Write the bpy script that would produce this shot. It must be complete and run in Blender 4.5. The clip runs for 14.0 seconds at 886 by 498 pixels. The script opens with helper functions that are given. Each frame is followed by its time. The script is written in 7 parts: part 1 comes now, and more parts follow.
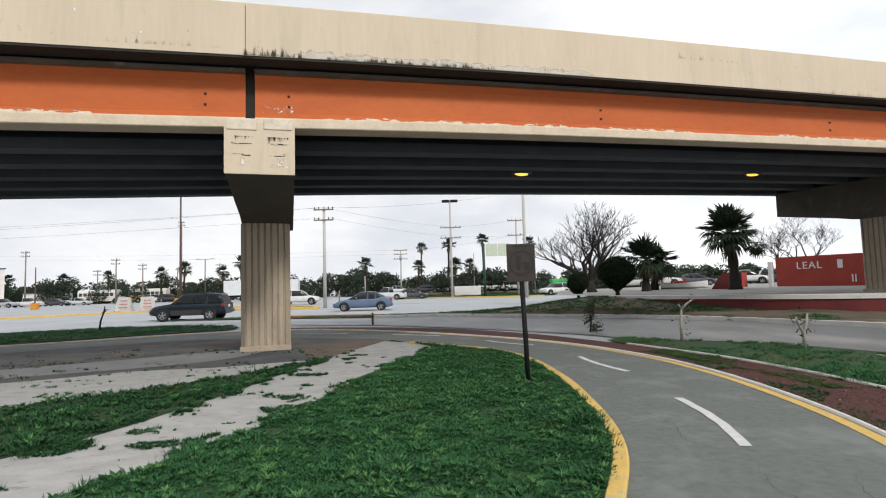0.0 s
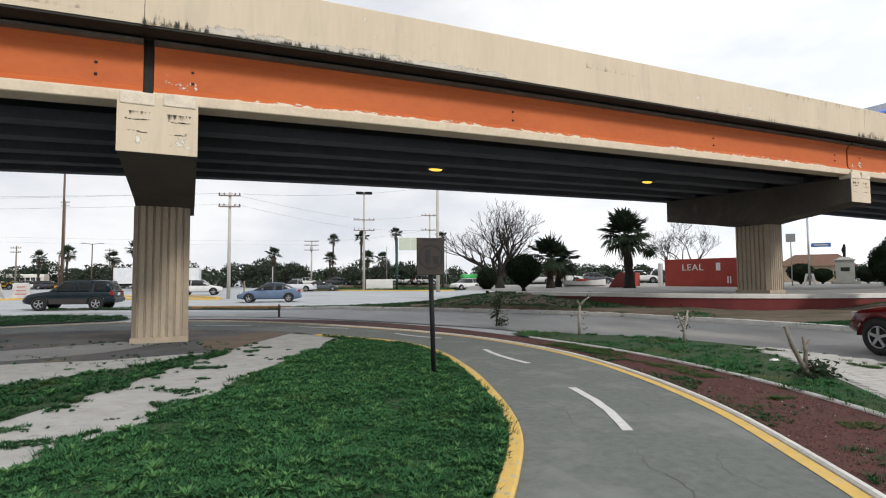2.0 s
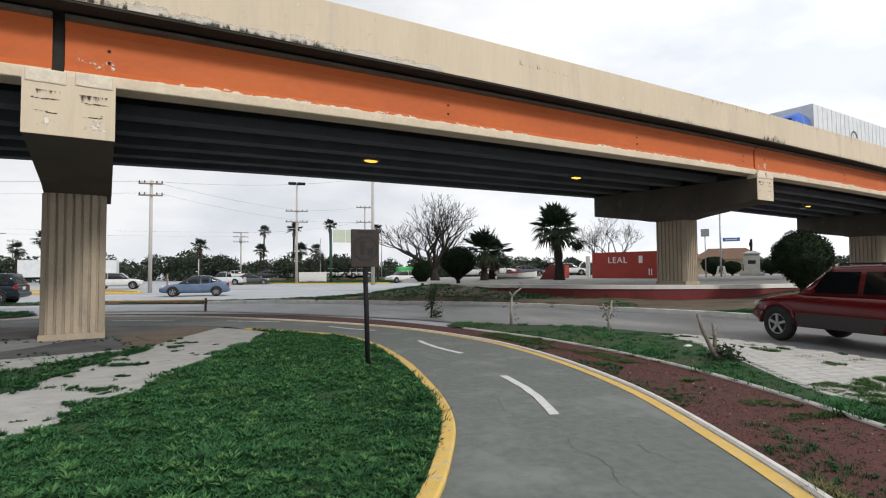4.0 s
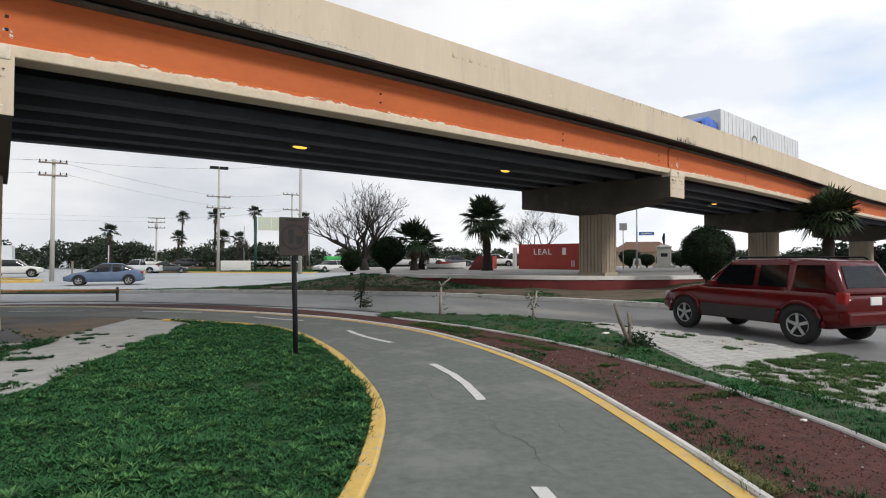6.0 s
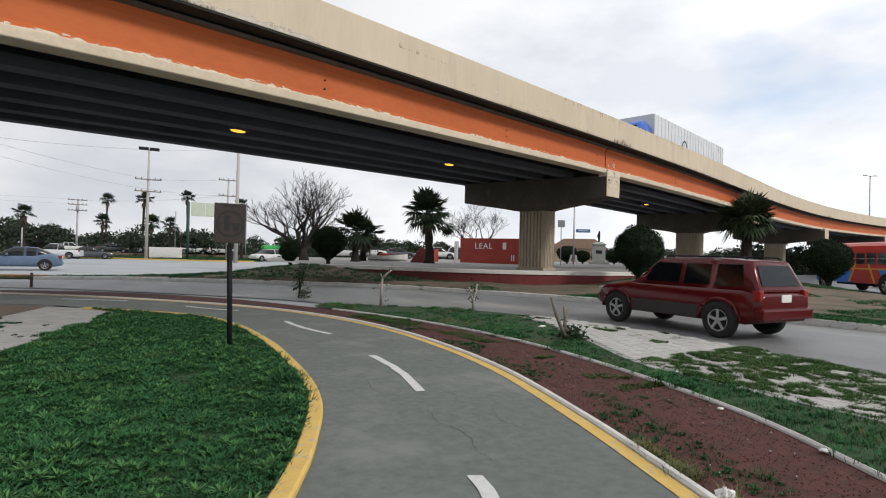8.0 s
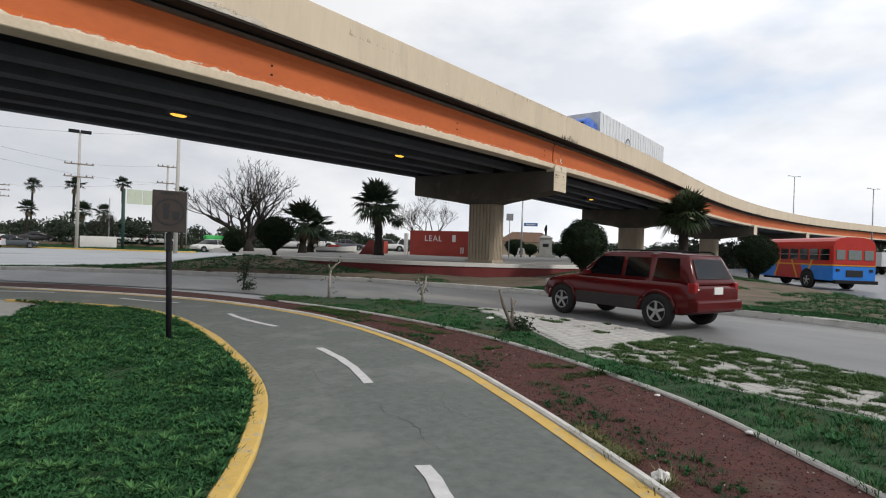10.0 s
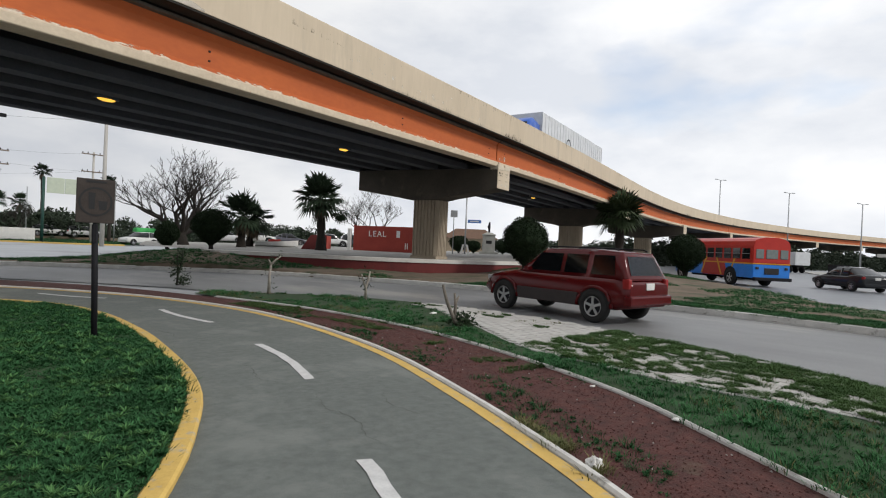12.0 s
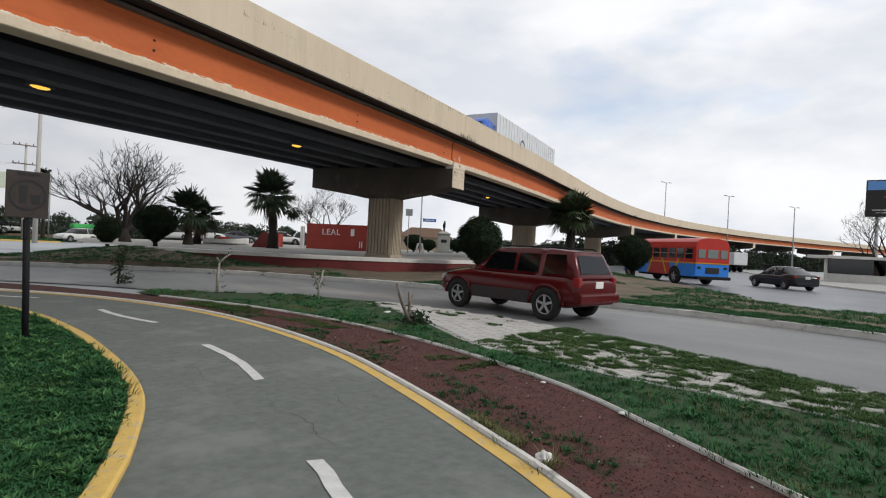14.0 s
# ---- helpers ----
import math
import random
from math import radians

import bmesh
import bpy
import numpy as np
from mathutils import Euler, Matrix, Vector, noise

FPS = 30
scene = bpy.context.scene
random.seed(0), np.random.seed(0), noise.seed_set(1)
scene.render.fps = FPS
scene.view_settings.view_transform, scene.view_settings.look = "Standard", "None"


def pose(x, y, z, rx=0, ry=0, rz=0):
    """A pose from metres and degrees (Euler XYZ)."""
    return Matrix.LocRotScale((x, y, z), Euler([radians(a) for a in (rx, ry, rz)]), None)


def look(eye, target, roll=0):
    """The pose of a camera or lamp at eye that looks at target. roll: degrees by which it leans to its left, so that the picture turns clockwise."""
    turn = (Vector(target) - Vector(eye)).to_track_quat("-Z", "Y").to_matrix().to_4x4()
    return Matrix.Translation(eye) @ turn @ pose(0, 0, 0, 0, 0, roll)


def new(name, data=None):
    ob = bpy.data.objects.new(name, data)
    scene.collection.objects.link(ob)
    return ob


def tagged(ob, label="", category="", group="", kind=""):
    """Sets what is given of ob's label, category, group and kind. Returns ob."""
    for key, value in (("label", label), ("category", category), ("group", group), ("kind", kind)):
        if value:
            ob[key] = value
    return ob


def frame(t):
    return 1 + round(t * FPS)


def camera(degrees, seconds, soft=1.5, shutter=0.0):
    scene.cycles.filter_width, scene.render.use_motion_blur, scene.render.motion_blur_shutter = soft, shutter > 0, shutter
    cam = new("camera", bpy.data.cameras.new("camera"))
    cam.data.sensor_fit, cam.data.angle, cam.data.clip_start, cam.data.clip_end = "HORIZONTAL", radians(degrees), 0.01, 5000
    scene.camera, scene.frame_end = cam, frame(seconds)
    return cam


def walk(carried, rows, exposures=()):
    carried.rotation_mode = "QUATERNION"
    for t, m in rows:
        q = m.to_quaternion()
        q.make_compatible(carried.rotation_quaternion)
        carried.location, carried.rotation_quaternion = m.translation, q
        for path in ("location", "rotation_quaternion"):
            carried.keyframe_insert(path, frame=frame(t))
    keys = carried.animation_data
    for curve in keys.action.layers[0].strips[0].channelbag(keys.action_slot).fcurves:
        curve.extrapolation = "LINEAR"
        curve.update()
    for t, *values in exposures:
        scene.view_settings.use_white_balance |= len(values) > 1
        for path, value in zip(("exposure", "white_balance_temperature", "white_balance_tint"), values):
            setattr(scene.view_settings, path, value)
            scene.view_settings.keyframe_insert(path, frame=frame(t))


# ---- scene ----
cam = camera(79.24, 14.0, soft=1.1)
PATH = [
    (0.0, pose(-0.020, -0.021, 1.704, 93.96, 1.65, 0.00)),
    (0.5, pose(-0.020, -0.036, 1.696, 93.80, 1.42, -2.15)),
    (1.0, pose(-0.010, -0.031, 1.694, 93.55, 1.18, -4.60)),
    (1.5, pose(0.008, -0.043, 1.692, 93.27, 0.91, -7.95)),
    (2.0, pose(0.031, -0.055, 1.682, 93.15, 0.32, -9.34)),
    (2.5, pose(0.038, -0.069, 1.678, 93.02, 0.08, -10.88)),
    (3.0, pose(0.045, -0.082, 1.672, 92.83, 0.15, -12.57)),
    (5.5, pose(-0.001, -0.153, 1.661, 91.48, 0.18, -21.99)),
    (6.0, pose(-0.010, -0.165, 1.662, 91.25, -0.13, -23.76)),
    (6.5, pose(-0.013, -0.164, 1.658, 91.02, -0.39, -25.35)),
    (7.0, pose(-0.020, -0.156, 1.659, 90.82, -0.92, -27.06)),
    (7.5, pose(-0.015, -0.159, 1.655, 90.64, -1.23, -28.56)),
    (8.0, pose(-0.016, -0.159, 1.652, 90.54, -1.47, -29.99)),
    (10.5, pose(-0.016, -0.157, 1.644, 89.70, -2.16, -36.76)),
    (11.0, pose(-0.025, -0.168, 1.646, 89.60, -2.39, -38.21)),
    (11.5, pose(-0.022, -0.176, 1.634, 89.67, -2.50, -39.75)),
    (12.0, pose(-0.023, -0.176, 1.630, 89.70, -2.56, -41.34)),
    (12.5, pose(-0.028, -0.174, 1.633, 89.74, -2.63, -42.73)),
    (13.0, pose(-0.026, -0.177, 1.634, 89.72, -2.74, -43.98)),
    (13.5, pose(-0.024, -0.179, 1.632, 89.71, -2.75, -45.06)),
    (14.0, pose(-0.017, -0.188, 1.626, 89.80, -2.87, -46.15)),
]
walk(cam, PATH, [(0.0, 0.23), (3.0, 0.17), (6.5, 0.04), (11.0, -0.10), (14.0, -0.16)])

# ---- light ----
world = bpy.data.worlds.new("sky")
scene.world = world
world.use_nodes = True
wn, wl = world.node_tree.nodes, world.node_tree.links
wn.clear()
w_out = wn.new("ShaderNodeOutputWorld")
w_bg = wn.new("ShaderNodeBackground")
w_sky = wn.new("ShaderNodeTexSky")
w_sky.sky_type, w_sky.sun_disc = "NISHITA", False
w_sky.sun_elevation, w_sky.sun_rotation = radians(37), radians(152)
w_dim = wn.new("ShaderNodeVectorMath")
w_dim.operation = "SCALE"
w_dim.inputs["Scale"].default_value = 2.0
w_tc = wn.new("ShaderNodeTexCoord")
w_map = wn.new("ShaderNodeMapping")
w_map.inputs["Scale"].default_value = (1.0, 1.0, 2.4)
w_n1 = wn.new("ShaderNodeTexNoise")
w_n1.inputs["Scale"].default_value, w_n1.inputs["Detail"].default_value, w_n1.inputs["Roughness"].default_value = 2.6, 7, 0.55
w_n2 = wn.new("ShaderNodeTexNoise")
w_n2.inputs["Scale"].default_value, w_n2.inputs["Detail"].default_value = 1.5, 5
w_cov = wn.new("ShaderNodeMapRange")
w_cov.inputs["From Min"].default_value, w_cov.inputs["From Max"].default_value = 0.20, 0.36
w_grey = wn.new("ShaderNodeValToRGB")
w_grey.color_ramp.elements[0].position, w_grey.color_ramp.elements[0].color = 0.36, (7.8, 8.15, 8.8, 1)
w_grey.color_ramp.elements[1].position, w_grey.color_ramp.elements[1].color = 0.60, (10.3, 10.4, 10.6, 1)
w_mix = wn.new("ShaderNodeMix")
w_mix.data_type = "RGBA"
wl.new(w_tc.outputs["Generated"], w_map.inputs["Vector"])
wl.new(w_map.outputs["Vector"], w_n1.inputs["Vector"])
wl.new(w_map.outputs["Vector"], w_n2.inputs["Vector"])
wl.new(w_n2.outputs["Fac"], w_cov.inputs["Value"])
wl.new(w_n1.outputs["Fac"], w_grey.inputs["Fac"])
wl.new(w_sky.outputs["Color"], w_dim.inputs[0])
wl.new(w_cov.outputs["Result"], w_mix.inputs["Factor"])
wl.new(w_dim.outputs["Vector"], w_mix.inputs["A"])
w_dir, w_east, w_lit = wn.new("ShaderNodeSeparateXYZ"), wn.new("ShaderNodeMapRange"), wn.new("ShaderNodeVectorMath")
w_east.inputs["From Min"].default_value, w_east.inputs["From Max"].default_value = 0.15, 0.75
w_east.inputs["To Min"].default_value, w_east.inputs["To Max"].default_value = 0.76, 1.0
w_lit.operation = "SCALE"
wl.new(w_tc.outputs["Generated"], w_dir.inputs["Vector"])
wl.new(w_dir.outputs["X"], w_east.inputs["Value"])
wl.new(w_grey.outputs["Color"], w_lit.inputs[0])
wl.new(w_east.outputs["Result"], w_lit.inputs["Scale"])
wl.new(w_lit.outputs["Vector"], w_mix.inputs["B"])
wl.new(w_mix.outputs["Result"], w_bg.inputs["Color"])
w_bg.inputs["Strength"].default_value = 0.107
wl.new(w_bg.outputs["Background"], w_out.inputs["Surface"])

sun = new("sun", bpy.data.lights.new("sun", "SUN"))
sun.data.energy, sun.data.angle, sun.data.color = 2.0, radians(10), (1.0, 0.96, 0.90)
sun.matrix_world = look((14, -26, 22), (0, 0, 0))


# ---- materials ----
def material(name, base, second=None, scale=6.0, fine=60.0, rough=0.85, metal=0.0, bump=0.15, spread=0.5, third=None, third_scale=1.2, third_at=0.62, stretch=(1, 1, 1), vary=0.0, spec=0.4):
    m = bpy.data.materials.new(name)
    m.use_nodes = True
    n, l = m.node_tree.nodes, m.node_tree.links
    b = n["Principled BSDF"]
    b.inputs["Roughness"].default_value, b.inputs["Metallic"].default_value = rough, metal
    b.inputs["Specular IOR Level"].default_value = spec
    tc, mp = n.new("ShaderNodeTexCoord"), n.new("ShaderNodeMapping")
    mp.inputs["Scale"].default_value = stretch
    l.new(tc.outputs["Object"], mp.inputs["Vector"])
    n1, n2 = n.new("ShaderNodeTexNoise"), n.new("ShaderNodeTexNoise")
    n1.inputs["Scale"].default_value, n1.inputs["Detail"].default_value, n1.inputs["Roughness"].default_value = scale, 6, 0.6
    n2.inputs["Scale"].default_value, n2.inputs["Detail"].default_value = fine, 3
    for q in (n1, n2):
        l.new(mp.outputs["Vector"], q.inputs["Vector"])
    add = n.new("ShaderNodeMath")
    add.operation = "MULTIPLY_ADD"
    add.inputs[1].default_value = 0.45
    l.new(n2.outputs["Fac"], add.inputs[0])
    l.new(n1.outputs["Fac"], add.inputs[2])
    ramp = n.new("ShaderNodeValToRGB")
    ramp.color_ramp.elements[0].position, ramp.color_ramp.elements[1].position = 0.72 - spread / 2, 0.72 + spread / 2
    second = second or tuple(c * 0.7 for c in base)
    ramp.color_ramp.elements[0].color, ramp.color_ramp.elements[1].color = (*second, 1), (*base, 1)
    l.new(add.outputs[0], ramp.inputs["Fac"])
    colour = ramp.outputs["Color"]
    if third:
        n3 = n.new("ShaderNodeTexNoise")
        n3.inputs["Scale"].default_value, n3.inputs["Detail"].default_value, n3.inputs["Roughness"].default_value = third_scale, 8, 0.65
        l.new(mp.outputs["Vector"], n3.inputs["Vector"])
        mr = n.new("ShaderNodeMapRange")
        mr.inputs["From Min"].default_value, mr.inputs["From Max"].default_value = third_at, third_at + 0.12
        l.new(n3.outputs["Fac"], mr.inputs["Value"])
        mx = n.new("ShaderNodeMix")
        mx.data_type = "RGBA"
        mx.inputs["B"].default_value = (*third, 1)
        l.new(mr.outputs["Result"], mx.inputs["Factor"])
        l.new(colour, mx.inputs["A"])
        colour = mx.outputs["Result"]
    if vary:
        oi, hv = n.new("ShaderNodeObjectInfo"), n.new("ShaderNodeHueSaturation")
        geo, sm, vr = n.new("ShaderNodeNewGeometry"), n.new("ShaderNodeMath"), n.new("ShaderNodeMapRange")
        sm.operation = "ADD"
        l.new(oi.outputs["Random"], sm.inputs[0])
        l.new(geo.outputs["Random Per Island"], sm.inputs[1])
        vr.inputs["From Max"].default_value = 2.0
        vr.inputs["To Min"].default_value, vr.inputs["To Max"].default_value = 1 - vary, 1 + vary
        l.new(sm.outputs[0], vr.inputs["Value"])
        l.new(vr.outputs["Result"], hv.inputs["Value"])
        l.new(colour, hv.inputs["Color"])
        colour = hv.outputs["Color"]
    l.new(colour, b.inputs["Base Color"])
    if bump:
        bp = n.new("ShaderNodeBump")
        bp.inputs["Strength"].default_value, bp.inputs["Distance"].default_value = bump, 0.02
        l.new(add.outputs[0], bp.inputs["Height"])
        l.new(bp.outputs["Normal"], b.inputs["Normal"])
    return m


def glowing(name, colour, power):
    m = bpy.data.materials.new(name)
    m.use_nodes = True
    b = m.node_tree.nodes["Principled BSDF"]
    b.inputs["Base Color"].default_value = (*colour, 1)
    b.inputs["Emission Color"].default_value = (*colour, 1)
    b.inputs["Emission Strength"].default_value = power
    return m


M_LOT = material("pale worn paving", (0.38, 0.40, 0.42), (0.28, 0.295, 0.31), 0.25, 6, 0.8, third=(0.22, 0.22, 0.22), third_scale=0.12, third_at=0.56)
M_ROAD = material("worn grey road", (0.20, 0.202, 0.203), (0.125, 0.128, 0.131), 0.7, 45, 0.5, spread=0.45, third=(0.28, 0.27, 0.25), third_scale=0.22, third_at=0.53, stretch=(1, 0.45, 1))
M_PATH = material("dark patched asphalt", (0.146, 0.161, 0.150), (0.092, 0.103, 0.097), 9.0, 150, 0.85, bump=0.45, spread=0.55, third=(0.165, 0.178, 0.166), third_scale=0.8, third_at=0.52)
M_RED = material("maroon crushed stone", (0.098, 0.033, 0.027), (0.036, 0.015, 0.013), 6.0, 55, 0.95, bump=1.0, spread=0.5, third=(0.085, 0.055, 0.04), third_scale=2.0, third_at=0.6)
M_SOIL = material("damp soil under grass", (0.030, 0.066, 0.024), (0.020, 0.034, 0.013), 3, 30, 0.95, bump=0.6, third=(0.085, 0.072, 0.042), third_scale=1.2, third_at=0.63)
M_DIRT = material("dry brown dirt", (0.18, 0.135, 0.095), (0.085, 0.066, 0.047), 0.8, 14, 0.95, bump=0.5, third=(0.035, 0.055, 0.02), third_scale=0.45, third_at=0.53)
M_GRAVEL = material("dark grey gravel", (0.105, 0.105, 0.11), (0.05, 0.05, 0.053), 0.9, 60, 0.95, bump=0.8, spread=0.45, third=(0.15, 0.115, 0.085), third_scale=0.35, third_at=0.50)
M_WALK = material("pale dusty paving", (0.41, 0.405, 0.39), (0.27, 0.265, 0.25), 2.2, 30, 0.9, bump=0.35, spread=0.6, third=(0.12, 0.12, 0.09), third_scale=3.2, third_at=0.60, stretch=(1, 1.5, 1))
M_PAVER = material("pale concrete paver", (0.47, 0.46, 0.44), (0.34, 0.33, 0.31), 3, 40, 0.9, bump=0.3, vary=0.15)
M_GRASS = material("green weeds", (0.046, 0.140, 0.052), (0.018, 0.062, 0.023), 1.2, 9, 0.75, bump=0, third=(0.070, 0.125, 0.036), third_scale=0.9, third_at=0.58, vary=0.7, spec=0.12)
M_ROSETTE = material("pale rosette leaf", (0.098, 0.215, 0.076), (0.055, 0.135, 0.046), 2, 9, 0.75, bump=0, vary=0.4, spec=0.12)
M_DRY = material("dry grass", (0.17, 0.15, 0.06), (0.08, 0.10, 0.03), 2, 9, 0.8, bump=0, vary=0.4)
M_YELLOW = material("chipped yellow kerb paint", (0.62, 0.42, 0.12), (0.50, 0.33, 0.09), 4, 40, 0.8, third=(0.36, 0.33, 0.27), third_scale=7, third_at=0.56)
M_KERBW = material("worn whitewashed kerb", (0.64, 0.63, 0.60), (0.46, 0.45, 0.43), 3, 30, 0.85, third=(0.20, 0.19, 0.17), third_scale=3.5, third_at=0.61)
M_MARK = material("white road paint", (0.62, 0.62, 0.61), (0.45, 0.45, 0.45), 8, 60, 0.7, third=(0.16, 0.16, 0.16), third_scale=9, third_at=0.66)
M_BEIGE = material("beige painted concrete", (0.61, 0.515, 0.39), (0.52, 0.435, 0.325), 0.7, 12, 0.85, bump=0.12, third=(0.50, 0.425, 0.325), third_scale=1.3, third_at=0.57, stretch=(1, 1, 0.14))
M_ORANGE = material("orange painted girder", (0.53, 0.125, 0.028), (0.42, 0.092, 0.022), 0.6, 8, 0.7, bump=0.05, stretch=(0.6, 0.6, 1.2))
M_FLANGE = material("flaking cream flange paint", (0.66, 0.56, 0.43), (0.52, 0.43, 0.32), 1.5, 12, 0.85, third=(0.62, 0.20, 0.05), third_scale=2.6, third_at=0.68)
# Weathered tan patches on a brown darkened to hold the overhang's shade.
M_SOFFIT = material("weathered girder top darkened for shade", (0.15, 0.125, 0.10), (0.075, 0.063, 0.052), 1.4, 18, 0.9, bump=0.2, third=(0.30, 0.25, 0.19), third_scale=1.1, third_at=0.62)
# Darker and bluer than the concrete itself: under-deck shade put into the colour.
M_RAW_SHADE = material("raw concrete darkened for shade", (0.105, 0.115, 0.135), (0.068, 0.075, 0.090), 0.6, 18, 0.9, bump=0.2)
M_PIER = material("dusty beige concrete pier", (0.42, 0.35, 0.26), (0.28, 0.23, 0.175), 0.9, 20, 0.9, bump=0.2, third=(0.21, 0.18, 0.145), third_scale=0.7, third_at=0.60, stretch=(1, 1, 0.4))
M_ISLE = material("grey island paving", (0.33, 0.32, 0.30), (0.23, 0.225, 0.21), 0.8, 12, 0.9, third=(0.24, 0.23, 0.21), third_scale=0.6, third_at=0.56)
# Cap concrete taken far darker to paint in the shade below the deck.
M_CAP_SHADE = material("cap concrete darkened for shade", (0.10, 0.085, 0.068), (0.060, 0.052, 0.043), 0.8, 18, 0.9, bump=0.2, third=(0.13, 0.11, 0.085), third_scale=0.6, third_at=0.56)
# Near-black for anchors, cracks, joints and the painted shade under the deck edge.
M_STAIN_SHADE = material("black for marks and shade", (0.035, 0.032, 0.028), (0.02, 0.02, 0.018), 3, 20, 0.95)
M_PLASTER = material("chipped pale plaster", (0.72, 0.64, 0.52), (0.50, 0.44, 0.35), 5, 30, 0.9, bump=0.5)
M_LEDGE = material("weathered white ledge", (0.74, 0.71, 0.67), (0.55, 0.53, 0.50), 1.2, 15, 0.9, third=(0.30, 0.28, 0.25), third_scale=1.5, third_at=0.60)
M_MAROON = material("maroon wall paint", (0.17, 0.03, 0.028), (0.11, 0.02, 0.02), 0.8, 12, 0.8, third=(0.09, 0.03, 0.03), third_scale=1.0, third_at=0.58)
M_BRICKRED = material("red oxide wall paint", (0.33, 0.05, 0.035), (0.25, 0.035, 0.025), 0.7, 10, 0.8)
M_WHITE = material("chalky white paint", (0.72, 0.71, 0.69), (0.58, 0.57, 0.55), 4, 30, 0.75)
M_BARK = material("dark grey bark", (0.030, 0.025, 0.021), (0.016, 0.013, 0.011), 5, 40, 0.95, bump=0.8, stretch=(1, 1, 0.3))
M_PALMBARK = material("shaggy palm bark", (0.034, 0.027, 0.021), (0.015, 0.012, 0.010), 8, 50, 0.95, bump=1.0)
M_LEAF = material("dark topiary leaf", (0.024, 0.040, 0.019), (0.010, 0.018, 0.009), 3, 20, 0.8, bump=0, vary=0.45, spec=0.1)
M_PALMLEAF = material("dark palm frond", (0.026, 0.042, 0.023), (0.012, 0.021, 0.012), 2, 12, 0.8, bump=0, vary=0.4, spec=0.1)
M_DEADFROND = material("dry hanging frond", (0.13, 0.10, 0.065), (0.08, 0.06, 0.04), 3, 12, 0.8, bump=0, vary=0.3)
M_GREENPALM = material("green palm frond", (0.050, 0.078, 0.030), (0.022, 0.036, 0.016), 2, 12, 0.7, bump=0, vary=0.4, spec=0.2)
M_FARLEAF = material("distant tree foliage", (0.034, 0.050, 0.028), (0.014, 0.024, 0.014), 0.6, 4, 0.85, bump=0, vary=0.4)
M_SIGN = material("sooty brown sign face", (0.056, 0.045, 0.040), (0.034, 0.028, 0.025), 5, 40, 0.6, bump=0.05, spec=0.2)
M_BLACK = material("black enamel", (0.012, 0.012, 0.013), (0.008, 0.008, 0.009), 10, 60, 0.45, bump=0.03)
M_POST = material("dark steel post", (0.012, 0.012, 0.015), (0.007, 0.007, 0.009), 6, 60, 0.7, bump=0.05, spec=0.2)
M_POLE = material("pale concrete pole", (0.48, 0.46, 0.43), (0.36, 0.345, 0.32), 2, 20, 0.85, stretch=(1, 1, 0.3))
M_WOODPOLE = material("weathered pole timber", (0.24, 0.20, 0.165), (0.16, 0.13, 0.11), 4, 30, 0.9, stretch=(1, 1, 0.2))
M_STEEL = material("galvanised steel", (0.42, 0.43, 0.44), (0.32, 0.33, 0.34), 5, 40, 0.5, metal=0.6, bump=0.05)
M_BOLLARD = material("orange lamp plinth paint", (0.62, 0.26, 0.03), (0.48, 0.19, 0.025), 4, 30, 0.7)
M_LAMP = glowing("lit sodium lens", (1.0, 0.55, 0.07), 1.3)
M_RUBBER = material("tyre rubber", (0.02, 0.02, 0.02), (0.012, 0.012, 0.012), 10, 60, 0.9)
M_RIM = material("alloy rim", (0.55, 0.56, 0.57), (0.4, 0.4, 0.41), 10, 60, 0.35, metal=0.8, bump=0)
M_CARGLASS = material("tinted car glass", (0.012, 0.014, 0.016), (0.008, 0.009, 0.010), 3, 20, 0.06, bump=0, spec=0.7)


def paint(name, c, rough=0.17):
    return material(name, c, tuple(v * 0.8 for v in c), 2, 20, rough, bump=0, spec=0.3)


# ---- mesh helpers ----
def part(name, bm, mat, parent, label=""):
    me = bpy.data.meshes.new(name)
    bm.to_mesh(me)
    bm.free()
    me.materials.append(mat)
    ob = new(name, me)
    if parent:
        ob.parent = parent
    if label:
        tagged(ob, label)
    return ob


def thing(name, label, category, group="", kind="", at=(0, 0, 0), turn=0.0):
    ob = new(name)
    ob.matrix_basis = pose(*at, 0, 0, turn)
    ob.empty_display_size = 0.2
    return tagged(ob, label, category, group, kind)


def single(name, bm, mat, label, category, kind="", group=""):
    return tagged(part(name, bm, mat, None), label, category, group, kind)


def add_box(bm, c, size, bevel=0.0, turn=0.0):
    r = bmesh.ops.create_cube(bm, size=1.0, matrix=Matrix.Translation(c) @ Matrix.Rotation(turn, 4, "Z") @ Matrix.Diagonal((*size, 1)))
    if bevel:
        edges = list({e for v in r["verts"] for e in v.link_edges})
        bmesh.ops.bevel(bm, geom=edges, offset=bevel, segments=2, affect="EDGES", profile=0.6)


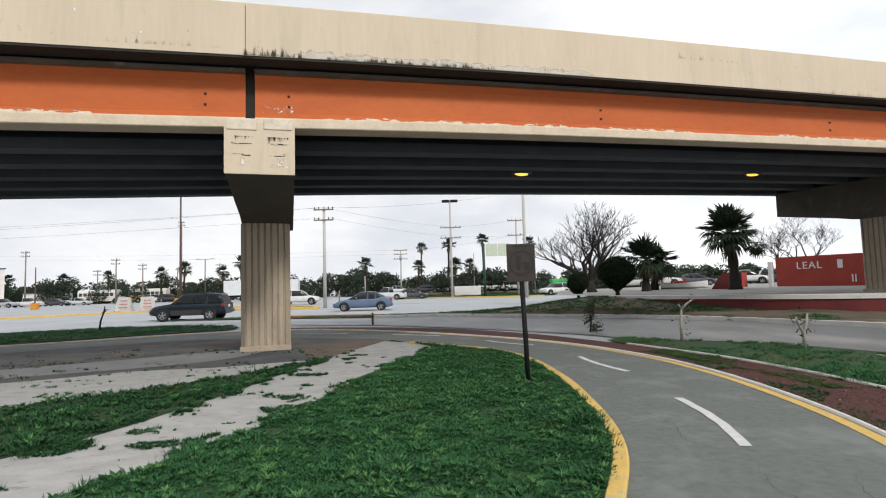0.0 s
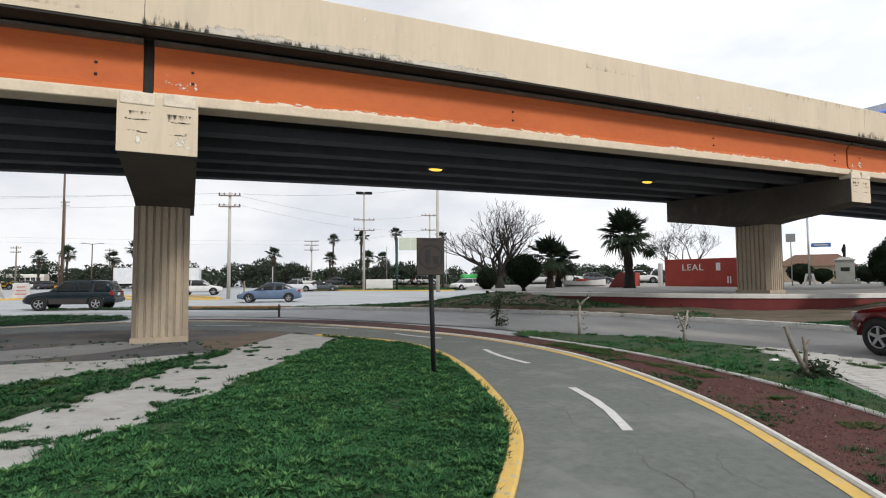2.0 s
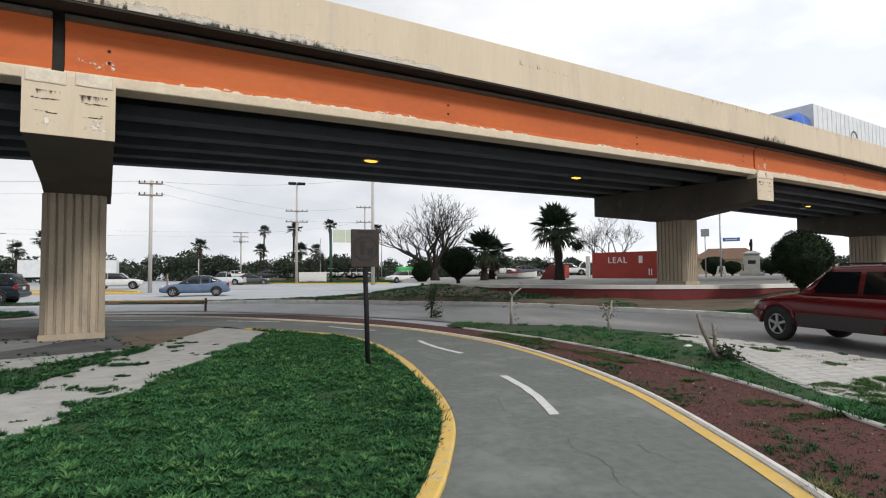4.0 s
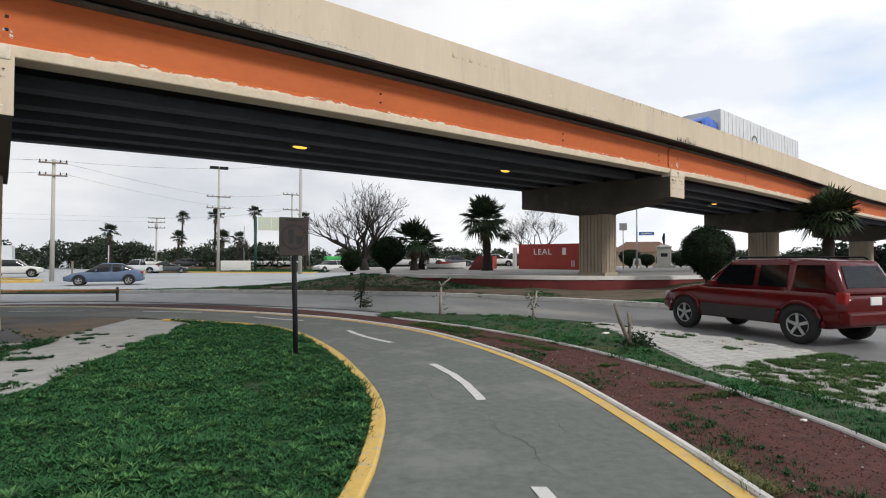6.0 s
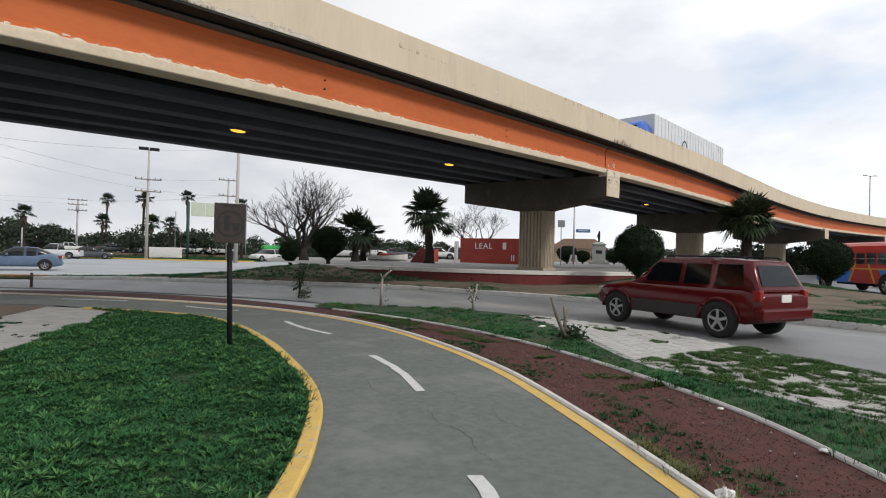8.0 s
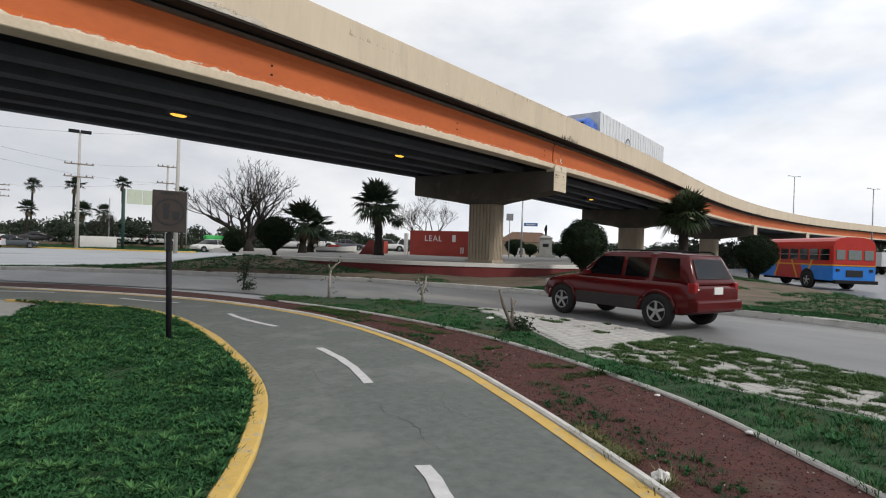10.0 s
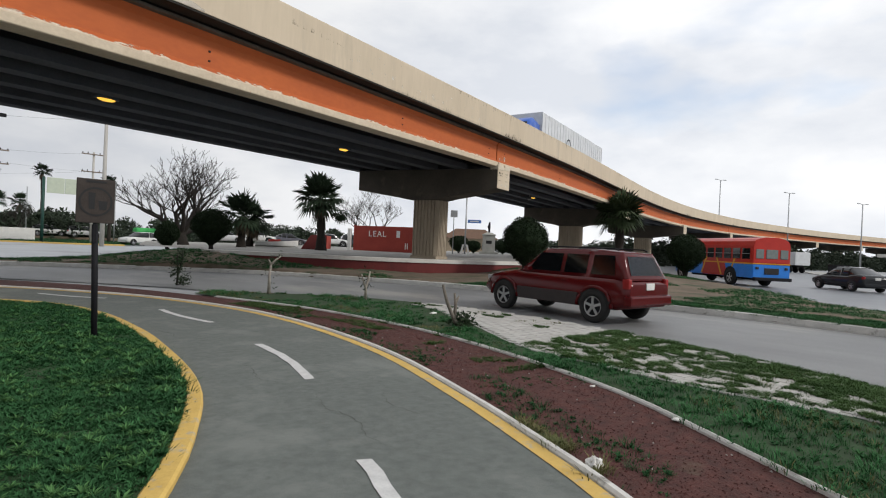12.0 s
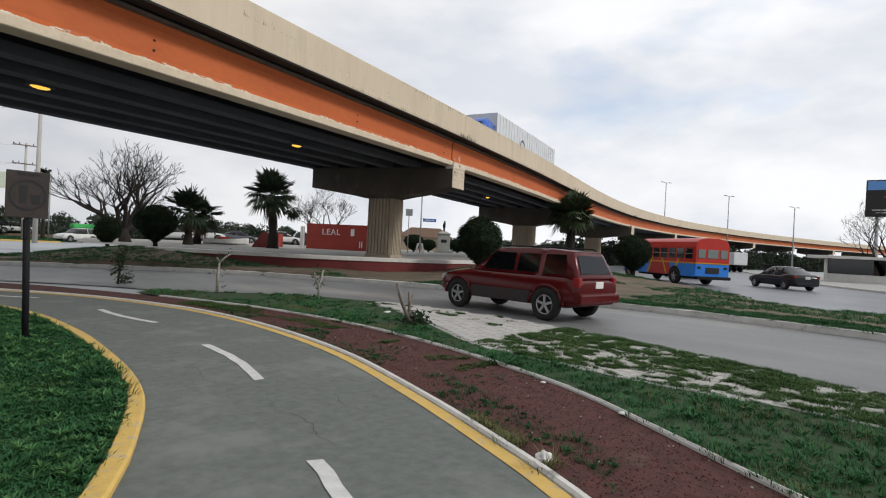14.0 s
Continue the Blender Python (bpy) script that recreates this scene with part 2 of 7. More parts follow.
def add_tube(bm, pts, radii, sides=8, cap=True):
    rings = []
    pts = [Vector(p) for p in pts]
    for i, p in enumerate(pts):
        d = (pts[min(i + 1, len(pts) - 1)] - pts[max(i - 1, 0)]).normalized()
        a = d.orthogonal().normalized() if abs(d.z) < 0.95 else Vector((1, 0, 0))
        b = d.cross(a).normalized()
        a = b.cross(d).normalized()
        r = radii[i] if hasattr(radii, "__len__") else radii
        rings.append([bm.verts.new(p + (a * math.cos(k * math.tau / sides) + b * math.sin(k * math.tau / sides)) * r) for k in range(sides)])
    for r0, r1 in zip(rings, rings[1:]):
        for k in range(sides):
            f = bm.faces.new((r0[k], r0[(k + 1) % sides], r1[(k + 1) % sides], r1[k]))
            f.smooth = True
    if cap:
        bm.faces.new(rings[0][::-1])
        bm.faces.new(rings[-1])


def spline(pts, step=0.5):
    """A smooth line through plan points, at even steps."""
    p = [Vector((*q, 0)) if len(q) == 2 else Vector(q) for q in pts]
    p = [2 * p[0] - p[1]] + p + [2 * p[-1] - p[-2]]
    out = []
    for i in range(1, len(p) - 2):
        n = max(2, int((p[i + 1] - p[i]).length / step))
        for k in range(n):
            t = k / n
            a, b, c, d = p[i - 1], p[i], p[i + 1], p[i + 2]
            out.append(0.5 * (2 * b + (c - a) * t + (2 * a - 5 * b + 4 * c - d) * t * t + (3 * b - a - 3 * c + d) * t ** 3))
    out.append(p[-2])
    return out


def offset(line, d):
    """The line moved d metres to its right."""
    out = []
    for i, p in enumerate(line):
        t = line[min(i + 1, len(line) - 1)] - line[max(i - 1, 0)]
        out.append(p + Vector((t.y, -t.x, 0)).normalized() * d)
    return out


def add_sheet(bm, outline, z):
    vs = [bm.verts.new((p[0], p[1], z)) for p in outline]
    f = bm.faces.new(vs)
    if f.normal.z < 0:
        f.normal_flip()
    f.normal_update()
    if f.normal.z < 0:
        f.normal_flip()
    bmesh.ops.triangulate(bm, faces=[f])


def add_kerb(bm, line, width, z0, z1, round_off=0.02):
    """A kerb whose left side runs along the line."""
    a, b = line, offset(line, width)
    a2, b2 = offset(line, round_off), offset(line, width - round_off)
    rows = []
    for i in range(len(line)):
        rows.append([bm.verts.new((q.x, q.y, z)) for q, z in ((a[i], z0), (a[i], z1 - round_off), (a2[i], z1), (b2[i], z1), (b[i], z1 - round_off), (b[i], z0))])
    for r0, r1 in zip(rows, rows[1:]):
        for k in range(5):
            bm.faces.new((r0[k], r1[k], r1[k + 1], r0[k + 1]))
    bm.faces.new(rows[0])
    bm.faces.new(rows[-1][::-1])
    bmesh.ops.recalc_face_normals(bm, faces=bm.faces[:])


def inside(x, y, poly):
    hit_in = False
    j = len(poly) - 1
    for i in range(len(poly)):
        (xi, yi), (xj, yj) = poly[i][:2], poly[j][:2]
        if (yi > y) != (yj > y) and x < (xj - xi) * (y - yi) / (yj - yi) + xi:
            hit_in = not hit_in
        j = i
    return hit_in


def scatter(name, templates, places, mat, label, category):
    """ONE mesh of many small plants: places are rows of x, y, z, size, turn, which."""
    vs, fs, base = [], [], 0
    for x, y, z, s, a, k in places:
        v, f = templates[k]
        c, d = math.cos(a) * s, math.sin(a) * s
        m = np.array([[c, -d, 0], [d, c, 0], [0, 0, s]])
        vs.append(v @ m.T + (x, y, z))
        fs.append(f + base)
        base += len(v)
    v, f = np.concatenate(vs), np.concatenate(fs)
    me = bpy.data.meshes.new(name)
    me.from_pydata(v.tolist(), [], f.tolist())
    me.materials.append(mat)
    return tagged(new(name, me), label, category, kind="stuff")


def worn(name, colour, second, scale, stretch, cut, soft, lean=0.5):
    """Paint loss or damp that eats into a surface with a ragged edge, strongest along the sheet's first row."""
    m = material(name, colour, second, 7, 45, 0.92, bump=0.3)
    n, l = m.node_tree.nodes, m.node_tree.links
    tc, mp, nz = n.new("ShaderNodeTexCoord"), n.new("ShaderNodeMapping"), n.new("ShaderNodeTexNoise")
    mp.inputs["Scale"].default_value = stretch
    nz.inputs["Scale"].default_value, nz.inputs["Detail"].default_value, nz.inputs["Roughness"].default_value = scale, 9, 0.66
    l.new(tc.outputs["Object"], mp.inputs["Vector"])
    l.new(mp.outputs["Vector"], nz.inputs["Vector"])
    uv = n.new("ShaderNodeSeparateXYZ")
    l.new(tc.outputs["UV"], uv.inputs["Vector"])

    def calc(op, a, b):
        q = n.new("ShaderNodeMath")
        q.operation = op
        for k, v in enumerate((a, b)):
            if isinstance(v, (int, float)):
                q.inputs[k].default_value = v
            else:
                l.new(v, q.inputs[k])
        return q.outputs[0]

    ends = calc("MULTIPLY", calc("MULTIPLY", uv.outputs["X"], calc("SUBTRACT", 1.0, uv.outputs["X"])), 8.0)
    ends = calc("MULTIPLY", calc("MINIMUM", ends, 1.0), 0.5)
    rise = calc("MULTIPLY", uv.outputs["Y"], lean)
    total = calc("SUBTRACT", calc("ADD", nz.outputs["Fac"], ends), calc("ADD", rise, 0.5))
    mr = n.new("ShaderNodeMapRange")
    mr.inputs["From Min"].default_value, mr.inputs["From Max"].default_value = cut, cut + soft
    l.new(total, mr.inputs["Value"])
    clear, mix = n.new("ShaderNodeBsdfTransparent"), n.new("ShaderNodeMixShader")
    l.new(mr.outputs["Result"], mix.inputs["Fac"])
    l.new(clear.outputs[0], mix.inputs[1])
    l.new(n["Principled BSDF"].outputs[0], mix.inputs[2])
    l.new(mix.outputs[0], n["Material Output"].inputs["Surface"])
    return m


def worn_sheet(name, rows, mat, parent, label):
    """A thin skin through rows of points; its UV runs along the rows and from the first row to the last."""
    bm = bmesh.new()
    lay = bm.loops.layers.uv.new("UVMap")
    grid = [[bm.verts.new(p) for p in r] for r in rows]
    nr, nc = len(rows) - 1, len(rows[0]) - 1
    for a in range(nr):
        for b in range(nc):
            f = bm.faces.new((grid[a][b], grid[a][b + 1], grid[a + 1][b + 1], grid[a + 1][b]))
            for lp, (du, dv) in zip(f.loops, ((0, 0), (1, 0), (1, 1), (0, 1))):
                lp[lay].uv = ((b + du) / nc, (a + dv) / nr)
    return part(name, bm, mat, parent, label)


M_BARE = worn("bare patched plaster", (0.60, 0.55, 0.47), (0.40, 0.36, 0.31), 2.6, (1, 1, 2.2), 0.25, 0.06, 0.62)
M_DRIP = worn("black damp streaks", (0.045, 0.042, 0.038), (0.025, 0.024, 0.022), 3.0, (3.4, 3.4, 0.7), 0.42, 0.16, 0.36)
M_GRIME = worn("grey damp streaks", (0.20, 0.18, 0.15), (0.13, 0.12, 0.10), 2.4, (3.4, 3.4, 0.6), 0.49, 0.30, 0.22)
M_CHIPPED = worn("pale chipped paint", (0.74, 0.69, 0.60), (0.58, 0.53, 0.46), 4.5, (1, 1, 1.2), 0.52, 0.05, 0.1)
M_FLECK = worn("pale flecks of lost paint", (0.74, 0.71, 0.66), (0.60, 0.57, 0.52), 5.0, (1.2, 1.2, 0.8), 0.62, 0.03, 0.06)
M_FLAKING = worn("flaked cream paint edge", (0.70, 0.63, 0.52), (0.55, 0.47, 0.37), 3.2, (1, 1, 2.5), 0.44, 0.05, 0.45)
M_CRACK = worn("dark plaster crack", (0.05, 0.045, 0.04), (0.03, 0.028, 0.025), 5.0, (1, 1, 6), 0.49, 0.06, 0.1)


rng = np.random.default_rng(7)


def tuft(blades, height, width, lean):
    """A tuft of bent blades, each two quads."""
    v, f = [], []
    for _ in range(blades):
        a, r = rng.uniform(0, math.tau), rng.uniform(0, 0.35)
        h, l = height * rng.uniform(0.5, 1.1), lean * rng.uniform(0.4, 1.2)
        dx, dy = math.cos(a), math.sin(a)
        px, py = -dy * width / 2, dx * width / 2
        b = len(v)
        for t, wd in ((0, 1.0), (0.55, 0.9), (1.0, 0.15)):
            ox, oy, oz = dx * (r * 0.4 + l * t * t), dy * (r * 0.4 + l * t * t), h * (t - 0.25 * t * t)
            v += [(ox + px * wd, oy + py * wd, oz), (ox - px * wd, oy - py * wd, oz)]
        f += [(b, b + 1, b + 3, b + 2), (b + 2, b + 3, b + 5, b + 4)]
    return np.array(v), np.array(f)


def rosette(leaves, length, width):
    """A low broad-leaved weed."""
    v, f = [], []
    for i in range(leaves):
        a = i * 2.4 + rng.uniform(-0.3, 0.3)
        el, ln = rng.uniform(0.25, 1.1), length * rng.uniform(0.6, 1.1)
        dx, dy, dz = math.cos(a) * math.cos(el), math.sin(a) * math.cos(el), math.sin(el)
        px, py = -math.sin(a) * width / 2, math.cos(a) * width / 2
        b = len(v)
        v += [(0, 0, 0), (dx * ln * 0.5 + px, dy * ln * 0.5 + py, dz * ln * 0.55), (dx * ln, dy * ln, dz * ln * 0.8), (dx * ln * 0.5 - px, dy * ln * 0.5 - py, dz * ln * 0.55)]
        f += [(b, b + 1, b + 2, b + 3)]
    return np.array(v), np.array(f)


# ---- ground, path and roads ----
INNER = spline([(-6.5, -13.0), (-4.6, -8.5), (-2.6, -4.0), (-1.3, -0.9), (-0.2, 1.4), (0.98, 3.45), (1.45, 4.5), (1.76, 5.4), (1.96, 6.5), (2.08, 8.0), (2.12, 9.5), (1.95, 11.8), (1.38, 13.7), (0.2, 15.1), (-1.0, 16.2)], 0.3)
INNER_FAR = spline([(-1.0, 16.2), (-1.7, 17.4), (-3.1, 18.3), (-5.0, 18.95), (-7.6, 19.5), (-10.0, 19.2), (-12.2, 17.8), (-16.0, 15.4), (-24, 10.2)], 0.5)
OUTER = spline([(-4.0, -14.0), (-1.6, -9.0), (0.2, -5.0), (1.5, -2.0), (2.5, 0.2), (3.2, 1.6), (3.57, 2.55), (4.05, 4.0), (4.58, 6.0), (4.81, 8.0), (4.80, 10.0), (4.48, 12.0), (3.55, 14.5), (2.2, 16.6), (0.4, 18.6), (-1.7, 20.5), (-4.4, 22.3), (-7.2, 23.1), (-10.5, 22.4), (-13.0, 20.9), (-16.3, 18.7), (-26, 12.2)], 0.3)
RED_OUT = spline([(-2.0, -14.0), (0.3, -9.0), (2.2, -5.0), (3.6, -1.2), (4.4, 0.6), (4.98, 1.7), (5.66, 3.1), (6.14, 5.0), (6.4, 7.1), (6.38, 8.8), (6.2, 10.3), (5.8, 12.0), (5.05, 14.0), (4.45, 15.4), (3.4, 17.5), (2.4, 19.0), (0.45, 21.2), (-1.9, 22.85), (-4.8, 24.0), (-7.0, 24.5), (-9.0, 24.3)], 0.4)
ROAD_NEAR = spline([(6.5, -14), (8.0, -4), (8.65, 0.2), (9.15, 2.0), (9.7, 4.1), (10.0, 6.2), (10.03, 8.2), (9.7, 10.4), (8.8, 12.7), (7.6, 14.2), (6.4, 15.0), (5.4, 16.1), (4.5, 17.6), (3.4, 18.9), (1.6, 20.8), (-0.3, 22.5), (-2.9, 24.5), (-6.0, 25.8), (-9.4, 26.2)], 0.5)
ROAD_FAR = spline([(13.5, -14), (15.2, -4), (15.6, 0.6), (15.95, 4.0), (15.85, 6.9), (15.5, 9.5), (15.4, 11.5), (14.95, 13.6), (14.2, 15.7), (13.2, 17.8), (12.0, 19.8), (10.6, 22.1), (8.7, 24.2), (6.2, 26.0), (3.6, 27.6), (1.0, 29.0), (-0.6, 30.3)], 0.5)

bm = bmesh.new()
bmesh.ops.create_circle(bm, cap_ends=True, radius=2500, segments=64, matrix=Matrix.Translation((0, 0, -0.03)))
single("ground", bm, M_LOT, "pale worn paving reaching to the horizon", "ground", "structure")

bm = bmesh.new()
add_sheet(bm, ROAD_NEAR + ROAD_FAR[::-1], 0.0)
single("road", bm, M_ROAD, "worn grey asphalt road bending under the flyover", "road", "structure")

bm = bmesh.new()
add_sheet(bm, OUTER + INNER_FAR[::-1] + INNER[::-1], 0.012)
single("bike_path", bm, M_PATH, "dark patched asphalt bike path curving under the flyover", "path", "structure")

bm = bmesh.new()
add_sheet(bm, [p for p in OUTER if p.x > -8.5 or p.y > 23.2] + RED_OUT[::-1], 0.006)
single("gravel_strip", bm, M_RED, "maroon crushed stone strip beside the bike path", "gravel", "structure")

VERGE = [p for p in RED_OUT if p.y < 14.9 and (p.x > 2 or p.y < 0)] + [(4.6, 15.4), (5.4, 16.1)] + [p for p in ROAD_NEAR if p.y < 15.9 and p.x > 6][::-1]
bm = bmesh.new()
add_sheet(bm, VERGE, 0.03)
single("verge", bm, M_SOIL, "soil verge with weeds between gravel and road", "verge", "structure")

WALK_L = spline([(-1.9, 17.0), (-2.6, 14.4), (-3.05, 12.3), (-3.4, 10.4), (-3.6, 9.0), (-3.85, 8.1), (-4.05, 7.2), (-4.4, 6.2), (-5.0, 5.3), (-5.8, 3.9), (-7.0, 1.5), (-9, -3), (-14, -13)], 0.4)
WALK_R = spline([(-1.0, 16.2), (-0.35, 14.7), (-1.0, 12.2), (-1.6, 9.9), (-2.2, 7.1), (-2.7, 5.7), (-3.1, 4.5), (-3.9, 1.5), (-5, -3), (-9.5, -13)], 0.4)
bm = bmesh.new()
add_sheet(bm, WALK_L + WALK_R[::-1], 0.028)
single("pavement", bm, M_WALK, "pale dusty paved walk with weeds growing through", "pavement", "structure")
LAWN = [tuple(p[:2]) for p in offset(INNER, -0.16)] + [tuple(p[:2]) for p in WALK_R[1:]]
bm = bmesh.new()
add_sheet(bm, LAWN, 0.05)
single("lawn", bm, M_SOIL, "soil of the weedy lawn inside the path bend", "lawn", "structure")
ISLE = [tuple(p[:2]) for p in INNER_FAR[2:]] + [(-26, 4), (-26, -13)] + [tuple(p[:2]) for p in WALK_L[::-1]]
bm = bmesh.new()
add_sheet(bm, ISLE, 0.016)
single("pier_ground", bm, M_GRAVEL, "dark grey gravel around the flyover pier", "ground", "structure")
bm = bmesh.new()
add_sheet(bm, [tuple(q[:2]) for q in spline([(-5.0, 15.3), (-6.1, 15.7), (-7.6, 14.7), (-12, 12.0), (-20, 7.4)], 0.6)] + [tuple(q[:2]) for q in spline([(-20, 5.2), (-12, 10.2), (-6.5, 12.8), (-5.4, 14.0)], 0.6)], 0.020)
single("pavement_4", bm, material("worn grey slab", (0.24, 0.24, 0.24), (0.16, 0.16, 0.165), 1.0, 30, 0.9, bump=0.3), "worn grey concrete strip beside the pier", "pavement", "structure")
bm = bmesh.new()
add_sheet(bm, [tuple(q[:2]) for q in spline([(-1.95, 17.0), (-2.9, 17.7), (-3.5, 16.6), (-4.0, 15.4), (-3.7, 14.2), (-3.2, 13.3), (-2.62, 13.3), (-2.45, 14.6), (-1.95, 16.8)], 0.4)], 0.0225)
single("dirt_patch", bm, material("brown trodden dirt", (0.16, 0.12, 0.088), (0.085, 0.064, 0.048), 1.5, 25, 0.95, bump=0.6), "brown trodden dirt beside the walk", "ground", "structure")
bm = bmesh.new()
PATCH = spline([(-20, 5.0), (-13, 9.2), (-8.6, 10.9), (-7.0, 11.9), (-5.0, 12.2), (-3.4, 12.9), (-2.9, 12.0), (-4.3, 10.5), (-6.0, 8.9), (-6.9, 7.8), (-12, 4.4), (-20, -1)], 0.6)
add_sheet(bm, PATCH, 0.024)
single("pavement_2", bm, M_WALK, "pale dusty paved strip beside the pier", "pavement", "structure")
STRIP = [tuple(p[:2]) for p in spline([(-20, 1.2), (-12, 5.2), (-7.2, 8.1), (-5.6, 9.4), (-4.2, 11.0), (-3.2, 12.8), (-2.75, 13.4)], 0.6)] + [tuple(p[:2]) for p in WALK_L if 12.9 > p.y > 1.5] + [(-20, -4)]
bm = bmesh.new()
add_sheet(bm, STRIP, 0.036)
single("grass_strip", bm, M_SOIL, "weedy soil strip between two paved walks", "verge", "structure")
LEFT_GRASS = [(-30, 10.5), (-16.4, 19.6), (-13.2, 22.5), (-9.8, 24.3), (-9.6, 25.3), (-10.8, 27.2), (-14, 28.6), (-18, 28.4), (-22, 25.8), (-36, 18)]
bm = bmesh.new()
add_sheet(bm, LEFT_GRASS, 0.02)
single("verge_2", bm, M_SOIL, "grass verge between bike path and car park", "verge", "structure")

bm = bmesh.new()
add_kerb(bm, offset(INNER, -0.16), 0.16, 0.0, 0.07)
single("kerb_1", bm, M_YELLOW, "chipped yellow kerb round the lawn", "kerb", "structure")
bm = bmesh.new()
add_kerb(bm, OUTER, 0.085, 0.0, 0.05)
single("kerb_2", bm, M_KERBW, "whitewashed kerb on the outside of the path", "kerb", "structure")
bm = bmesh.new()
edge_a, edge_b = offset(OUTER, -0.01), offset(OUTER, -0.155)
for i in range(len(OUTER) - 1):
    bm.faces.new([bm.verts.new((q.x, q.y, 0.018)) for q in (edge_a[i], edge_a[i + 1], edge_b[i + 1], edge_b[i])])
single("edge_line", bm, M_YELLOW, "yellow edge line along the outer kerb", "road marking", "structure")
bm = bmesh.new()
add_kerb(bm, [p for p in RED_OUT if p.y < 14.9 and (p.x > 2 or p.y < 0)], 0.055, 0.0, 0.05)
single("kerb_3", bm, M_KERBW, "thin pale kerb between gravel and weeds", "kerb", "structure")
bm = bmesh.new()
add_kerb(bm, ROAD_FAR, 0.22, 0.0, 0.17)
single("kerb_4", bm, M_KERBW, "broken whitewashed kerb of the raised island", "kerb", "structure")

for a, b in (((3.29, 7.75), (2.97, 5.47)), ((2.22, 3.15), (1.45, 1.5)), ((3.04, 12.29), (3.39, 10.11)), ((1.26, 16.36), (2.42, 14.81)), ((-1.87, 19.43), (-0.16, 18.4)), ((-5.76, 20.9), (-3.67, 20.33))):
    a, b = Vector((*a, 0)), Vector((*b, 0))
    side = Vector((b.y - a.y, a.x - b.x, 0)).normalized()
    bm = bmesh.new()
    rows = []
    for k in range(9):
        q = a.lerp(b, k / 8) + side * (0.09 * math.sin(k / 8 * math.pi) * (-1 if b.x < a.x else 1) * (1 if abs(a.x - b.x) < 1.2 else 0))
        j = 0.008 * math.sin(k * 2.7 + a.x)
        rows.append([bm.verts.new((*(q + side * (e * 0.06 + j))[:2], 0.019)) for e in (-1, 1)])
    for r0, r1 in zip(rows, rows[1:]):
        bm.faces.new((r0[0], r0[1], r1[1], r1[0]))
    bmesh.ops.recalc_face_normals(bm, faces=bm.faces[:])
    single("lane_dash", bm, M_MARK, "worn white centre dash on the bike path", "road marking", "structure", "bike path dashes")

# ---- raised island under the flyover ----
LEDGE = spline([(8.6, 30.0), (10.4, 27.6), (12.5, 25.3), (14.2, 23.2), (16.6, 21.4), (20.2, 20.2), (23.5, 20.1), (28, 20.6), (33, 20.9), (37.5, 20.8), (41, 21.5)], 0.6)
TOP = 0.90
rim = [tuple(p[:2]) for p in LEDGE] + [(58, 30), (75, 40), (60, 62), (30, 70), (12, 55), (7.5, 36)]
bm = bmesh.new()
add_sheet(bm, rim, TOP)
single("island_floor", bm, M_ISLE, "pale weathered paving on the raised island", "pavement", "structure")
bm = bmesh.new()
add_kerb(bm, offset(LEDGE, -0.45), 0.5, TOP - 0.17, TOP + 0.02)
single("ledge", bm, M_LEDGE, "weathered white ledge on the maroon wall", "ledge", "structure")
bm = bmesh.new()
add_kerb(bm, offset(LEDGE, -0.30), 0.30, 0.0, TOP - 0.172)
single("retaining_wall", bm, M_MAROON, "low maroon painted retaining wall", "wall", "structure")
MEDIAN = spline([(19.5, -14), (22.2, -3), (22.3, 1.0), (22.6, 3.6), (24.9, 6.1), (29.6, 10.2), (33, 13.4), (36, 16.6), (38.5, 19.4), (41.5, 21.6)], 0.6)
NORTH = spline([(-0.6, 30.5), (1.5, 31.6), (3.4, 33.0), (6.9, 36.6), (7.6, 38)], 0.6)
SLOPE = [tuple(p[:2]) for p in ROAD_FAR] + [tuple(p[:2]) for p in NORTH] + [tuple(p[:2]) for p in LEDGE] + [tuple(p[:2]) for p in MEDIAN[::-1]]


def slope_z(x, y):
    """The height of the earth bank of the island."""
    z = 0.16 + 0.05 * noise.noise((x * 0.5, y * 0.5, 0)) + 0.03 * noise.noise((x * 1.7, y * 1.7, 3))
    for cx, cy, r, h in ((10.2, 28.6, 4.2, 0.55), (8.0, 31.5, 3.5, 0.35), (22.5, 17.0, 4.5, 0.22), (27.5, 13.5, 5.5, 0.16), (14.6, 21.4, 2.6, 0.14), (25.0, 19.4, 3.2, 0.30), (29.5, 19.0, 3.6, 0.36), (34.5, 19.0, 3.6, 0.42)):
        z += h * math.exp(-((x - cx) ** 2 + (y - cy) ** 2) / (r * r))
    return z


bm = bmesh.new()
cell, made = 0.4, {}
for i in range(-5, 120):
    for j in range(-36, 100):
        x, y = i * cell, j * cell
        made[i, j] = inside(x, y, SLOPE)
verts = {}


def to_rim(x, y):
    """The nearest place on the bank's outline."""
    best = None
    for (ax, ay), (bx, by) in zip(SLOPE, SLOPE[1:] + SLOPE[:1]):
        dx, dy = bx - ax, by - ay
        t = max(0.0, min(1.0, ((x - ax) * dx + (y - ay) * dy) / (dx * dx + dy * dy + 1e-9)))
        px, py = ax + t * dx, ay + t * dy
        d = (px - x) ** 2 + (py - y) ** 2
        if best is None or d < best[0]:
            best = (d, px, py)
    return best[1:]


for i in range(-5, 119):
    for j in range(-36, 99):
        quad = ((i, j), (i + 1, j), (i + 1, j + 1), (i, j + 1))
        if any(made[q] for q in quad):
            for q in quad:
                if q not in verts:
                    x, y = q[0] * cell, q[1] * cell
                    verts[q] = bm.verts.new((x, y, slope_z(x, y)) if made[q] else (*to_rim(x, y), 0.03))
            bm.faces.new([verts[q] for q in quad]).smooth = True
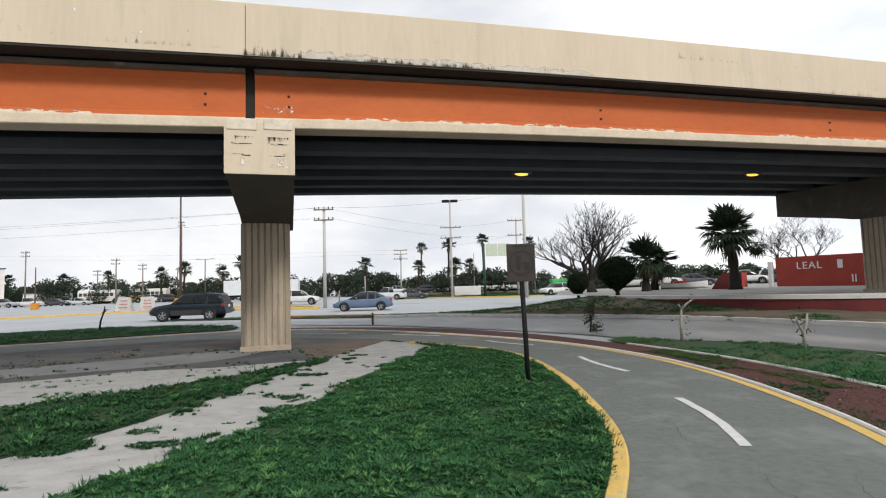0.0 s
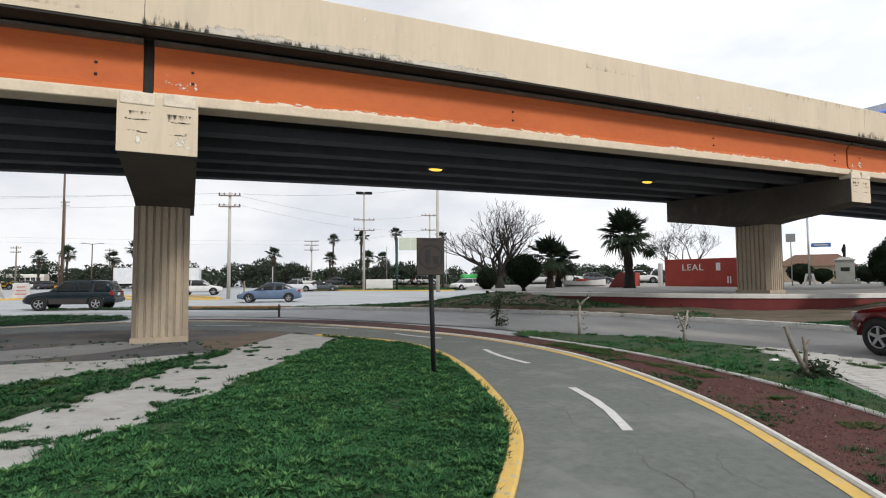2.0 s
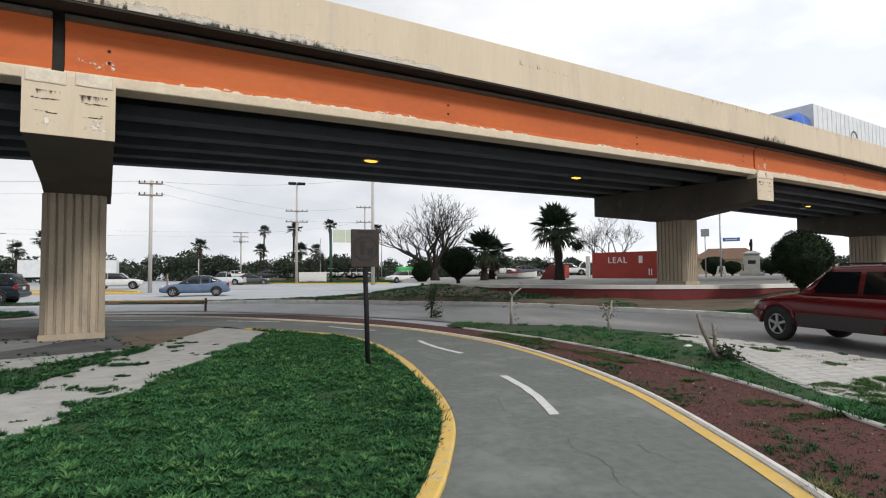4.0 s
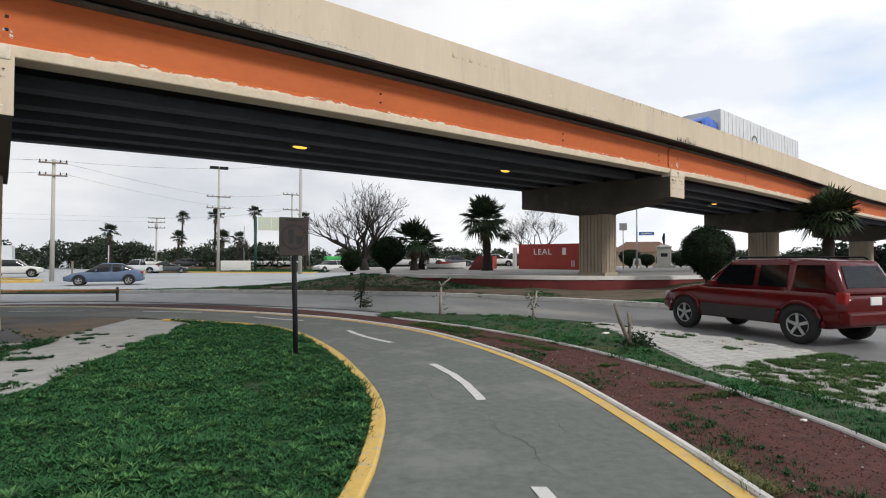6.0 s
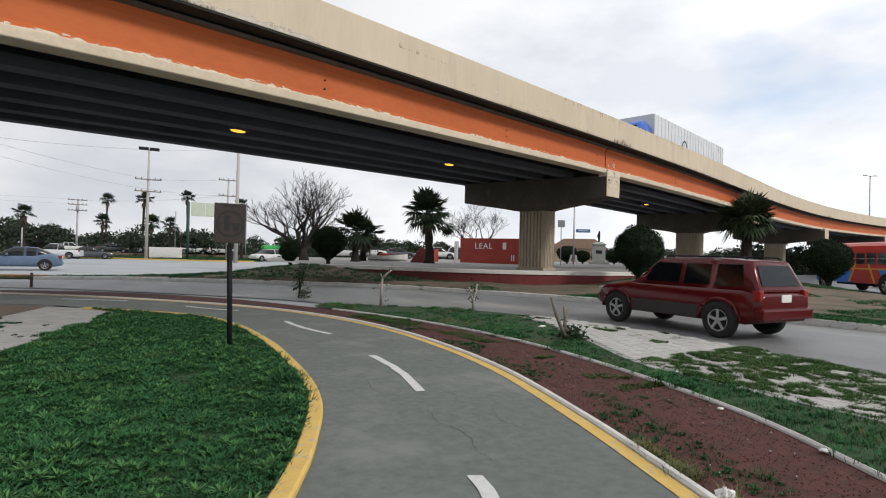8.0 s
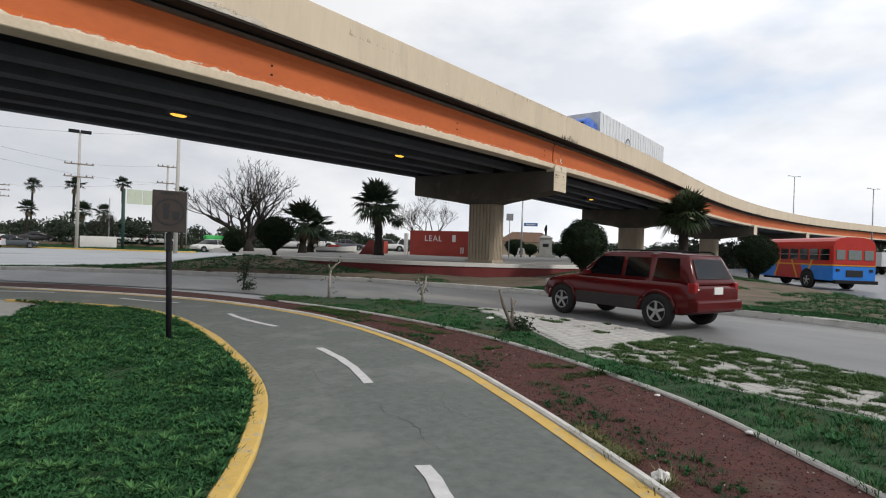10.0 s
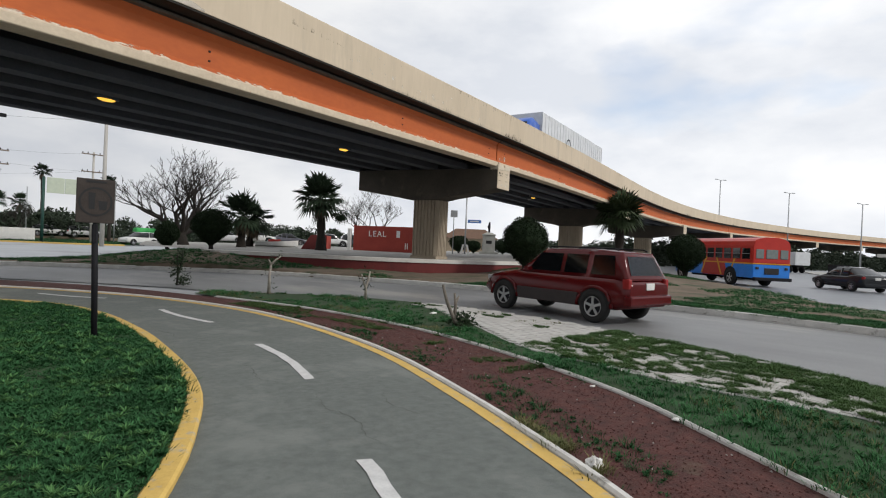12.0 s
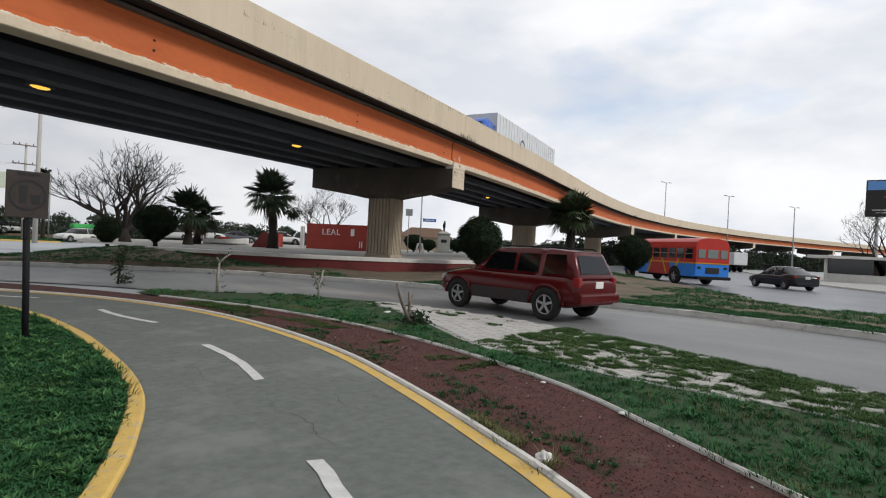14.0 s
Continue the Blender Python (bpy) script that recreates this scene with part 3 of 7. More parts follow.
single("island_bank", bm, M_DIRT, "bare brown dirt bank with patchy grass", "ground", "structure")

ROAD2_FAR = spline([(38, -14), (42.5, -3), (45.6, 2.3), (51.2, 6.7), (58, 10.4), (67, 14.0), (82, 19.4), (110, 30)], 0.8)
bm = bmesh.new()
add_sheet(bm, [tuple(p[:2]) for p in MEDIAN] + [(50, 28), (70, 38), (100, 48)] + [tuple(p[:2]) for p in ROAD2_FAR[::-1]], 0.0)
single("road_2", bm, material("blue-grey asphalt", (0.19, 0.20, 0.22), (0.13, 0.14, 0.155), 0.4, 25, 0.42, third=(0.22, 0.225, 0.23), third_scale=0.2, third_at=0.54), "blue-grey asphalt road beyond the island", "road", "structure")
bm = bmesh.new()
add_kerb(bm, ROAD2_FAR, 0.25, 0.0, 0.15)
single("kerb_5", bm, M_KERBW, "pale concrete kerb across the far road", "kerb", "structure")

# ---- flyover ----
ALONG, ASIDE = Vector((math.cos(radians(16)), math.sin(radians(16)), 0)), Vector((-math.sin(radians(16)), math.cos(radians(16)), 0))
BEND_AT, BEND = 50.0, radians(5.3) / 25.0
G_S = (-60, -32, -5.5, -0.8, 4, 12, 24, 35, 45, 60, 74, 100, 125, 150, 175, 240)
G_Z = (3.0, 4.15, 5.05, 5.2, 5.36, 5.5, 5.68, 5.72, 5.64, 5.5, 5.45, 5.65, 5.95, 6.1, 6.2, 6.2)


def deck_z(s):
    """The height of the near girder's underside at s metres along the flyover."""
    return float(sum(np.interp(s + d, G_S, G_Z) for d in (-4, -2, 0, 2, 4)) / 5)


def deck(s, v, h=0.0):
    """A place on the flyover: s along it, v across it, h over the girders' underside."""
    if s <= BEND_AT:
        p = ALONG * s + ASIDE * v
    else:
        a = (s - BEND_AT) * BEND
        r = 1 / BEND
        c = ALONG * BEND_AT + ASIDE * (12.2 - r)
        out = ASIDE * math.cos(a) + ALONG * math.sin(a)
        p = c + out * (r - 12.2 + v)
    return Vector((p.x, p.y, deck_z(s) + 0.024 * (v - 12.2) + h))


def add_extrusion(bm, section, stations):
    """A section of (v, h) points drawn along the flyover."""
    rows = [[bm.verts.new(deck(s, v, h)) for v, h in section] for s in stations]
    n = len(section)
    for r0, r1 in zip(rows, rows[1:]):
        for k in range(n):
            bm.faces.new((r0[k], r1[k], r1[(k + 1) % n], r0[(k + 1) % n]))
    bm.faces.new(rows[0])
    bm.faces.new(rows[-1][::-1])
    bmesh.ops.recalc_face_normals(bm, faces=bm.faces[:])


JOINTS = [-51.0, -25.9, -0.87] + [-0.87 + 24.95 * k for k in range(1, 12)]
flyover = thing("flyover", "beige and orange concrete road flyover on ribbed piers", "bridge", kind="structure")
for a, b in zip(JOINTS, JOINTS[1:]):
    st = list(np.linspace(a + (0.15 if a == -0.87 else 0.05), b - 0.05, 13))
    bm = bmesh.new()
    add_extrusion(bm, [(11.66, 1.50), (11.66, 2.64), (11.72, 2.68), (11.90, 2.68), (11.94, 2.62), (11.98, 1.78), (11.98, 1.50)], list(np.linspace(a + 0.006, b - 0.006, 13)))
    part("parapet", bm, M_BEIGE, flyover, "beige painted concrete parapet with damp stains")
    bm = bmesh.new()
    add_extrusion(bm, [(21.95, 1.46), (21.95, 2.55), (22.2, 2.55), (22.2, 1.46)], st)
    part("parapet", bm, M_BEIGE, flyover, "beige painted concrete parapet with damp stains")
    # Slab and inner girders carry the under-deck shade in their colour.
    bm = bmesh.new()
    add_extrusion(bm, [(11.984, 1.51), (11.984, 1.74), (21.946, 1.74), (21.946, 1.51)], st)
    part("deck_slab", bm, M_RAW_SHADE, flyover, "raw concrete deck slab with shade in its colour")
    # Added black strip that stands in for shade under the parapet overhang.
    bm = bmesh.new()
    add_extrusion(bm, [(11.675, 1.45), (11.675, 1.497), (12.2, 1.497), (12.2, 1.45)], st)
    part("shade_strip", bm, M_STAIN_SHADE, flyover, "dark strip standing for shade under the deck edge")
    for k in range(6):
        v = 12.5 + k * 1.82
        if k == 0:
            bm = bmesh.new()
            add_extrusion(bm, [(v - 0.28, 0.09), (v - 0.30, 0.11), (v - 0.30, 0.29), (v - 0.26, 0.33), (v + 0.26, 0.33), (v + 0.30, 0.29), (v + 0.30, 0.11), (v + 0.28, 0.09)], st)
            girder = part("girder", bm, M_FLANGE, flyover, "precast girder with flaking cream flange")
            bm = bmesh.new()
            add_extrusion(bm, [(v - 0.24, 0.332), (v - 0.16, 0.46), (v - 0.16, 1.14), (v - 0.24, 1.30), (v + 0.21, 1.30), (v + 0.16, 1.10), (v + 0.16, 0.46), (v + 0.24, 0.332)], st)
            part("web", bm, M_ORANGE, girder, "orange painted girder web")
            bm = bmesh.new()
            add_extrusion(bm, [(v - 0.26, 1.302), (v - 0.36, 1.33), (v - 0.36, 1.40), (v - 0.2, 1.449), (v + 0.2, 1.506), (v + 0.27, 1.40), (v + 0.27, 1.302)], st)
            part("top_flange", bm, M_SOFFIT, girder, "weathered top flange with overhang shade in its colour")
        else:
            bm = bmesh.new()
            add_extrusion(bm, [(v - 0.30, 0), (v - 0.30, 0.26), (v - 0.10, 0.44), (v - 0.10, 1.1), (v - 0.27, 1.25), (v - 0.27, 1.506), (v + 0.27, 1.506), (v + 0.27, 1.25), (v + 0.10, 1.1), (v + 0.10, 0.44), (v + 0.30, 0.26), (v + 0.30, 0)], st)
            part("girder", bm, M_RAW_SHADE, flyover, "raw concrete inner girder with shade in its colour")
    for f in (0.035, 0.358, 0.683, 0.965):
        s = a + (b - a) * f
        for h in (0.62, 0.72, 0.86):
            if h == 0.72:
                continue
            bm = bmesh.new()
            q = deck(s, 12.33, h)
            add_box(bm, q, (0.055, 0.04, 0.045), 0.01, radians(16) - max(0, s - BEND_AT) * BEND)
            part("anchor_plate", bm, M_STAIN_SHADE, flyover, "rusty diaphragm anchor")


def pier(s, ground, across=17.12, slim=1.0, near=-5.22, far=4.56, slide=0.0):
    """A ribbed column under a hammerhead cap; slide moves the cap along the flyover."""
    turn = radians(16) - max(0, s - BEND_AT) * BEND
    base = deck(s, across)
    own = thing("pier", "ribbed beige concrete pier with a hammerhead cap", "bridge pier", "flyover piers", "structure", (base.x, base.y, ground), math.degrees(turn))
    g = deck_z(s) - ground
    top = g - 1.55
    # column outline with grooves on all four sides
    w, d, n = 0.68 * slim, 1.0 * slim, 7
    outline = []
    for (x0, y0), (x1, y1), (nx, ny) in (((-w, -d), (w, -d), (0, 1)), ((w, -d), (w, d), (-1, 0)), ((w, d), (-w, d), (0, -1)), ((-w, d), (-w, -d), (1, 0))):
        for k in range(n):
            for f, deep in ((k + 0.18, 0), (k + 0.24, 0.05), (k + 0.46, 0.05), (k + 0.52, 0)):
                t = 0.06 + 0.9 * f / n
                outline.append((x0 + (x1 - x0) * t + nx * deep, y0 + (y1 - y0) * t + ny * deep))
    bm = bmesh.new()
    rows = [[bm.verts.new((x, y, z)) for x, y in outline] for z in (0.16, top)]
    m = len(outline)
    for k in range(m):
        bm.faces.new((rows[0][k], rows[0][(k + 1) % m], rows[1][(k + 1) % m], rows[1][k]))
    bm.faces.new(rows[0][::-1])
    bm.faces.new(rows[1])
    bmesh.ops.recalc_face_normals(bm, faces=bm.faces[:])
    part("column", bm, M_PIER, own, "column with vertical grooves")
    bm = bmesh.new()
    add_box(bm, (0, 0, 0.06), (2 * w + 0.03, 2 * d + 0.03, 0.2), 0.015)
    part("plinth", bm, M_PIER, own, "plain footing band of the column")
    # hammerhead: level top, underside rising from the column to the ends
    half = 0.71 * (slim + 1) / 2
    side = [(near, g - 1.0), (near, g - 0.03), (far, g + 0.2), (far, g - 0.95), (1.5, top + 0.12), (d, top), (-d, top), (-1.5, top + 0.12)]
    bm = bmesh.new()
    a = [bm.verts.new((slide - half, y, z)) for y, z in side]
    b = [bm.verts.new((slide + half, y, z)) for y, z in side]
    for k in range(8):
        bm.faces.new((a[k], a[(k + 1) % 8], b[(k + 1) % 8], b[k]))
    bm.faces.new(a[::-1])
    bm.faces.new(b)
    bmesh.ops.recalc_face_normals(bm, faces=bm.faces[:])
    cap = part("cap", bm, M_CAP_SHADE, own, "hammerhead cap beam")
    bm = bmesh.new()
    add_box(bm, (slide, near - 0.012, g - 0.45), (2 * half + 0.02, 0.03, 1.13), 0.008)
    part("end_face", bm, M_BEIGE, cap, "beige painted end face of the cap")
    for x, wd in ((slide - 0.37, 0.62), (slide + 0.37, 0.60)):
        bm = bmesh.new()
        add_box(bm, (x, near + 0.18, g + 0.06 + 0.03 * (x > slide)), (wd, 0.46, 0.26), 0.03)
        part("bearing_block", bm, M_PLASTER, cap, "patched plaster bearing block")
        for x0, x1, h0, h1, mat in ((-0.30, 0.28, -0.86, -0.52, M_CHIPPED), (-0.31, 0.30, -0.20, -0.42, M_DRIP), (-0.28, 0.30, -0.34, -0.40, M_CRACK), (-0.25, 0.24, -0.62, -0.56, M_CRACK)):
            worn_sheet("worn_plaster", [[(x + x0 + (x1 - x0) * t, near - 0.0335 - 0.002 * (mat is M_CRACK) - 0.001 * (mat is M_DRIP), g + h) for t in (0, 0.5, 1)] for h in (h0, h1)], mat, cap, "chipped and stained plaster")
    return own


for k, s in enumerate(JOINTS[1:12]):
    if k == 2:
        pier(s + 0.72, TOP, 16.7, 0.85, -4.55, 4.6, -0.25)
    else:
        pier(s + 0.2, TOP if k == 3 else 0.0, slide=0.07 if k == 1 else 0.0)


def under_lamp(s, v, lit):
    q = deck(s, v, -0.06)
    own = thing("under_lamp", "small sodium lamp fixed below the flyover girders" + (", lit" if lit else ""), "lamp", "lamps below the flyover", at=q, turn=16)
    bm = bmesh.new()
    add_box(bm, (0, 0, 0.04), (0.62, 0.34, 0.12), 0.03)
    part("housing", bm, M_RAW_SHADE, own)
    bm = bmesh.new()
    bmesh.ops.create_uvsphere(bm, u_segments=16, v_segments=8, radius=1, matrix=Matrix.Translation((0, 0, -0.02)) @ Matrix.Diagonal((0.25, 0.14, 0.06, 1)))
    part("lens", bm, M_LAMP if lit else M_STEEL, own, "amber glowing lens" if lit else "unlit lens")
    bm = bmesh.new()
    add_tube(bm, [(0, 0, 0.1), (0, 0, 1.57)], 0.03, 6)
    part("bracket", bm, M_STEEL, own)


for s, v, lit in ((7.65, 16.6, True), (16.9, 16.0, True), (38.8, 16.6, True), (39.9, 17.4, False)):
    under_lamp(s, v, lit)


# ---- planting ----
def topiary(x, y, z, height, width, stem, label, seed):
    r = random.Random(seed)
    own = thing("round_tree", label, "tree", "clipped round trees", at=(x, y, z - 0.05))
    bm = bmesh.new()
    add_tube(bm, [(0, 0, 0), (0.03, 0.02, stem * 0.5), (0.0, 0.03, stem), (0.02, 0, stem + height * 0.3)], [0.16, 0.12, 0.11, 0.07], 9)
    for k in range(5):
        a = k * 1.3 + r.random()
        add_tube(bm, [(0, 0, stem * 0.75), (math.cos(a) * width * 0.15, math.sin(a) * width * 0.15, stem + 0.25), (math.cos(a) * width * 0.3, math.sin(a) * width * 0.3, stem + 0.75)], [0.06, 0.045, 0.02], 6)
    part("trunk", bm, M_BARK, own)
    rx, rz = width / 2, (height - stem * 0.85) / 2
    cz = height - rz
    bm = bmesh.new()
    bmesh.ops.create_icosphere(bm, subdivisions=4, radius=1)
    for v in bm.verts:
        n = 0.86 + 0.10 * noise.noise(v.co * 2.3 + Vector((seed, 0, 0))) + 0.05 * noise.noise(v.co * 6)
        n2 = n * (1 - 0.5 * max(0.0, -v.co.z) ** 1.6)
        v.co = Vector((v.co.x * rx * n2, v.co.y * rx * n2, cz + v.co.z * rz * n))
    inner = part("crown", bm, M_LEAF, own, "dense dark clipped crown")
    vs, fs = [], []
    for _ in range(5200):
        u = Vector((r.gauss(0, 1), r.gauss(0, 1), r.gauss(0, 1))).normalized()
        n = (0.90 + 0.12 * noise.noise(u * 2.3 + Vector((seed, 0, 0))) + 0.05 * noise.noise(u * 6)) * r.uniform(0.94, 1.05)
        n2 = n * (1 - 0.5 * max(0.0, -u.z) ** 1.6)
        c = Vector((u.x * rx * n2, u.y * rx * n2, cz + u.z * rz * n))
        d = (u + Vector((r.uniform(-1, 1), r.uniform(-1, 1), r.uniform(-0.6, 1)))).normalized()
        e = d.orthogonal().normalized()
        e.rotate(Matrix.Rotation(r.uniform(0, 6.28), 3, d))
        l, w = r.uniform(0.05, 0.10), r.uniform(0.02, 0.035)
        b = len(vs)
        vs += [c - d * l * 0.3, c + e * w, c + d * l, c - e * w]
        fs.append((b, b + 1, b + 2, b + 3))
    me = bpy.data.meshes.new("leaves")
    me.from_pydata(vs, [], fs)
    me.materials.append(M_LEAF)
    ob = new("leaves", me)
    ob.parent = inner
    return own


def fan(bm, base, way, size, r, droop):
    """A fan leaf: a stalk and its spread of narrow blades."""
    way = way.normalized()
    side = way.cross(Vector((0, 0, 1)))
    side = side.normalized() if side.length > 0.05 else Vector((1, 0, 0))
    up = side.cross(way)
    tip = base + way * size * 0.5
    add_tube(bm, [base, tip], [0.022, 0.014], 4, False)
    n = 15
    for k in range(n):
        a = (k / (n - 1) - 0.5) * radians(200)
        d = (way * math.cos(a) + side * math.sin(a) + up * r.uniform(-0.12, 0.12)).normalized()
        l = size * 0.62 * (0.7 + 0.3 * math.cos(a)) * r.uniform(0.85, 1.1)
        w = size * 0.045
        o = d.cross(up).normalized() * w
        mid, end = tip + d * l * 0.6, tip + d * l + Vector((0, 0, -droop * l))
        q = [bm.verts.new(p) for p in (tip, mid + o, end, mid - o)]
        bm.faces.new(q)


def palm(x, y, z, height, crown, lean, label, seed, trunk_r=0.28, skirt=0.5, kind_name="fan_palm", fans=44, group="fan palms", leaf=None, clump=None):
    r = random.Random(seed)
    own = thing(kind_name, label, "palm tree", group, at=(x, y, z - 0.05))
    hub = Vector((lean[0], lean[1], height - crown * 0.62))
    bm = bmesh.new()
    pts = [Vector((lean[0] * t * t, lean[1] * t * t, hub.z * t)) for t in np.linspace(0, 1, 14)]
    add_tube(bm, pts, [trunk_r * (1.35 - 0.5 * min(1, t * 4) + 0.10 * math.sin(t * 60)) for t in np.linspace(0, 1, 14)], 12)
    for k in range(int(height * 16)):
        t = r.uniform(0.02, 1)
        a = r.uniform(0, 6.28)
        p = Vector((lean[0] * t * t, lean[1] * t * t, hub.z * t))
        o = Vector((math.cos(a), math.sin(a), 0))
        s = o.cross(Vector((0, 0, 1))) * 0.05
        p1 = p + o * trunk_r * 0.8
        bm.faces.new([bm.verts.new(q) for q in (p1 - s, p1 + s, p1 + o * 0.09 + Vector((0, 0, 0.15)))])
    part("trunk", bm, M_PALMBARK, own, "shaggy dark trunk")
    bm = bmesh.new()
    for k in range(fans):
        el = radians(r.uniform(0, 88)) if k > fans * 0.35 else radians(r.uniform(-38, 15))
        a = k * 2.399 + r.uniform(-0.2, 0.2)
        way = Vector((math.cos(a) * math.cos(el), math.sin(a) * math.cos(el), math.sin(el)))
        fan(bm, hub + Vector((0, 0, 0.1)), way, crown * r.uniform(0.62, 0.92), r, 0.10 + 0.25 * (el < 0.2))
    if clump:
        for k in range(16):
            a, el = k * 2.4, radians(r.uniform(-70, 30))
            fan(bm, hub + Vector(clump), Vector((math.cos(a) * math.cos(el), math.sin(a) * math.cos(el), math.sin(el))), crown * r.uniform(0.26, 0.36), r, 0.5)
        add_tube(bm, [hub, hub + Vector(clump) * 0.6 + Vector((0, 0, 0.15)), hub + Vector(clump)], [0.05, 0.04, 0.03], 5, False)
    part("crown", bm, leaf or M_PALMLEAF, own, "crown of spiky fan leaves")
    if skirt:
        bm = bmesh.new()
        for k in range(int(18 * skirt)):
            a = r.uniform(0, 6.28)
            way = Vector((math.cos(a) * 0.5, math.sin(a) * 0.5, -1))
            fan(bm, hub - Vector((0, 0, r.uniform(0, 0.3 * crown))), way, crown * r.uniform(0.35, 0.5), r, 0.6)
        part("dead_skirt", bm, M_DEADFROND, own, "hanging dry fronds")
    return own


def bare_tree(x, y, z, height, spread, label, seed, trunks=3, fan_limbs=0):
    r = random.Random(seed)
    own = thing("bare_tree", label, "tree", at=(x, y, z - 0.05))
    bm_t, bm_b = bmesh.new(), bmesh.new()

    wild = 0.62 if fan_limbs else 0.8

    def grow(p, d, length, rad, depth):
        pts, radii = [p], [rad]
        n = 4 if depth < 3 else 3
        for k in range(n):
            d = (d + Vector((r.uniform(-1, 1), r.uniform(-1, 1), r.uniform(-0.3, 0.3 if fan_limbs else 0.8))) * 0.16).normalized()
            p = p + d * length / n
            pts.append(p)
            radii.append(rad * (1 - 0.32 * (k + 1) / n))
        add_tube(bm_t if depth < 2 else bm_b, pts, radii, 8 if depth < 2 else (5 if depth < 4 else 3), False)
        if depth >= 6:
            return
        for _ in range(3 if depth < 4 else 2):
            side = Vector((r.uniform(-1, 1), r.uniform(-1, 1), r.uniform(-0.25, 0.6))).normalized()
            nd = (d * 0.9 + side * (wild if depth else 0.7) + Vector((0, 0, 0.02 if fan_limbs else 0.12))).normalized()
            q = pts[-1] if r.random() < 0.6 else pts[-2]
            grow(q, nd, length * r.uniform(0.60, 0.86), max(0.015 if fan_limbs else 0.010, radii[-1] * (r.uniform(0.55, 0.85) if fan_limbs else r.uniform(0.5, 0.78))), depth + 1)

    if fan_limbs:
        fork = Vector((-0.15, 0, height * 0.13))
        add_tube(bm_t, [(0.1, 0, 0), (0, 0, height * 0.06), fork, fork + Vector((0, 0, 0.25))], [0.46, 0.36, 0.34, 0.2], 10)
        for k in range(fan_limbs):
            a = k * 2.4 + 0.5
            lean = 0.3 + 0.95 * ((k * 0.618) % 1)
            grow(fork - Vector((0, 0, 0.15)), Vector((math.cos(a) * math.sin(lean) * 1.35 + 0.16, math.sin(a) * math.sin(lean), math.cos(lean))).normalized(), height * r.uniform(0.20, 0.27), 0.18, 1)
        trunks = 0
    for k in range(trunks):
        a = k * 6.28 / trunks + 0.6 + r.uniform(-0.3, 0.3)
        lean = spread * (0.35 + 1.0 * (k % 3) / 2)
        out = Vector((math.cos(a) * lean, math.sin(a) * lean * 0.9, 1.0)).normalized()
        grow(Vector((math.cos(a) * 0.12, math.sin(a) * 0.12, 0)), out, height * r.uniform(0.22, 0.30), height * 0.021, 0)
    part("trunk", bm_t, M_BARK, own, "forked dark trunk")
    tagged(part("twig_crown", bm_b, M_BARK, own, "fine leafless twigs"), kind="stuff")
    return own


topiary(21.45, 17.8, slope_z(21.45, 17.8), 2.95, 2.45, 0.45, "clipped round tree with dark crown on the dirt bank", 3)
topiary(34.8, 15.5, 0.3, 2.9, 2.45, 0.4, "clipped round tree at the tip of the island", 5)
topiary(9.85, 30.4, slope_z(9.85, 30.4), 2.35, 2.15, 0.35, "clipped round tree on the grass mound", 8)
topiary(9.3, 37.0, 0.55, 1.95, 1.5, 0.3, "small clipped round tree below the bare tree", 9)
for x, y, s, k in ((47.5, 48.0, 1.7, 21), (44.0, 47.0, 2.2, 22), (53.5, 48.5, 1.9, 23)):
    topiary(x, y, TOP, s, s * 1.15, 0.2, "low clipped bush beside the monument", k)
palm(19.95, 36.6, TOP, 5.35, 2.45, (-0.25, 0.0), "dark fan palm with shaggy trunk on the island", 11, 0.36, 0.35, fans=52, clump=(1.55, -0.5, -0.75))
palm(14.8, 39.1, TOP, 3.7, 2.2, (0.05, 0), "short dark fan palm on the island", 12, 0.3, 0.4, fans=34)
palm(16.9, 42.9, TOP, 3.4, 2.1, (0.25, 0), "short dark fan palm on the island", 13, 0.3, 0.4, fans=34)
palm(39.7, 23.2, TOP, 5.4, 2.7, (0.1, 0), "large green fan palm in front of the flyover", 14, 0.42, 0.2, fans=64, leaf=M_GREENPALM)
bare_tree(11.3, 41.0, 0.7, 8.6, 0.6, "leafless spreading tree on the grass mound", 6, 5, 9)
bare_tree(34.3, 51.8, TOP, 9.6, 0.7, "leafless tree behind the red wall", 15, 3)
bare_tree(74.0, 5.0, 0.0, 11.5, 0.6, "leafless tree beside the kiosk", 17, 3)
bare_tree(4.5, 88.0, 0.0, 5.5, 0.5, "far leafless tree behind the signs", 18, 2)
bare_tree(-14.0, 118.0, 0.0, 6.0, 0.5, "far leafless tree among the dark trees", 19, 2)

FAR_PALMS = ((-6.0, 150, 13.8, 2.2), (-5.3, 117, 7.2, 2.0), (2.5, 105, 6.8, 2.2), (7.8, 101, 11.2, 1.6), (6.0, 118, 7.4, 2.3), (-14.2, 99.2, 7.2, 1.9), (1.2, 110, 11.3, 2.0), (14.5, 88, 9.3, 1.5),
             (-39.5, 105, 8.5, 2.0), (-46, 112, 7.0, 2.0), (-58, 120, 8.4, 2.2), (-62, 118, 7.4, 2.0), (-92, 130, 7.0, 2.2), (-104, 128, 7.2, 2.0), (-78, 125, 7.4, 2.0), (-115, 125, 7.6, 2.2))
for k, (x, y, h, c) in enumerate(FAR_PALMS):
    palm(x, y, 0, h, c, (random.uniform(-0.3, 0.3), 0), "distant fan palm beyond the car park", 40 + k, 0.22, 0.5, fans=26, group="distant palms")

# far woods: uneven clumps of leaf quads
clumps = []
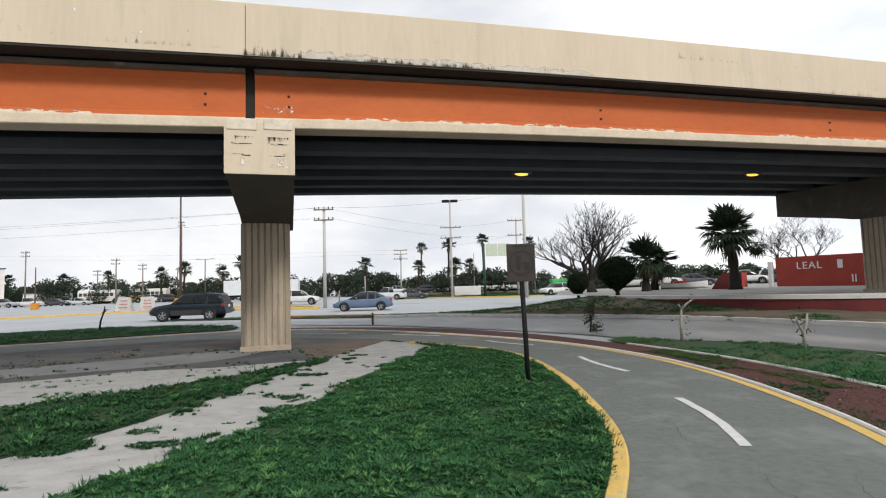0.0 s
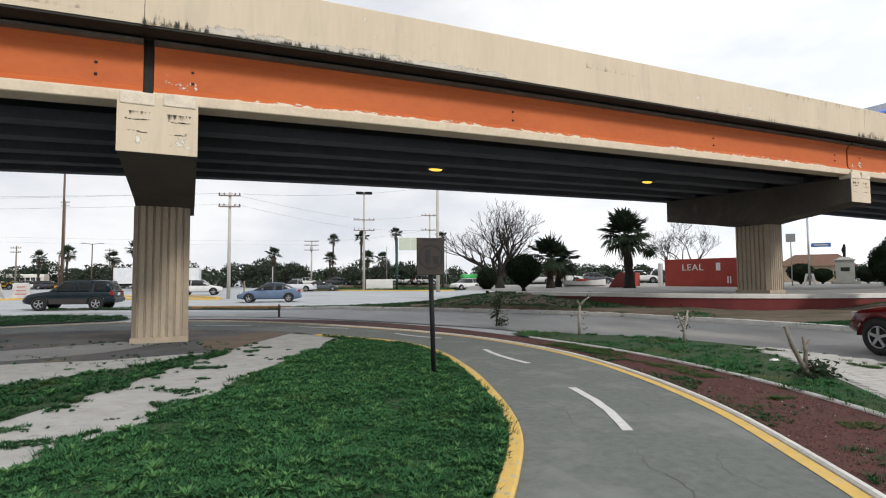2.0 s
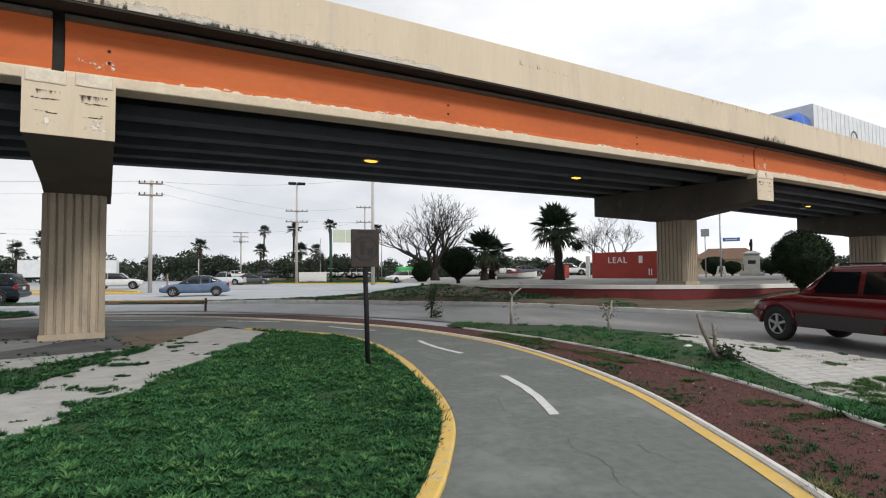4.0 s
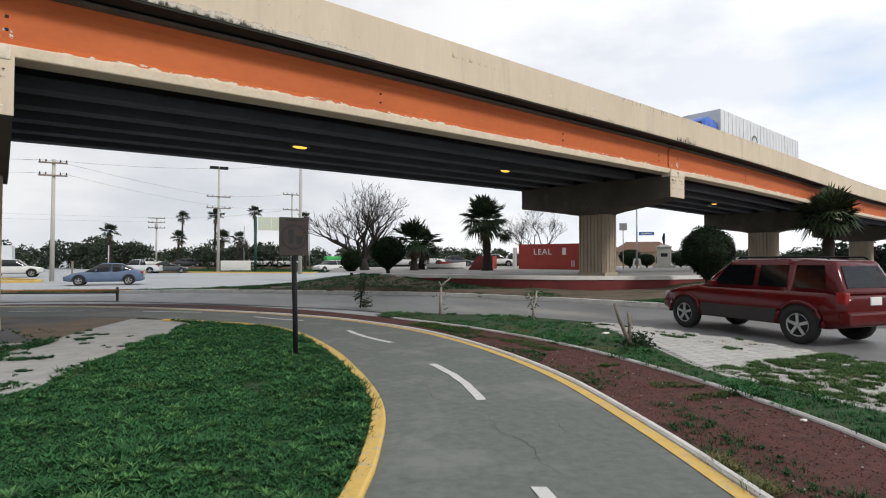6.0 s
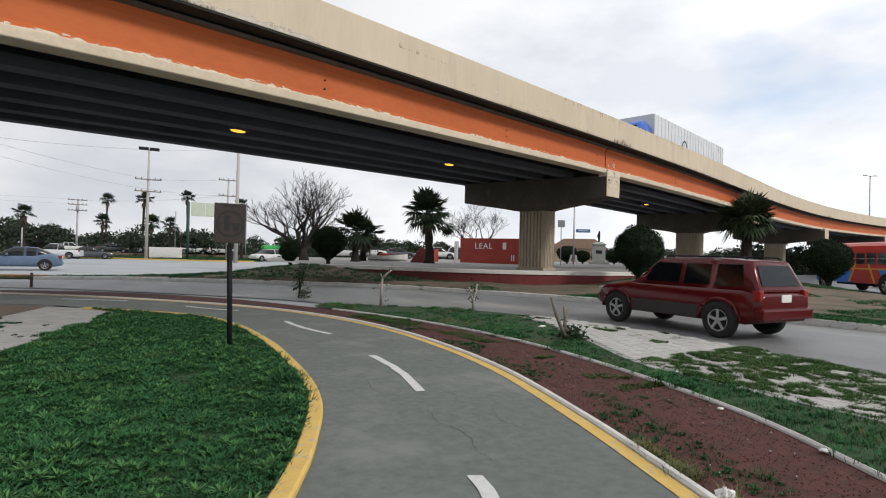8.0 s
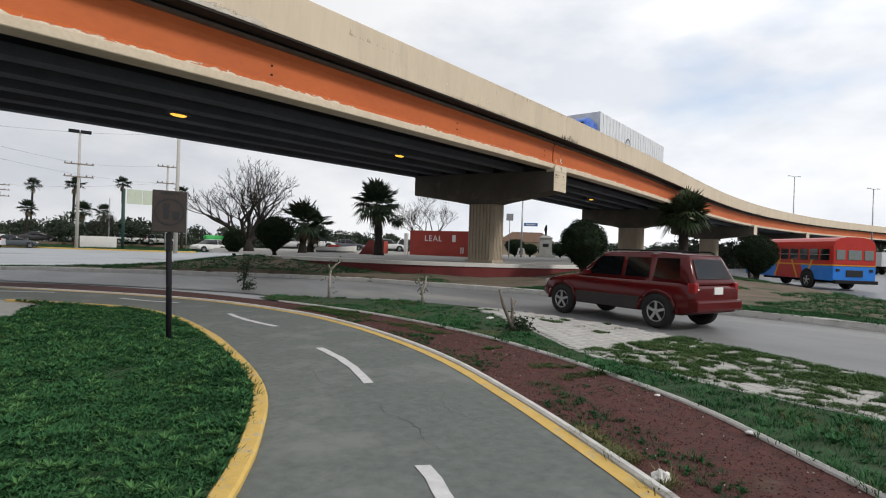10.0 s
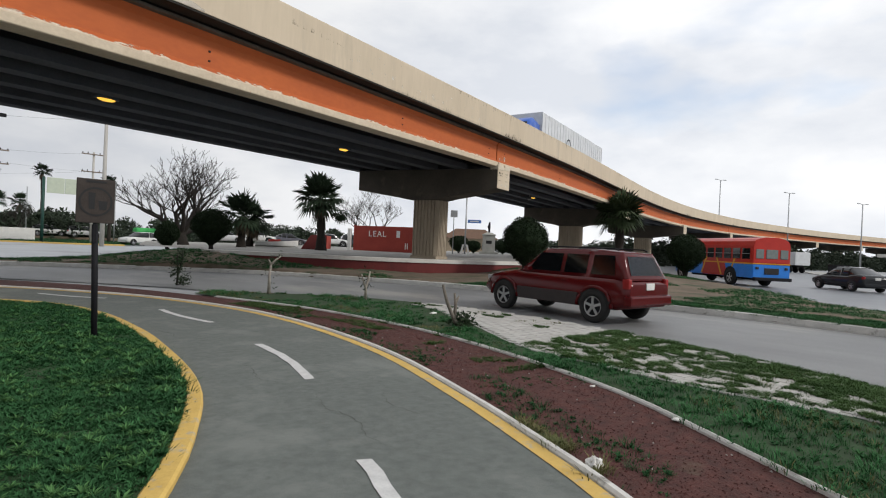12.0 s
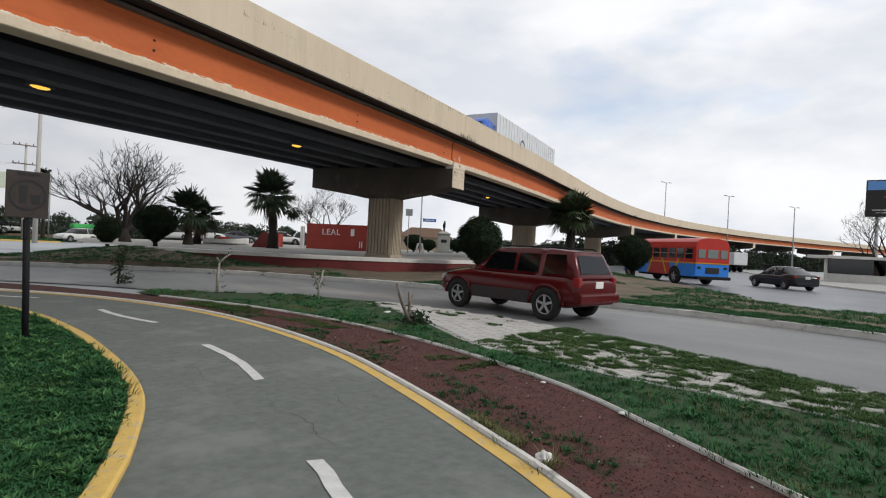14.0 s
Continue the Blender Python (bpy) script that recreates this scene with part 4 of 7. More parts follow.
for _ in range(10):
    v, f = [], []
    for _ in range(170):
        u = rng.normal(size=3)
        u /= np.linalg.norm(u)
        c = u * rng.uniform(0.55, 1.0) * (1, 1, 0.8)
        a, b = rng.normal(size=3), rng.normal(size=3)
        a, b = a / np.linalg.norm(a) * 0.16, b / np.linalg.norm(b) * 0.10
        k = len(v)
        v += [c - a, c + b, c + a, c - b]
        f += [(k, k + 1, k + 2, k + 3)]
    clumps.append((np.array(v), np.array(f)))
places = []
for _ in range(760):
    x = rng.uniform(-190, 40)
    y = 120 + rng.uniform(-8, 14) + 0.05 * abs(x)
    if x > -2:
        y -= 14
    h = 3.4 + 4.6 * abs(noise.noise((x * 0.07, 3.3, 0))) + 1.2 * noise.noise((x * 0.3, 9.1, 0))
    if x > 12:
        h *= 0.8
    places.append((x, y, rng.uniform(0.08, 0.85) * h, rng.uniform(1.2, 2.4), rng.uniform(0, 6.28), rng.integers(10)))
for _ in range(420):
    x = rng.uniform(40, 260)
    y = 150 + rng.uniform(-15, 25) - 0.55 * max(0, x - 120)
    places.append((x, y, rng.uniform(0.2, 4.5), rng.uniform(1.8, 3.2), rng.uniform(0, 6.28), rng.integers(10)))
for _ in range(260):
    x = rng.uniform(75, 200)
    y = 44 + rng.uniform(-4, 10) - 0.14 * (x - 75)
    places.append((x, y, rng.uniform(0.3, 3.6), rng.uniform(1.2, 2.4), rng.uniform(0, 6.28), rng.integers(10)))
scatter("far_woods", clumps, places, M_FARLEAF, "dark belt of distant trees beyond the car park", "trees")

# weeds and grass
PAVE_IN = [tuple(p[:2]) for p in spline([(8.9, 11.2), (8.7, 9.8), (7.55, 7.15), (7.0, 6.05), (6.75, 5.0), (6.7, 2.7), (6.95, 1.2), (6.95, 0.2), (6.9, -0.5)], 0.5)]
PAVED_AREA = PAVE_IN + [tuple(p[:2]) for p in ROAD_NEAR if -0.5 < p.y < 11.4 and p.x > 8]
tufts = [tuft(13, 0.12, 0.011, 0.08) for _ in range(6)] + [rosette(12, 0.11, 0.029) for _ in range(6)]
stars = [rosette(15, 0.13, 0.022) for _ in range(12)]


def sow(name, poly, count, label, height=1.0, z=0.05, keep=None, near=0.0, mat=None, share=0.5, kinds=None):
    xs, ys = [p[0] for p in poly], [p[1] for p in poly]
    rows = []
    while len(rows) < count:
        x, y = rng.uniform(min(xs), max(xs)), rng.uniform(min(ys), max(ys))
        if not inside(x, y, poly) or (keep and not keep(x, y)):
            continue
        if near and rng.uniform() > min(1.0, near / max(1.0, math.hypot(x, y))):
            continue
        size = height * rng.uniform(0.5, 1.3) * (0.85 + 0.4 * noise.noise((x * 0.8, y * 0.8, 1)) + 0.45 * noise.noise((x * 2.7, y * 2.7, 6)))
        rows.append((x, y, z(x, y) if callable(z) else z, size, rng.uniform(0, 6.28), rng.integers(6) if rng.uniform() > share else 6 + rng.integers(6)))
    scatter(name, kinds or tufts, rows, mat or M_GRASS, label, "grass")


sow("weeds", LAWN, 33000, "lush green weeds on the lawn inside the bend", 0.8, 0.045, keep=lambda x, y: y > 0.5, near=6.0, share=0.74)
sow("rosette_weeds", LAWN, 1500, "pale star-shaped weeds dotted over the lawn", 0.8, 0.075, keep=lambda x, y: y > -3, near=8.0, mat=M_ROSETTE, kinds=stars)
sow("weeds", [tuple(p[:2]) for p in VERGE], 14000, "green weeds and grass on the roadside verge", 0.75, 0.03, keep=lambda x, y: not inside(x, y, PAVED_AREA) and (y < 6.5 or noise.noise((x * 0.7, y * 0.7, 51)) + 0.6 * noise.noise((x * 2.6, y * 2.6, 5)) > -0.08), near=9.0, share=0.25)
sow("weeds", STRIP, 8500, "green weeds between the paved walks", 0.95, 0.035, near=9.0, share=0.6)
sow("rosette_weeds", STRIP, 260, "pale star-shaped weeds between the walks", 0.9, 0.07, near=8.0, mat=M_ROSETTE, kinds=stars)
sow("weeds", [tuple(p[:2]) for p in WALK_L + WALK_R[::-1]], 2300, "scattered weeds growing through the paving", 0.55, 0.028, keep=lambda x, y: 2 < y < 14 and 1.2 * noise.noise((x * 1.5, y * 2.4, 8)) + 0.5 * noise.noise((x * 7, y * 9, 8)) > 0.36 + 0.02 * max(0, y - 5.5), share=0.7)
sow("weeds", [tuple(p[:2]) for p in PATCH], 1100, "scattered weeds on the paved strip", 0.6, 0.024, keep=lambda x, y: noise.noise((x * 1.0, y * 2.2, 2)) + 0.5 * noise.noise((x * 4, y * 6, 2)) > 0.36)
for edge, side in ((WALK_R, 1), (WALK_L, -1)):
    band = [tuple(p[:2]) for p in edge if 1 < p.y < 15] + [tuple((p + Vector((0.22 * -side, 0, 0)))[:2]) for p in edge if 1 < p.y < 15][::-1]
    sow("weeds", band, 520, "ragged weeds along the edge of the walk", 0.8, 0.03, keep=lambda x, y: noise.noise((x * 1.6, y * 1.6, 40)) + 0.5 * noise.noise((x * 6, y * 6, 4)) > 0.08, share=0.7)
sow("weeds", ISLE, 260, "sparse weeds on the gravel by the pier", 0.7, 0.016, keep=lambda x, y: x > -14 and 10 < y < 16.5 and noise.noise((x * 0.7, y * 0.7, 61)) > 0.1)
sow("grass", LEFT_GRASS, 8000, "short grass on the far verge", 1.0, 0.02, share=0.1)
KERB_SIDE = [p for p in ROAD_FAR if p.y < 18][::4]


def kerb_green(x, y):
    """The band of thick grass that runs along the island's kerb."""
    d = min(math.hypot(x - p.x, y - p.y) for p in KERB_SIDE)
    return d < 1.9 + 0.9 * noise.noise((x * 0.35, y * 0.35, 9)) and noise.noise((x * 0.16, y * 0.16, 2.5)) > -0.22 and y < 15.5


BAND = [tuple(p[:2]) for p in ROAD_FAR if p.y < 17] + [tuple(p[:2]) for p in offset([q for q in ROAD_FAR if q.y < 17], 3.0)][::-1]
sow("grass", BAND, 9000, "thick low grass along the island kerb", 0.85, lambda x, y: slope_z(x, y) - 0.01, keep=lambda x, y: y > -2 and kerb_green(x, y), share=0.15)
sow("grass", SLOPE, 12000, "patchy grass on the dirt bank", 1.0, lambda x, y: slope_z(x, y) - 0.01, keep=lambda x, y: noise.noise((x * 0.22, y * 0.22, 4)) > 0.08 or (x < 9.5 and y > 25.5 and noise.noise((x * 0.5, y * 0.5, 7)) > -0.2), share=0.1)
sow("dry_grass", [tuple(p[:2]) for p in VERGE], 1700, "dry yellow grass at the gravel edge", 0.6, 0.03, keep=lambda x, y: noise.noise((x * 0.7, y * 0.7, 12)) > 0.2, mat=M_DRY, share=0.0)


# ---- signs, walls and street furniture ----
def litter_sign(x, y):
    own = thing("litter_sign", "sooty brown litter sign on a dark steel post", "sign", at=(x, y, 0))
    lean = Vector((-0.05, 0.0, 1.72))
    bm = bmesh.new()
    add_tube(bm, [(0, 0, -0.1), lean * 0.5, lean], 0.042, 10)
    part("post", bm, M_POST, own, "dark steel post leaning slightly")
    bm = bmesh.new()
    add_box(bm, (-0.06, -0.055, 2.06), (0.52, 0.03, 0.68), 0.012)
    for v in bm.verts:
        # rounded corners
        dx, dz = v.co.x + 0.06, v.co.z - 2.06
        if abs(dx) > 0.24 and abs(dz) > 0.32:
            v.co.x -= math.copysign(0.02, dx)
            v.co.z -= math.copysign(0.02, dz)
    panel = part("panel", bm, M_SIGN, own, "sooty brown sign panel")
    bm = bmesh.new()
    n = 36
    for r0, r1 in ((0.185, 0.212),):
        ring = [[bm.verts.new((-0.06 + r * math.cos(k * math.tau / n), -0.074, 2.05 + r * math.sin(k * math.tau / n))) for k in range(n)] for r in (r0, r1)]
        for k in range(n):
            bm.faces.new((ring[0][k], ring[0][(k + 1) % n], ring[1][(k + 1) % n], ring[1][k]))
    part("ring", bm, M_BLACK, panel, "black printed ring")
    bm = bmesh.new()
    for cx, cz, w0, w1, h in ((-0.11, 2.06, 0.07, 0.09, 0.24), (0.03, 2.0, 0.085, 0.12, 0.13)):
        bm.faces.new([bm.verts.new((cx + a, -0.074, cz + b)) for a, b in ((-w0 / 2, -h / 2), (w0 / 2, -h / 2), (w1 / 2, h / 2), (-w1 / 2, h / 2))])
    part("symbol", bm, M_BLACK, panel, "plain black printed shapes")
    bm = bmesh.new()
    add_box(bm, (-0.06, -0.073, 2.34), (0.26, 0.004, 0.03))
    part("text_bar", bm, M_BLACK, panel)
    bm = bmesh.new()
    add_box(bm, (-0.055, -0.02, 1.9), (0.05, 0.06, 0.9), 0.01)
    part("bracket", bm, M_POST, own)
    return own


litter_sign(1.37, 9.08)


def block(name, centre, size, mat, label, category, turn=0.0, bevel=0.02, kind="", group=""):
    bm = bmesh.new()
    add_box(bm, (0, 0, size[2] / 2), size, bevel)
    ob = single(name, bm, mat, label, category, kind, group)
    ob.matrix_basis = pose(*centre, 0, 0, turn)
    return ob


# red wall with raised letters
wall_a, wall_b = Vector((26.7, 42.9, TOP)), Vector((31.0, 35.3, TOP))
wall_way = (wall_b - wall_a).normalized()
wall_turn = math.degrees(math.atan2(wall_way.y, wall_way.x))
wall_len = (wall_b - wall_a).length
red_wall = thing("red_wall", "red painted wall with raised white letters", "wall", at=wall_a, turn=wall_turn)
bm = bmesh.new()
add_box(bm, (wall_len / 2, 0.15, 1.15), (wall_len, 0.3, 2.3), 0.02)
part("wall_body", bm, M_BRICKRED, red_wall)


def letters(text, x, z, size, parent, mat, y=-0.02):
    c = bpy.data.curves.new("lettering", "FONT")
    c.body, c.size, c.extrude = text, size, 0.015
    c.space_character = 1.15
    tmp = bpy.data.objects.new("lettering", c)
    me = bpy.data.meshes.new_from_object(tmp)
    bpy.data.objects.remove(tmp)
    me.materials.append(mat)
    ob = new("lettering", me)
    ob.parent = parent
    ob.matrix_basis = pose(x, y, z, 90, 0, 0)
    return tagged(ob, "white block letters")


letters("LEAL", 1.55, 1.34, 0.76, red_wall, M_WHITE)
for x, z, w, h in ((4.55, 1.62, 0.34, 0.62), (5.28, 0.55, 0.09, 0.55), (5.48, 0.55, 0.09, 0.55)):
    bm = bmesh.new()
    add_box(bm, (x, -0.012, z), (w, 0.03, h), 0.01)
    part("white_mark", bm, M_WHITE, red_wall, "plain white painted bar")
block("white_post", (26.5, 43.25, TOP), (0.3, 0.3, 2.0), M_WHITE, "white painted square post beside the red wall", "post", wall_turn)
block("red_cabinet", (25.0, 45.5, TOP), (1.2, 0.8, 1.2), M_BRICKRED, "small red cabinet with white frame", "cabinet", wall_turn)
bm = bmesh.new()
q = [bm.verts.new(v) for v in ((-1.0, 0, 0), (1.0, 0, 0), (1.0, 0, 1.25), (-0.25, 0, 1.15), (-1.0, 1.5, 0), (1.0, 1.5, 0), (1.0, 1.5, 1.25), (-0.25, 1.5, 1.15))]
for f in ((0, 1, 2, 3), (7, 6, 5, 4), (0, 4, 5, 1), (1, 5, 6, 2), (2, 6, 7, 3), (3, 7, 4, 0)):
    bm.faces.new([q[k] for k in f])
bmesh.ops.bevel(bm, geom=bm.edges[:], offset=0.03, segments=2, affect="EDGES")
single("maroon_ramp", bm, M_MAROON, "maroon sloped masonry block on the island", "masonry").matrix_basis = pose(20.6, 39.0, TOP, 0, 0, -27)

# small boat on the ground
boat = thing("boat", "white small boat with a red stripe standing on the ground", "boat", at=(18.9, 42.1, TOP), turn=-24)
boat.matrix_basis = boat.matrix_basis @ Matrix.Scale(0.74, 4)
bm = bmesh.new()
rows = []
for t in np.linspace(0, 1, 11):
    w, k = 0.85 * (1 - max(0, (t - 0.45) / 0.55) ** 2.2), 0.05 + 0.35 * max(0, t - 0.6) ** 2
    top = 0.62 + 0.28 * t * t
    rows.append([bm.verts.new((t * 4.6 - 2.3, y * w, z)) for y, z in ((-1, top), (-0.85, k + 0.2), (0, k), (0.85, k + 0.2), (1, top), (0.8, top - 0.03), (-0.8, top - 0.03))])
for r0, r1 in zip(rows, rows[1:]):
    for k in range(7):
        bm.faces.new((r0[k], r0[(k + 1) % 7], r1[(k + 1) % 7], r1[k]))
bm.faces.new(rows[0])
bmesh.ops.recalc_face_normals(bm, faces=bm.faces[:])
part("hull", bm, paint("white gelcoat", (0.8, 0.8, 0.78)), boat)
bm = bmesh.new()
add_box(bm, (-0.3, 0, 0.78), (1.3, 1.2, 0.3), 0.06)
part("deck_box", bm, paint("red boat paint", (0.45, 0.05, 0.04)), boat, "red deck box")

# monument
monument = thing("monument", "pale stone pedestal with a plaque", "monument", at=(50.2, 48.0, TOP), turn=-44)
bm = bmesh.new()
for z, w, h in ((0.15, 2.4, 0.3), (1.35, 1.55, 2.1), (2.45, 1.75, 0.14)):
    add_box(bm, (0, 0, z), (w, w, h), 0.04)
bmesh.ops.create_cone(bm, cap_ends=True, segments=4, radius1=1.1, radius2=0.5, depth=0.25, matrix=Matrix.Translation((0, 0, 2.64)) @ Matrix.Rotation(radians(45), 4, "Z"))
part("pedestal", bm, material("pale monument stone", (0.38, 0.38, 0.35), (0.28, 0.28, 0.26), 1.5, 20, 0.9), monument)
bm = bmesh.new()
add_box(bm, (0, -0.785, 1.5), (0.75, 0.03, 0.4), 0.01)
part("plaque", bm, M_BLACK, monument, "dark metal plaque")
bm = bmesh.new()
add_tube(bm, [(0, 0, 2.74), (0.02, 0, 3.1), (-0.05, 0, 3.5), (0.03, 0, 3.85), (0.05, 0, 4.1)], [0.14, 0.12, 0.2, 0.13, 0.1], 10)
single("statue", bm, M_POST, "dark bronze upright statue on the pedestal", "statue").matrix_basis = pose(50.2, 48.0, TOP)
for x, y, lean in ((32.3, 26.4, 0.30), (32.75, 25.9, -0.28), (33.25, 25.3, 0.02), (41.0, 43.4, 0.22), (41.6, 42.8, -0.2)):
    bm = bmesh.new()
    add_box(bm, (0, 0, 0.5), (0.2, 0.16, 1.1), 0.02)
    for v in bm.verts:
        v.co.x += lean * v.co.z
    single("white_slab", bm, M_WHITE, "slanting white concrete slab on the island", "sculpture", group="white slabs").matrix_basis = pose(x, y, TOP - 0.02, 0, 0, -50)


def pole(name, x, y, z, h, r0, r1, mat, label, arms=(), wide=2.2, head="", turn=0, plinth=None, group="utility poles"):
    own = thing(name, label, "pole", group, at=(x, y, z), turn=turn)
    bm = bmesh.new()
    add_tube(bm, [(0, 0, -0.1), (0, 0, h * 0.5), (0, 0, h)], [r0, (r0 + r1) / 2, r1], 10)
    part("mast", bm, mat, own)
    for a in arms:
        bm = bmesh.new()
        add_box(bm, (0, -r0, a), (wide, 0.11, 0.13), 0.01)
        arm = part("crossarm", bm, M_WOODPOLE, own, "timber crossarm")
        for k in (-0.46, -0.25, 0.25, 0.46):
            bm = bmesh.new()
            add_tube(bm, [(k * wide, -r0, a + 0.06), (k * wide, -r0, a + 0.14), (k * wide, -r0, a + 0.26)], [0.03, 0.06, 0.035], 8)
            part("insulator", bm, M_BLACK, arm)
    if head == "floods":
        for k in (-1, 1):
            bm = bmesh.new()
            add_box(bm, (k * 0.6, 0, h), (1.1, 0.5, 0.36), 0.06)
            part("floodlight", bm, M_POST, own, "dark floodlight head")
    if head == "arms":
        for k in (-1, 1):
            bm = bmesh.new()
            add_tube(bm, [(0, 0, h - 0.1), (k * 0.9, 0, h + 0.05)], 0.05, 6)
            add_box(bm, (k * 1.2, 0, h + 0.06), (0.7, 0.3, 0.13), 0.04)
            part("lamp_arm", bm, M_STEEL, own, "street lamp arm with head")
    if head == "box":
        bm = bmesh.new()
        add_tube(bm, [(0, -0.35, h - 2.2), (0, -0.35, h - 1.3)], 0.26, 10)
        part("transformer", bm, M_STEEL, own, "grey transformer can")
    if plinth:
        bm = bmesh.new()
        add_box(bm, (0, 0, 0.45), (plinth, plinth, 0.9), 0.05)
        part("plinth", bm, M_BOLLARD, own, "orange painted concrete plinth")
    return own


M_BROWNMAST = material("rust brown mast paint", (0.11, 0.07, 0.05), (0.07, 0.045, 0.035), 4, 30, 0.6)
pole("utility_pole", -11.2, 50.8, 0, 9.6, 0.17, 0.12, M_POLE, "pale concrete utility pole with two crossarms", (8.3, 9.3), 1.9)
pole("light_mast", 1.3, 77.2, 0, 14.0, 0.2, 0.12, M_POLE, "tall mast with twin floodlights and crossarms", (8.6, 10.1), 3.0, "floods")
pole("utility_pole", 10.4, 67.0, 0, 15.5, 0.24, 0.15, M_POLE, "tall thick concrete utility pole", (), 2)
pole("utility_pole", 11.2, 80.0, 0, 11.5, 0.16, 0.12, M_POLE, "concrete utility pole with crossarms", (9.0, 11.2), 2.6)
pole("utility_pole", -8.7, 112.0, 0, 9.6, 0.18, 0.13, M_POLE, "distant utility pole with three crossarms", (7.6, 8.6, 9.4), 2.8, "box")
pole("lamp_mast", -27.1, 55.3, 0, 15.0, 0.11, 0.08, M_BROWNMAST, "brown lamp mast on an orange plinth", plinth=0.75, group="car park lamp masts")
pole("lamp_mast", -39.0, 87.9, 0, 7.2, 0.10, 0.07, M_BROWNMAST, "brown lamp mast on an orange plinth", head="arms", plinth=0.8, group="car park lamp masts")
pole("lamp_mast", -45.5, 92.0, 0, 6.0, 0.10, 0.07, M_BROWNMAST, "brown lamp mast on an orange plinth", plinth=0.8, group="car park lamp masts")
pole("lamp_mast", -60.5, 79.6, 0, 6.2, 0.10, 0.07, M_BROWNMAST, "brown lamp mast on an orange plinth", plinth=0.8, group="car park lamp masts")
for x, y, h in ((-65.7, 134.8, 20.0), (-63.5, 113.4, 8.3), (-67.7, 111, 9.4), (-86, 110.4, 11.4), (-52, 125, 8.5), (-76, 118, 7.5)):
    pole("utility_pole", x, y, 0, h, 0.17, 0.1, M_WOODPOLE, "distant slender utility pole", (h - 1.2, h - 0.4), 1.8)
pole("lamp_mast", 5.4, 92.0, 0, 7.2, 0.09, 0.07, M_STEEL, "distant street lamp mast", (), group="street lamps")
pole("lamp_mast", 14.4, 84.0, 0, 8.5, 0.09, 0.07, M_STEEL, "distant street lamp mast", (), group="street lamps")
pole("lamp_mast", -9.6, 66.0, 0, 3.2, 0.06, 0.06, M_STEEL, "short plain steel post by the kerb", (), group="street lamps")
pole("kerb_post", -10.2, 52.6, 0, 1.55, 0.07, 0.07, M_WOODPOLE, "short brown timber post by the kerb", (), group="short posts")
pole("kerb_post", -3.35, 25.15, 0, 0.55, 0.05, 0.05, M_BROWNMAST, "short rusty post beside the gravel", (), group="short posts")
for x, y, h in ((120.9, 47.5, 18.6), (124.8, 35.5, 15.6), (127.4, 23.9, 13.2)):
    pole("street_lamp", x, y, 0, h, 0.16, 0.09, M_STEEL, "tall grey twin-arm street lamp beyond the flyover", (), head="arms", turn=-20, group="tall street lamps")
green = pole("sign_gantry", 6.0, 77.0, 0, 7.6, 0.17, 0.15, material("dark green post paint", (0.02, 0.07, 0.055), (0.014, 0.05, 0.04), 4, 30, 0.5), "dark green sign post with two pale panels", (), group="road signs")
for k in (0, 1):
    bm = bmesh.new()
    add_box(bm, (1.15 + k * 1.75, 0, 6.7), (1.7, 0.12, 1.8), 0.03)
    part("sign_panel", bm, material("faded pale sign panel", (0.50, 0.55, 0.44), (0.42, 0.47, 0.38), 3, 20, 0.6), green, "faded pale sign panel")
street = pole("street_sign", 41.4, 43.2, TOP, 6.6, 0.09, 0.08, M_STEEL, "steel pole with a blue street sign", (), turn=-44, group="road signs")
bm = bmesh.new()
add_box(bm, (0.95, 0, 3.65), (1.5, 0.05, 0.36), 0.02)
part("sign_panel", bm, paint("blue sign enamel", (0.10, 0.22, 0.55), 0.4), street, "blue street name panel")
bm = bmesh.new()
add_box(bm, (0.95, -0.03, 3.65), (1.0, 0.012, 0.1))
part("text_bar", bm, M_WHITE, street)
street = pole("street_sign", 37.0, 40.4, TOP, 4.4, 0.05, 0.05, M_STEEL, "thin steel post with a grey sign", (), turn=-42, group="road signs")
bm = bmesh.new()
add_box(bm, (0, -0.06, 4.1), (0.7, 0.03, 0.7), 0.02)
part("sign_panel", bm, M_STEEL, street, "plain grey sign panel")

# overhead wires
wire_mat = M_BLACK
for p, q, sag in (((-140, 66, 10.6), (-11.2, 50.7, 9.5), 1.6), ((-140, 67, 9.4), (-11.6, 50.7, 9.5), 1.4), ((-140, 68, 8.6), (-11.2, 50.7, 8.5), 1.3), ((-11.2, 50.7, 9.5), (1.3, 77, 10.2), 0.4), ((-10.6, 50.7, 8.5), (2.2, 77, 8.8), 0.5),
                  ((1.3, 77, 10.2), (11.2, 80, 11.3), 0.3), ((2.2, 77, 8.8), (11.9, 80, 9.1), 0.3), ((-130, 118, 12.5), (-8.7, 112, 9.5), 1.4), ((-8.7, 112, 9.5), (11.2, 80, 9.1), 0.8), ((-130, 119, 11.4), (-8.0, 112, 8.7), 1.4), ((10.4, 67, 13.5), (-11.2, 50.7, 9.5), 1.0)):
    p, q = Vector(p), Vector(q)
    bm = bmesh.new()
    add_tube(bm, [p.lerp(q, t) - Vector((0, 0, sag * 2.4 * t * (1 - t))) for t in np.linspace(0, 1, 15)], 0.010, 4)
    single("overhead_wire", bm, wire_mat, "thin black overhead wire between poles", "cable", group="overhead wires")

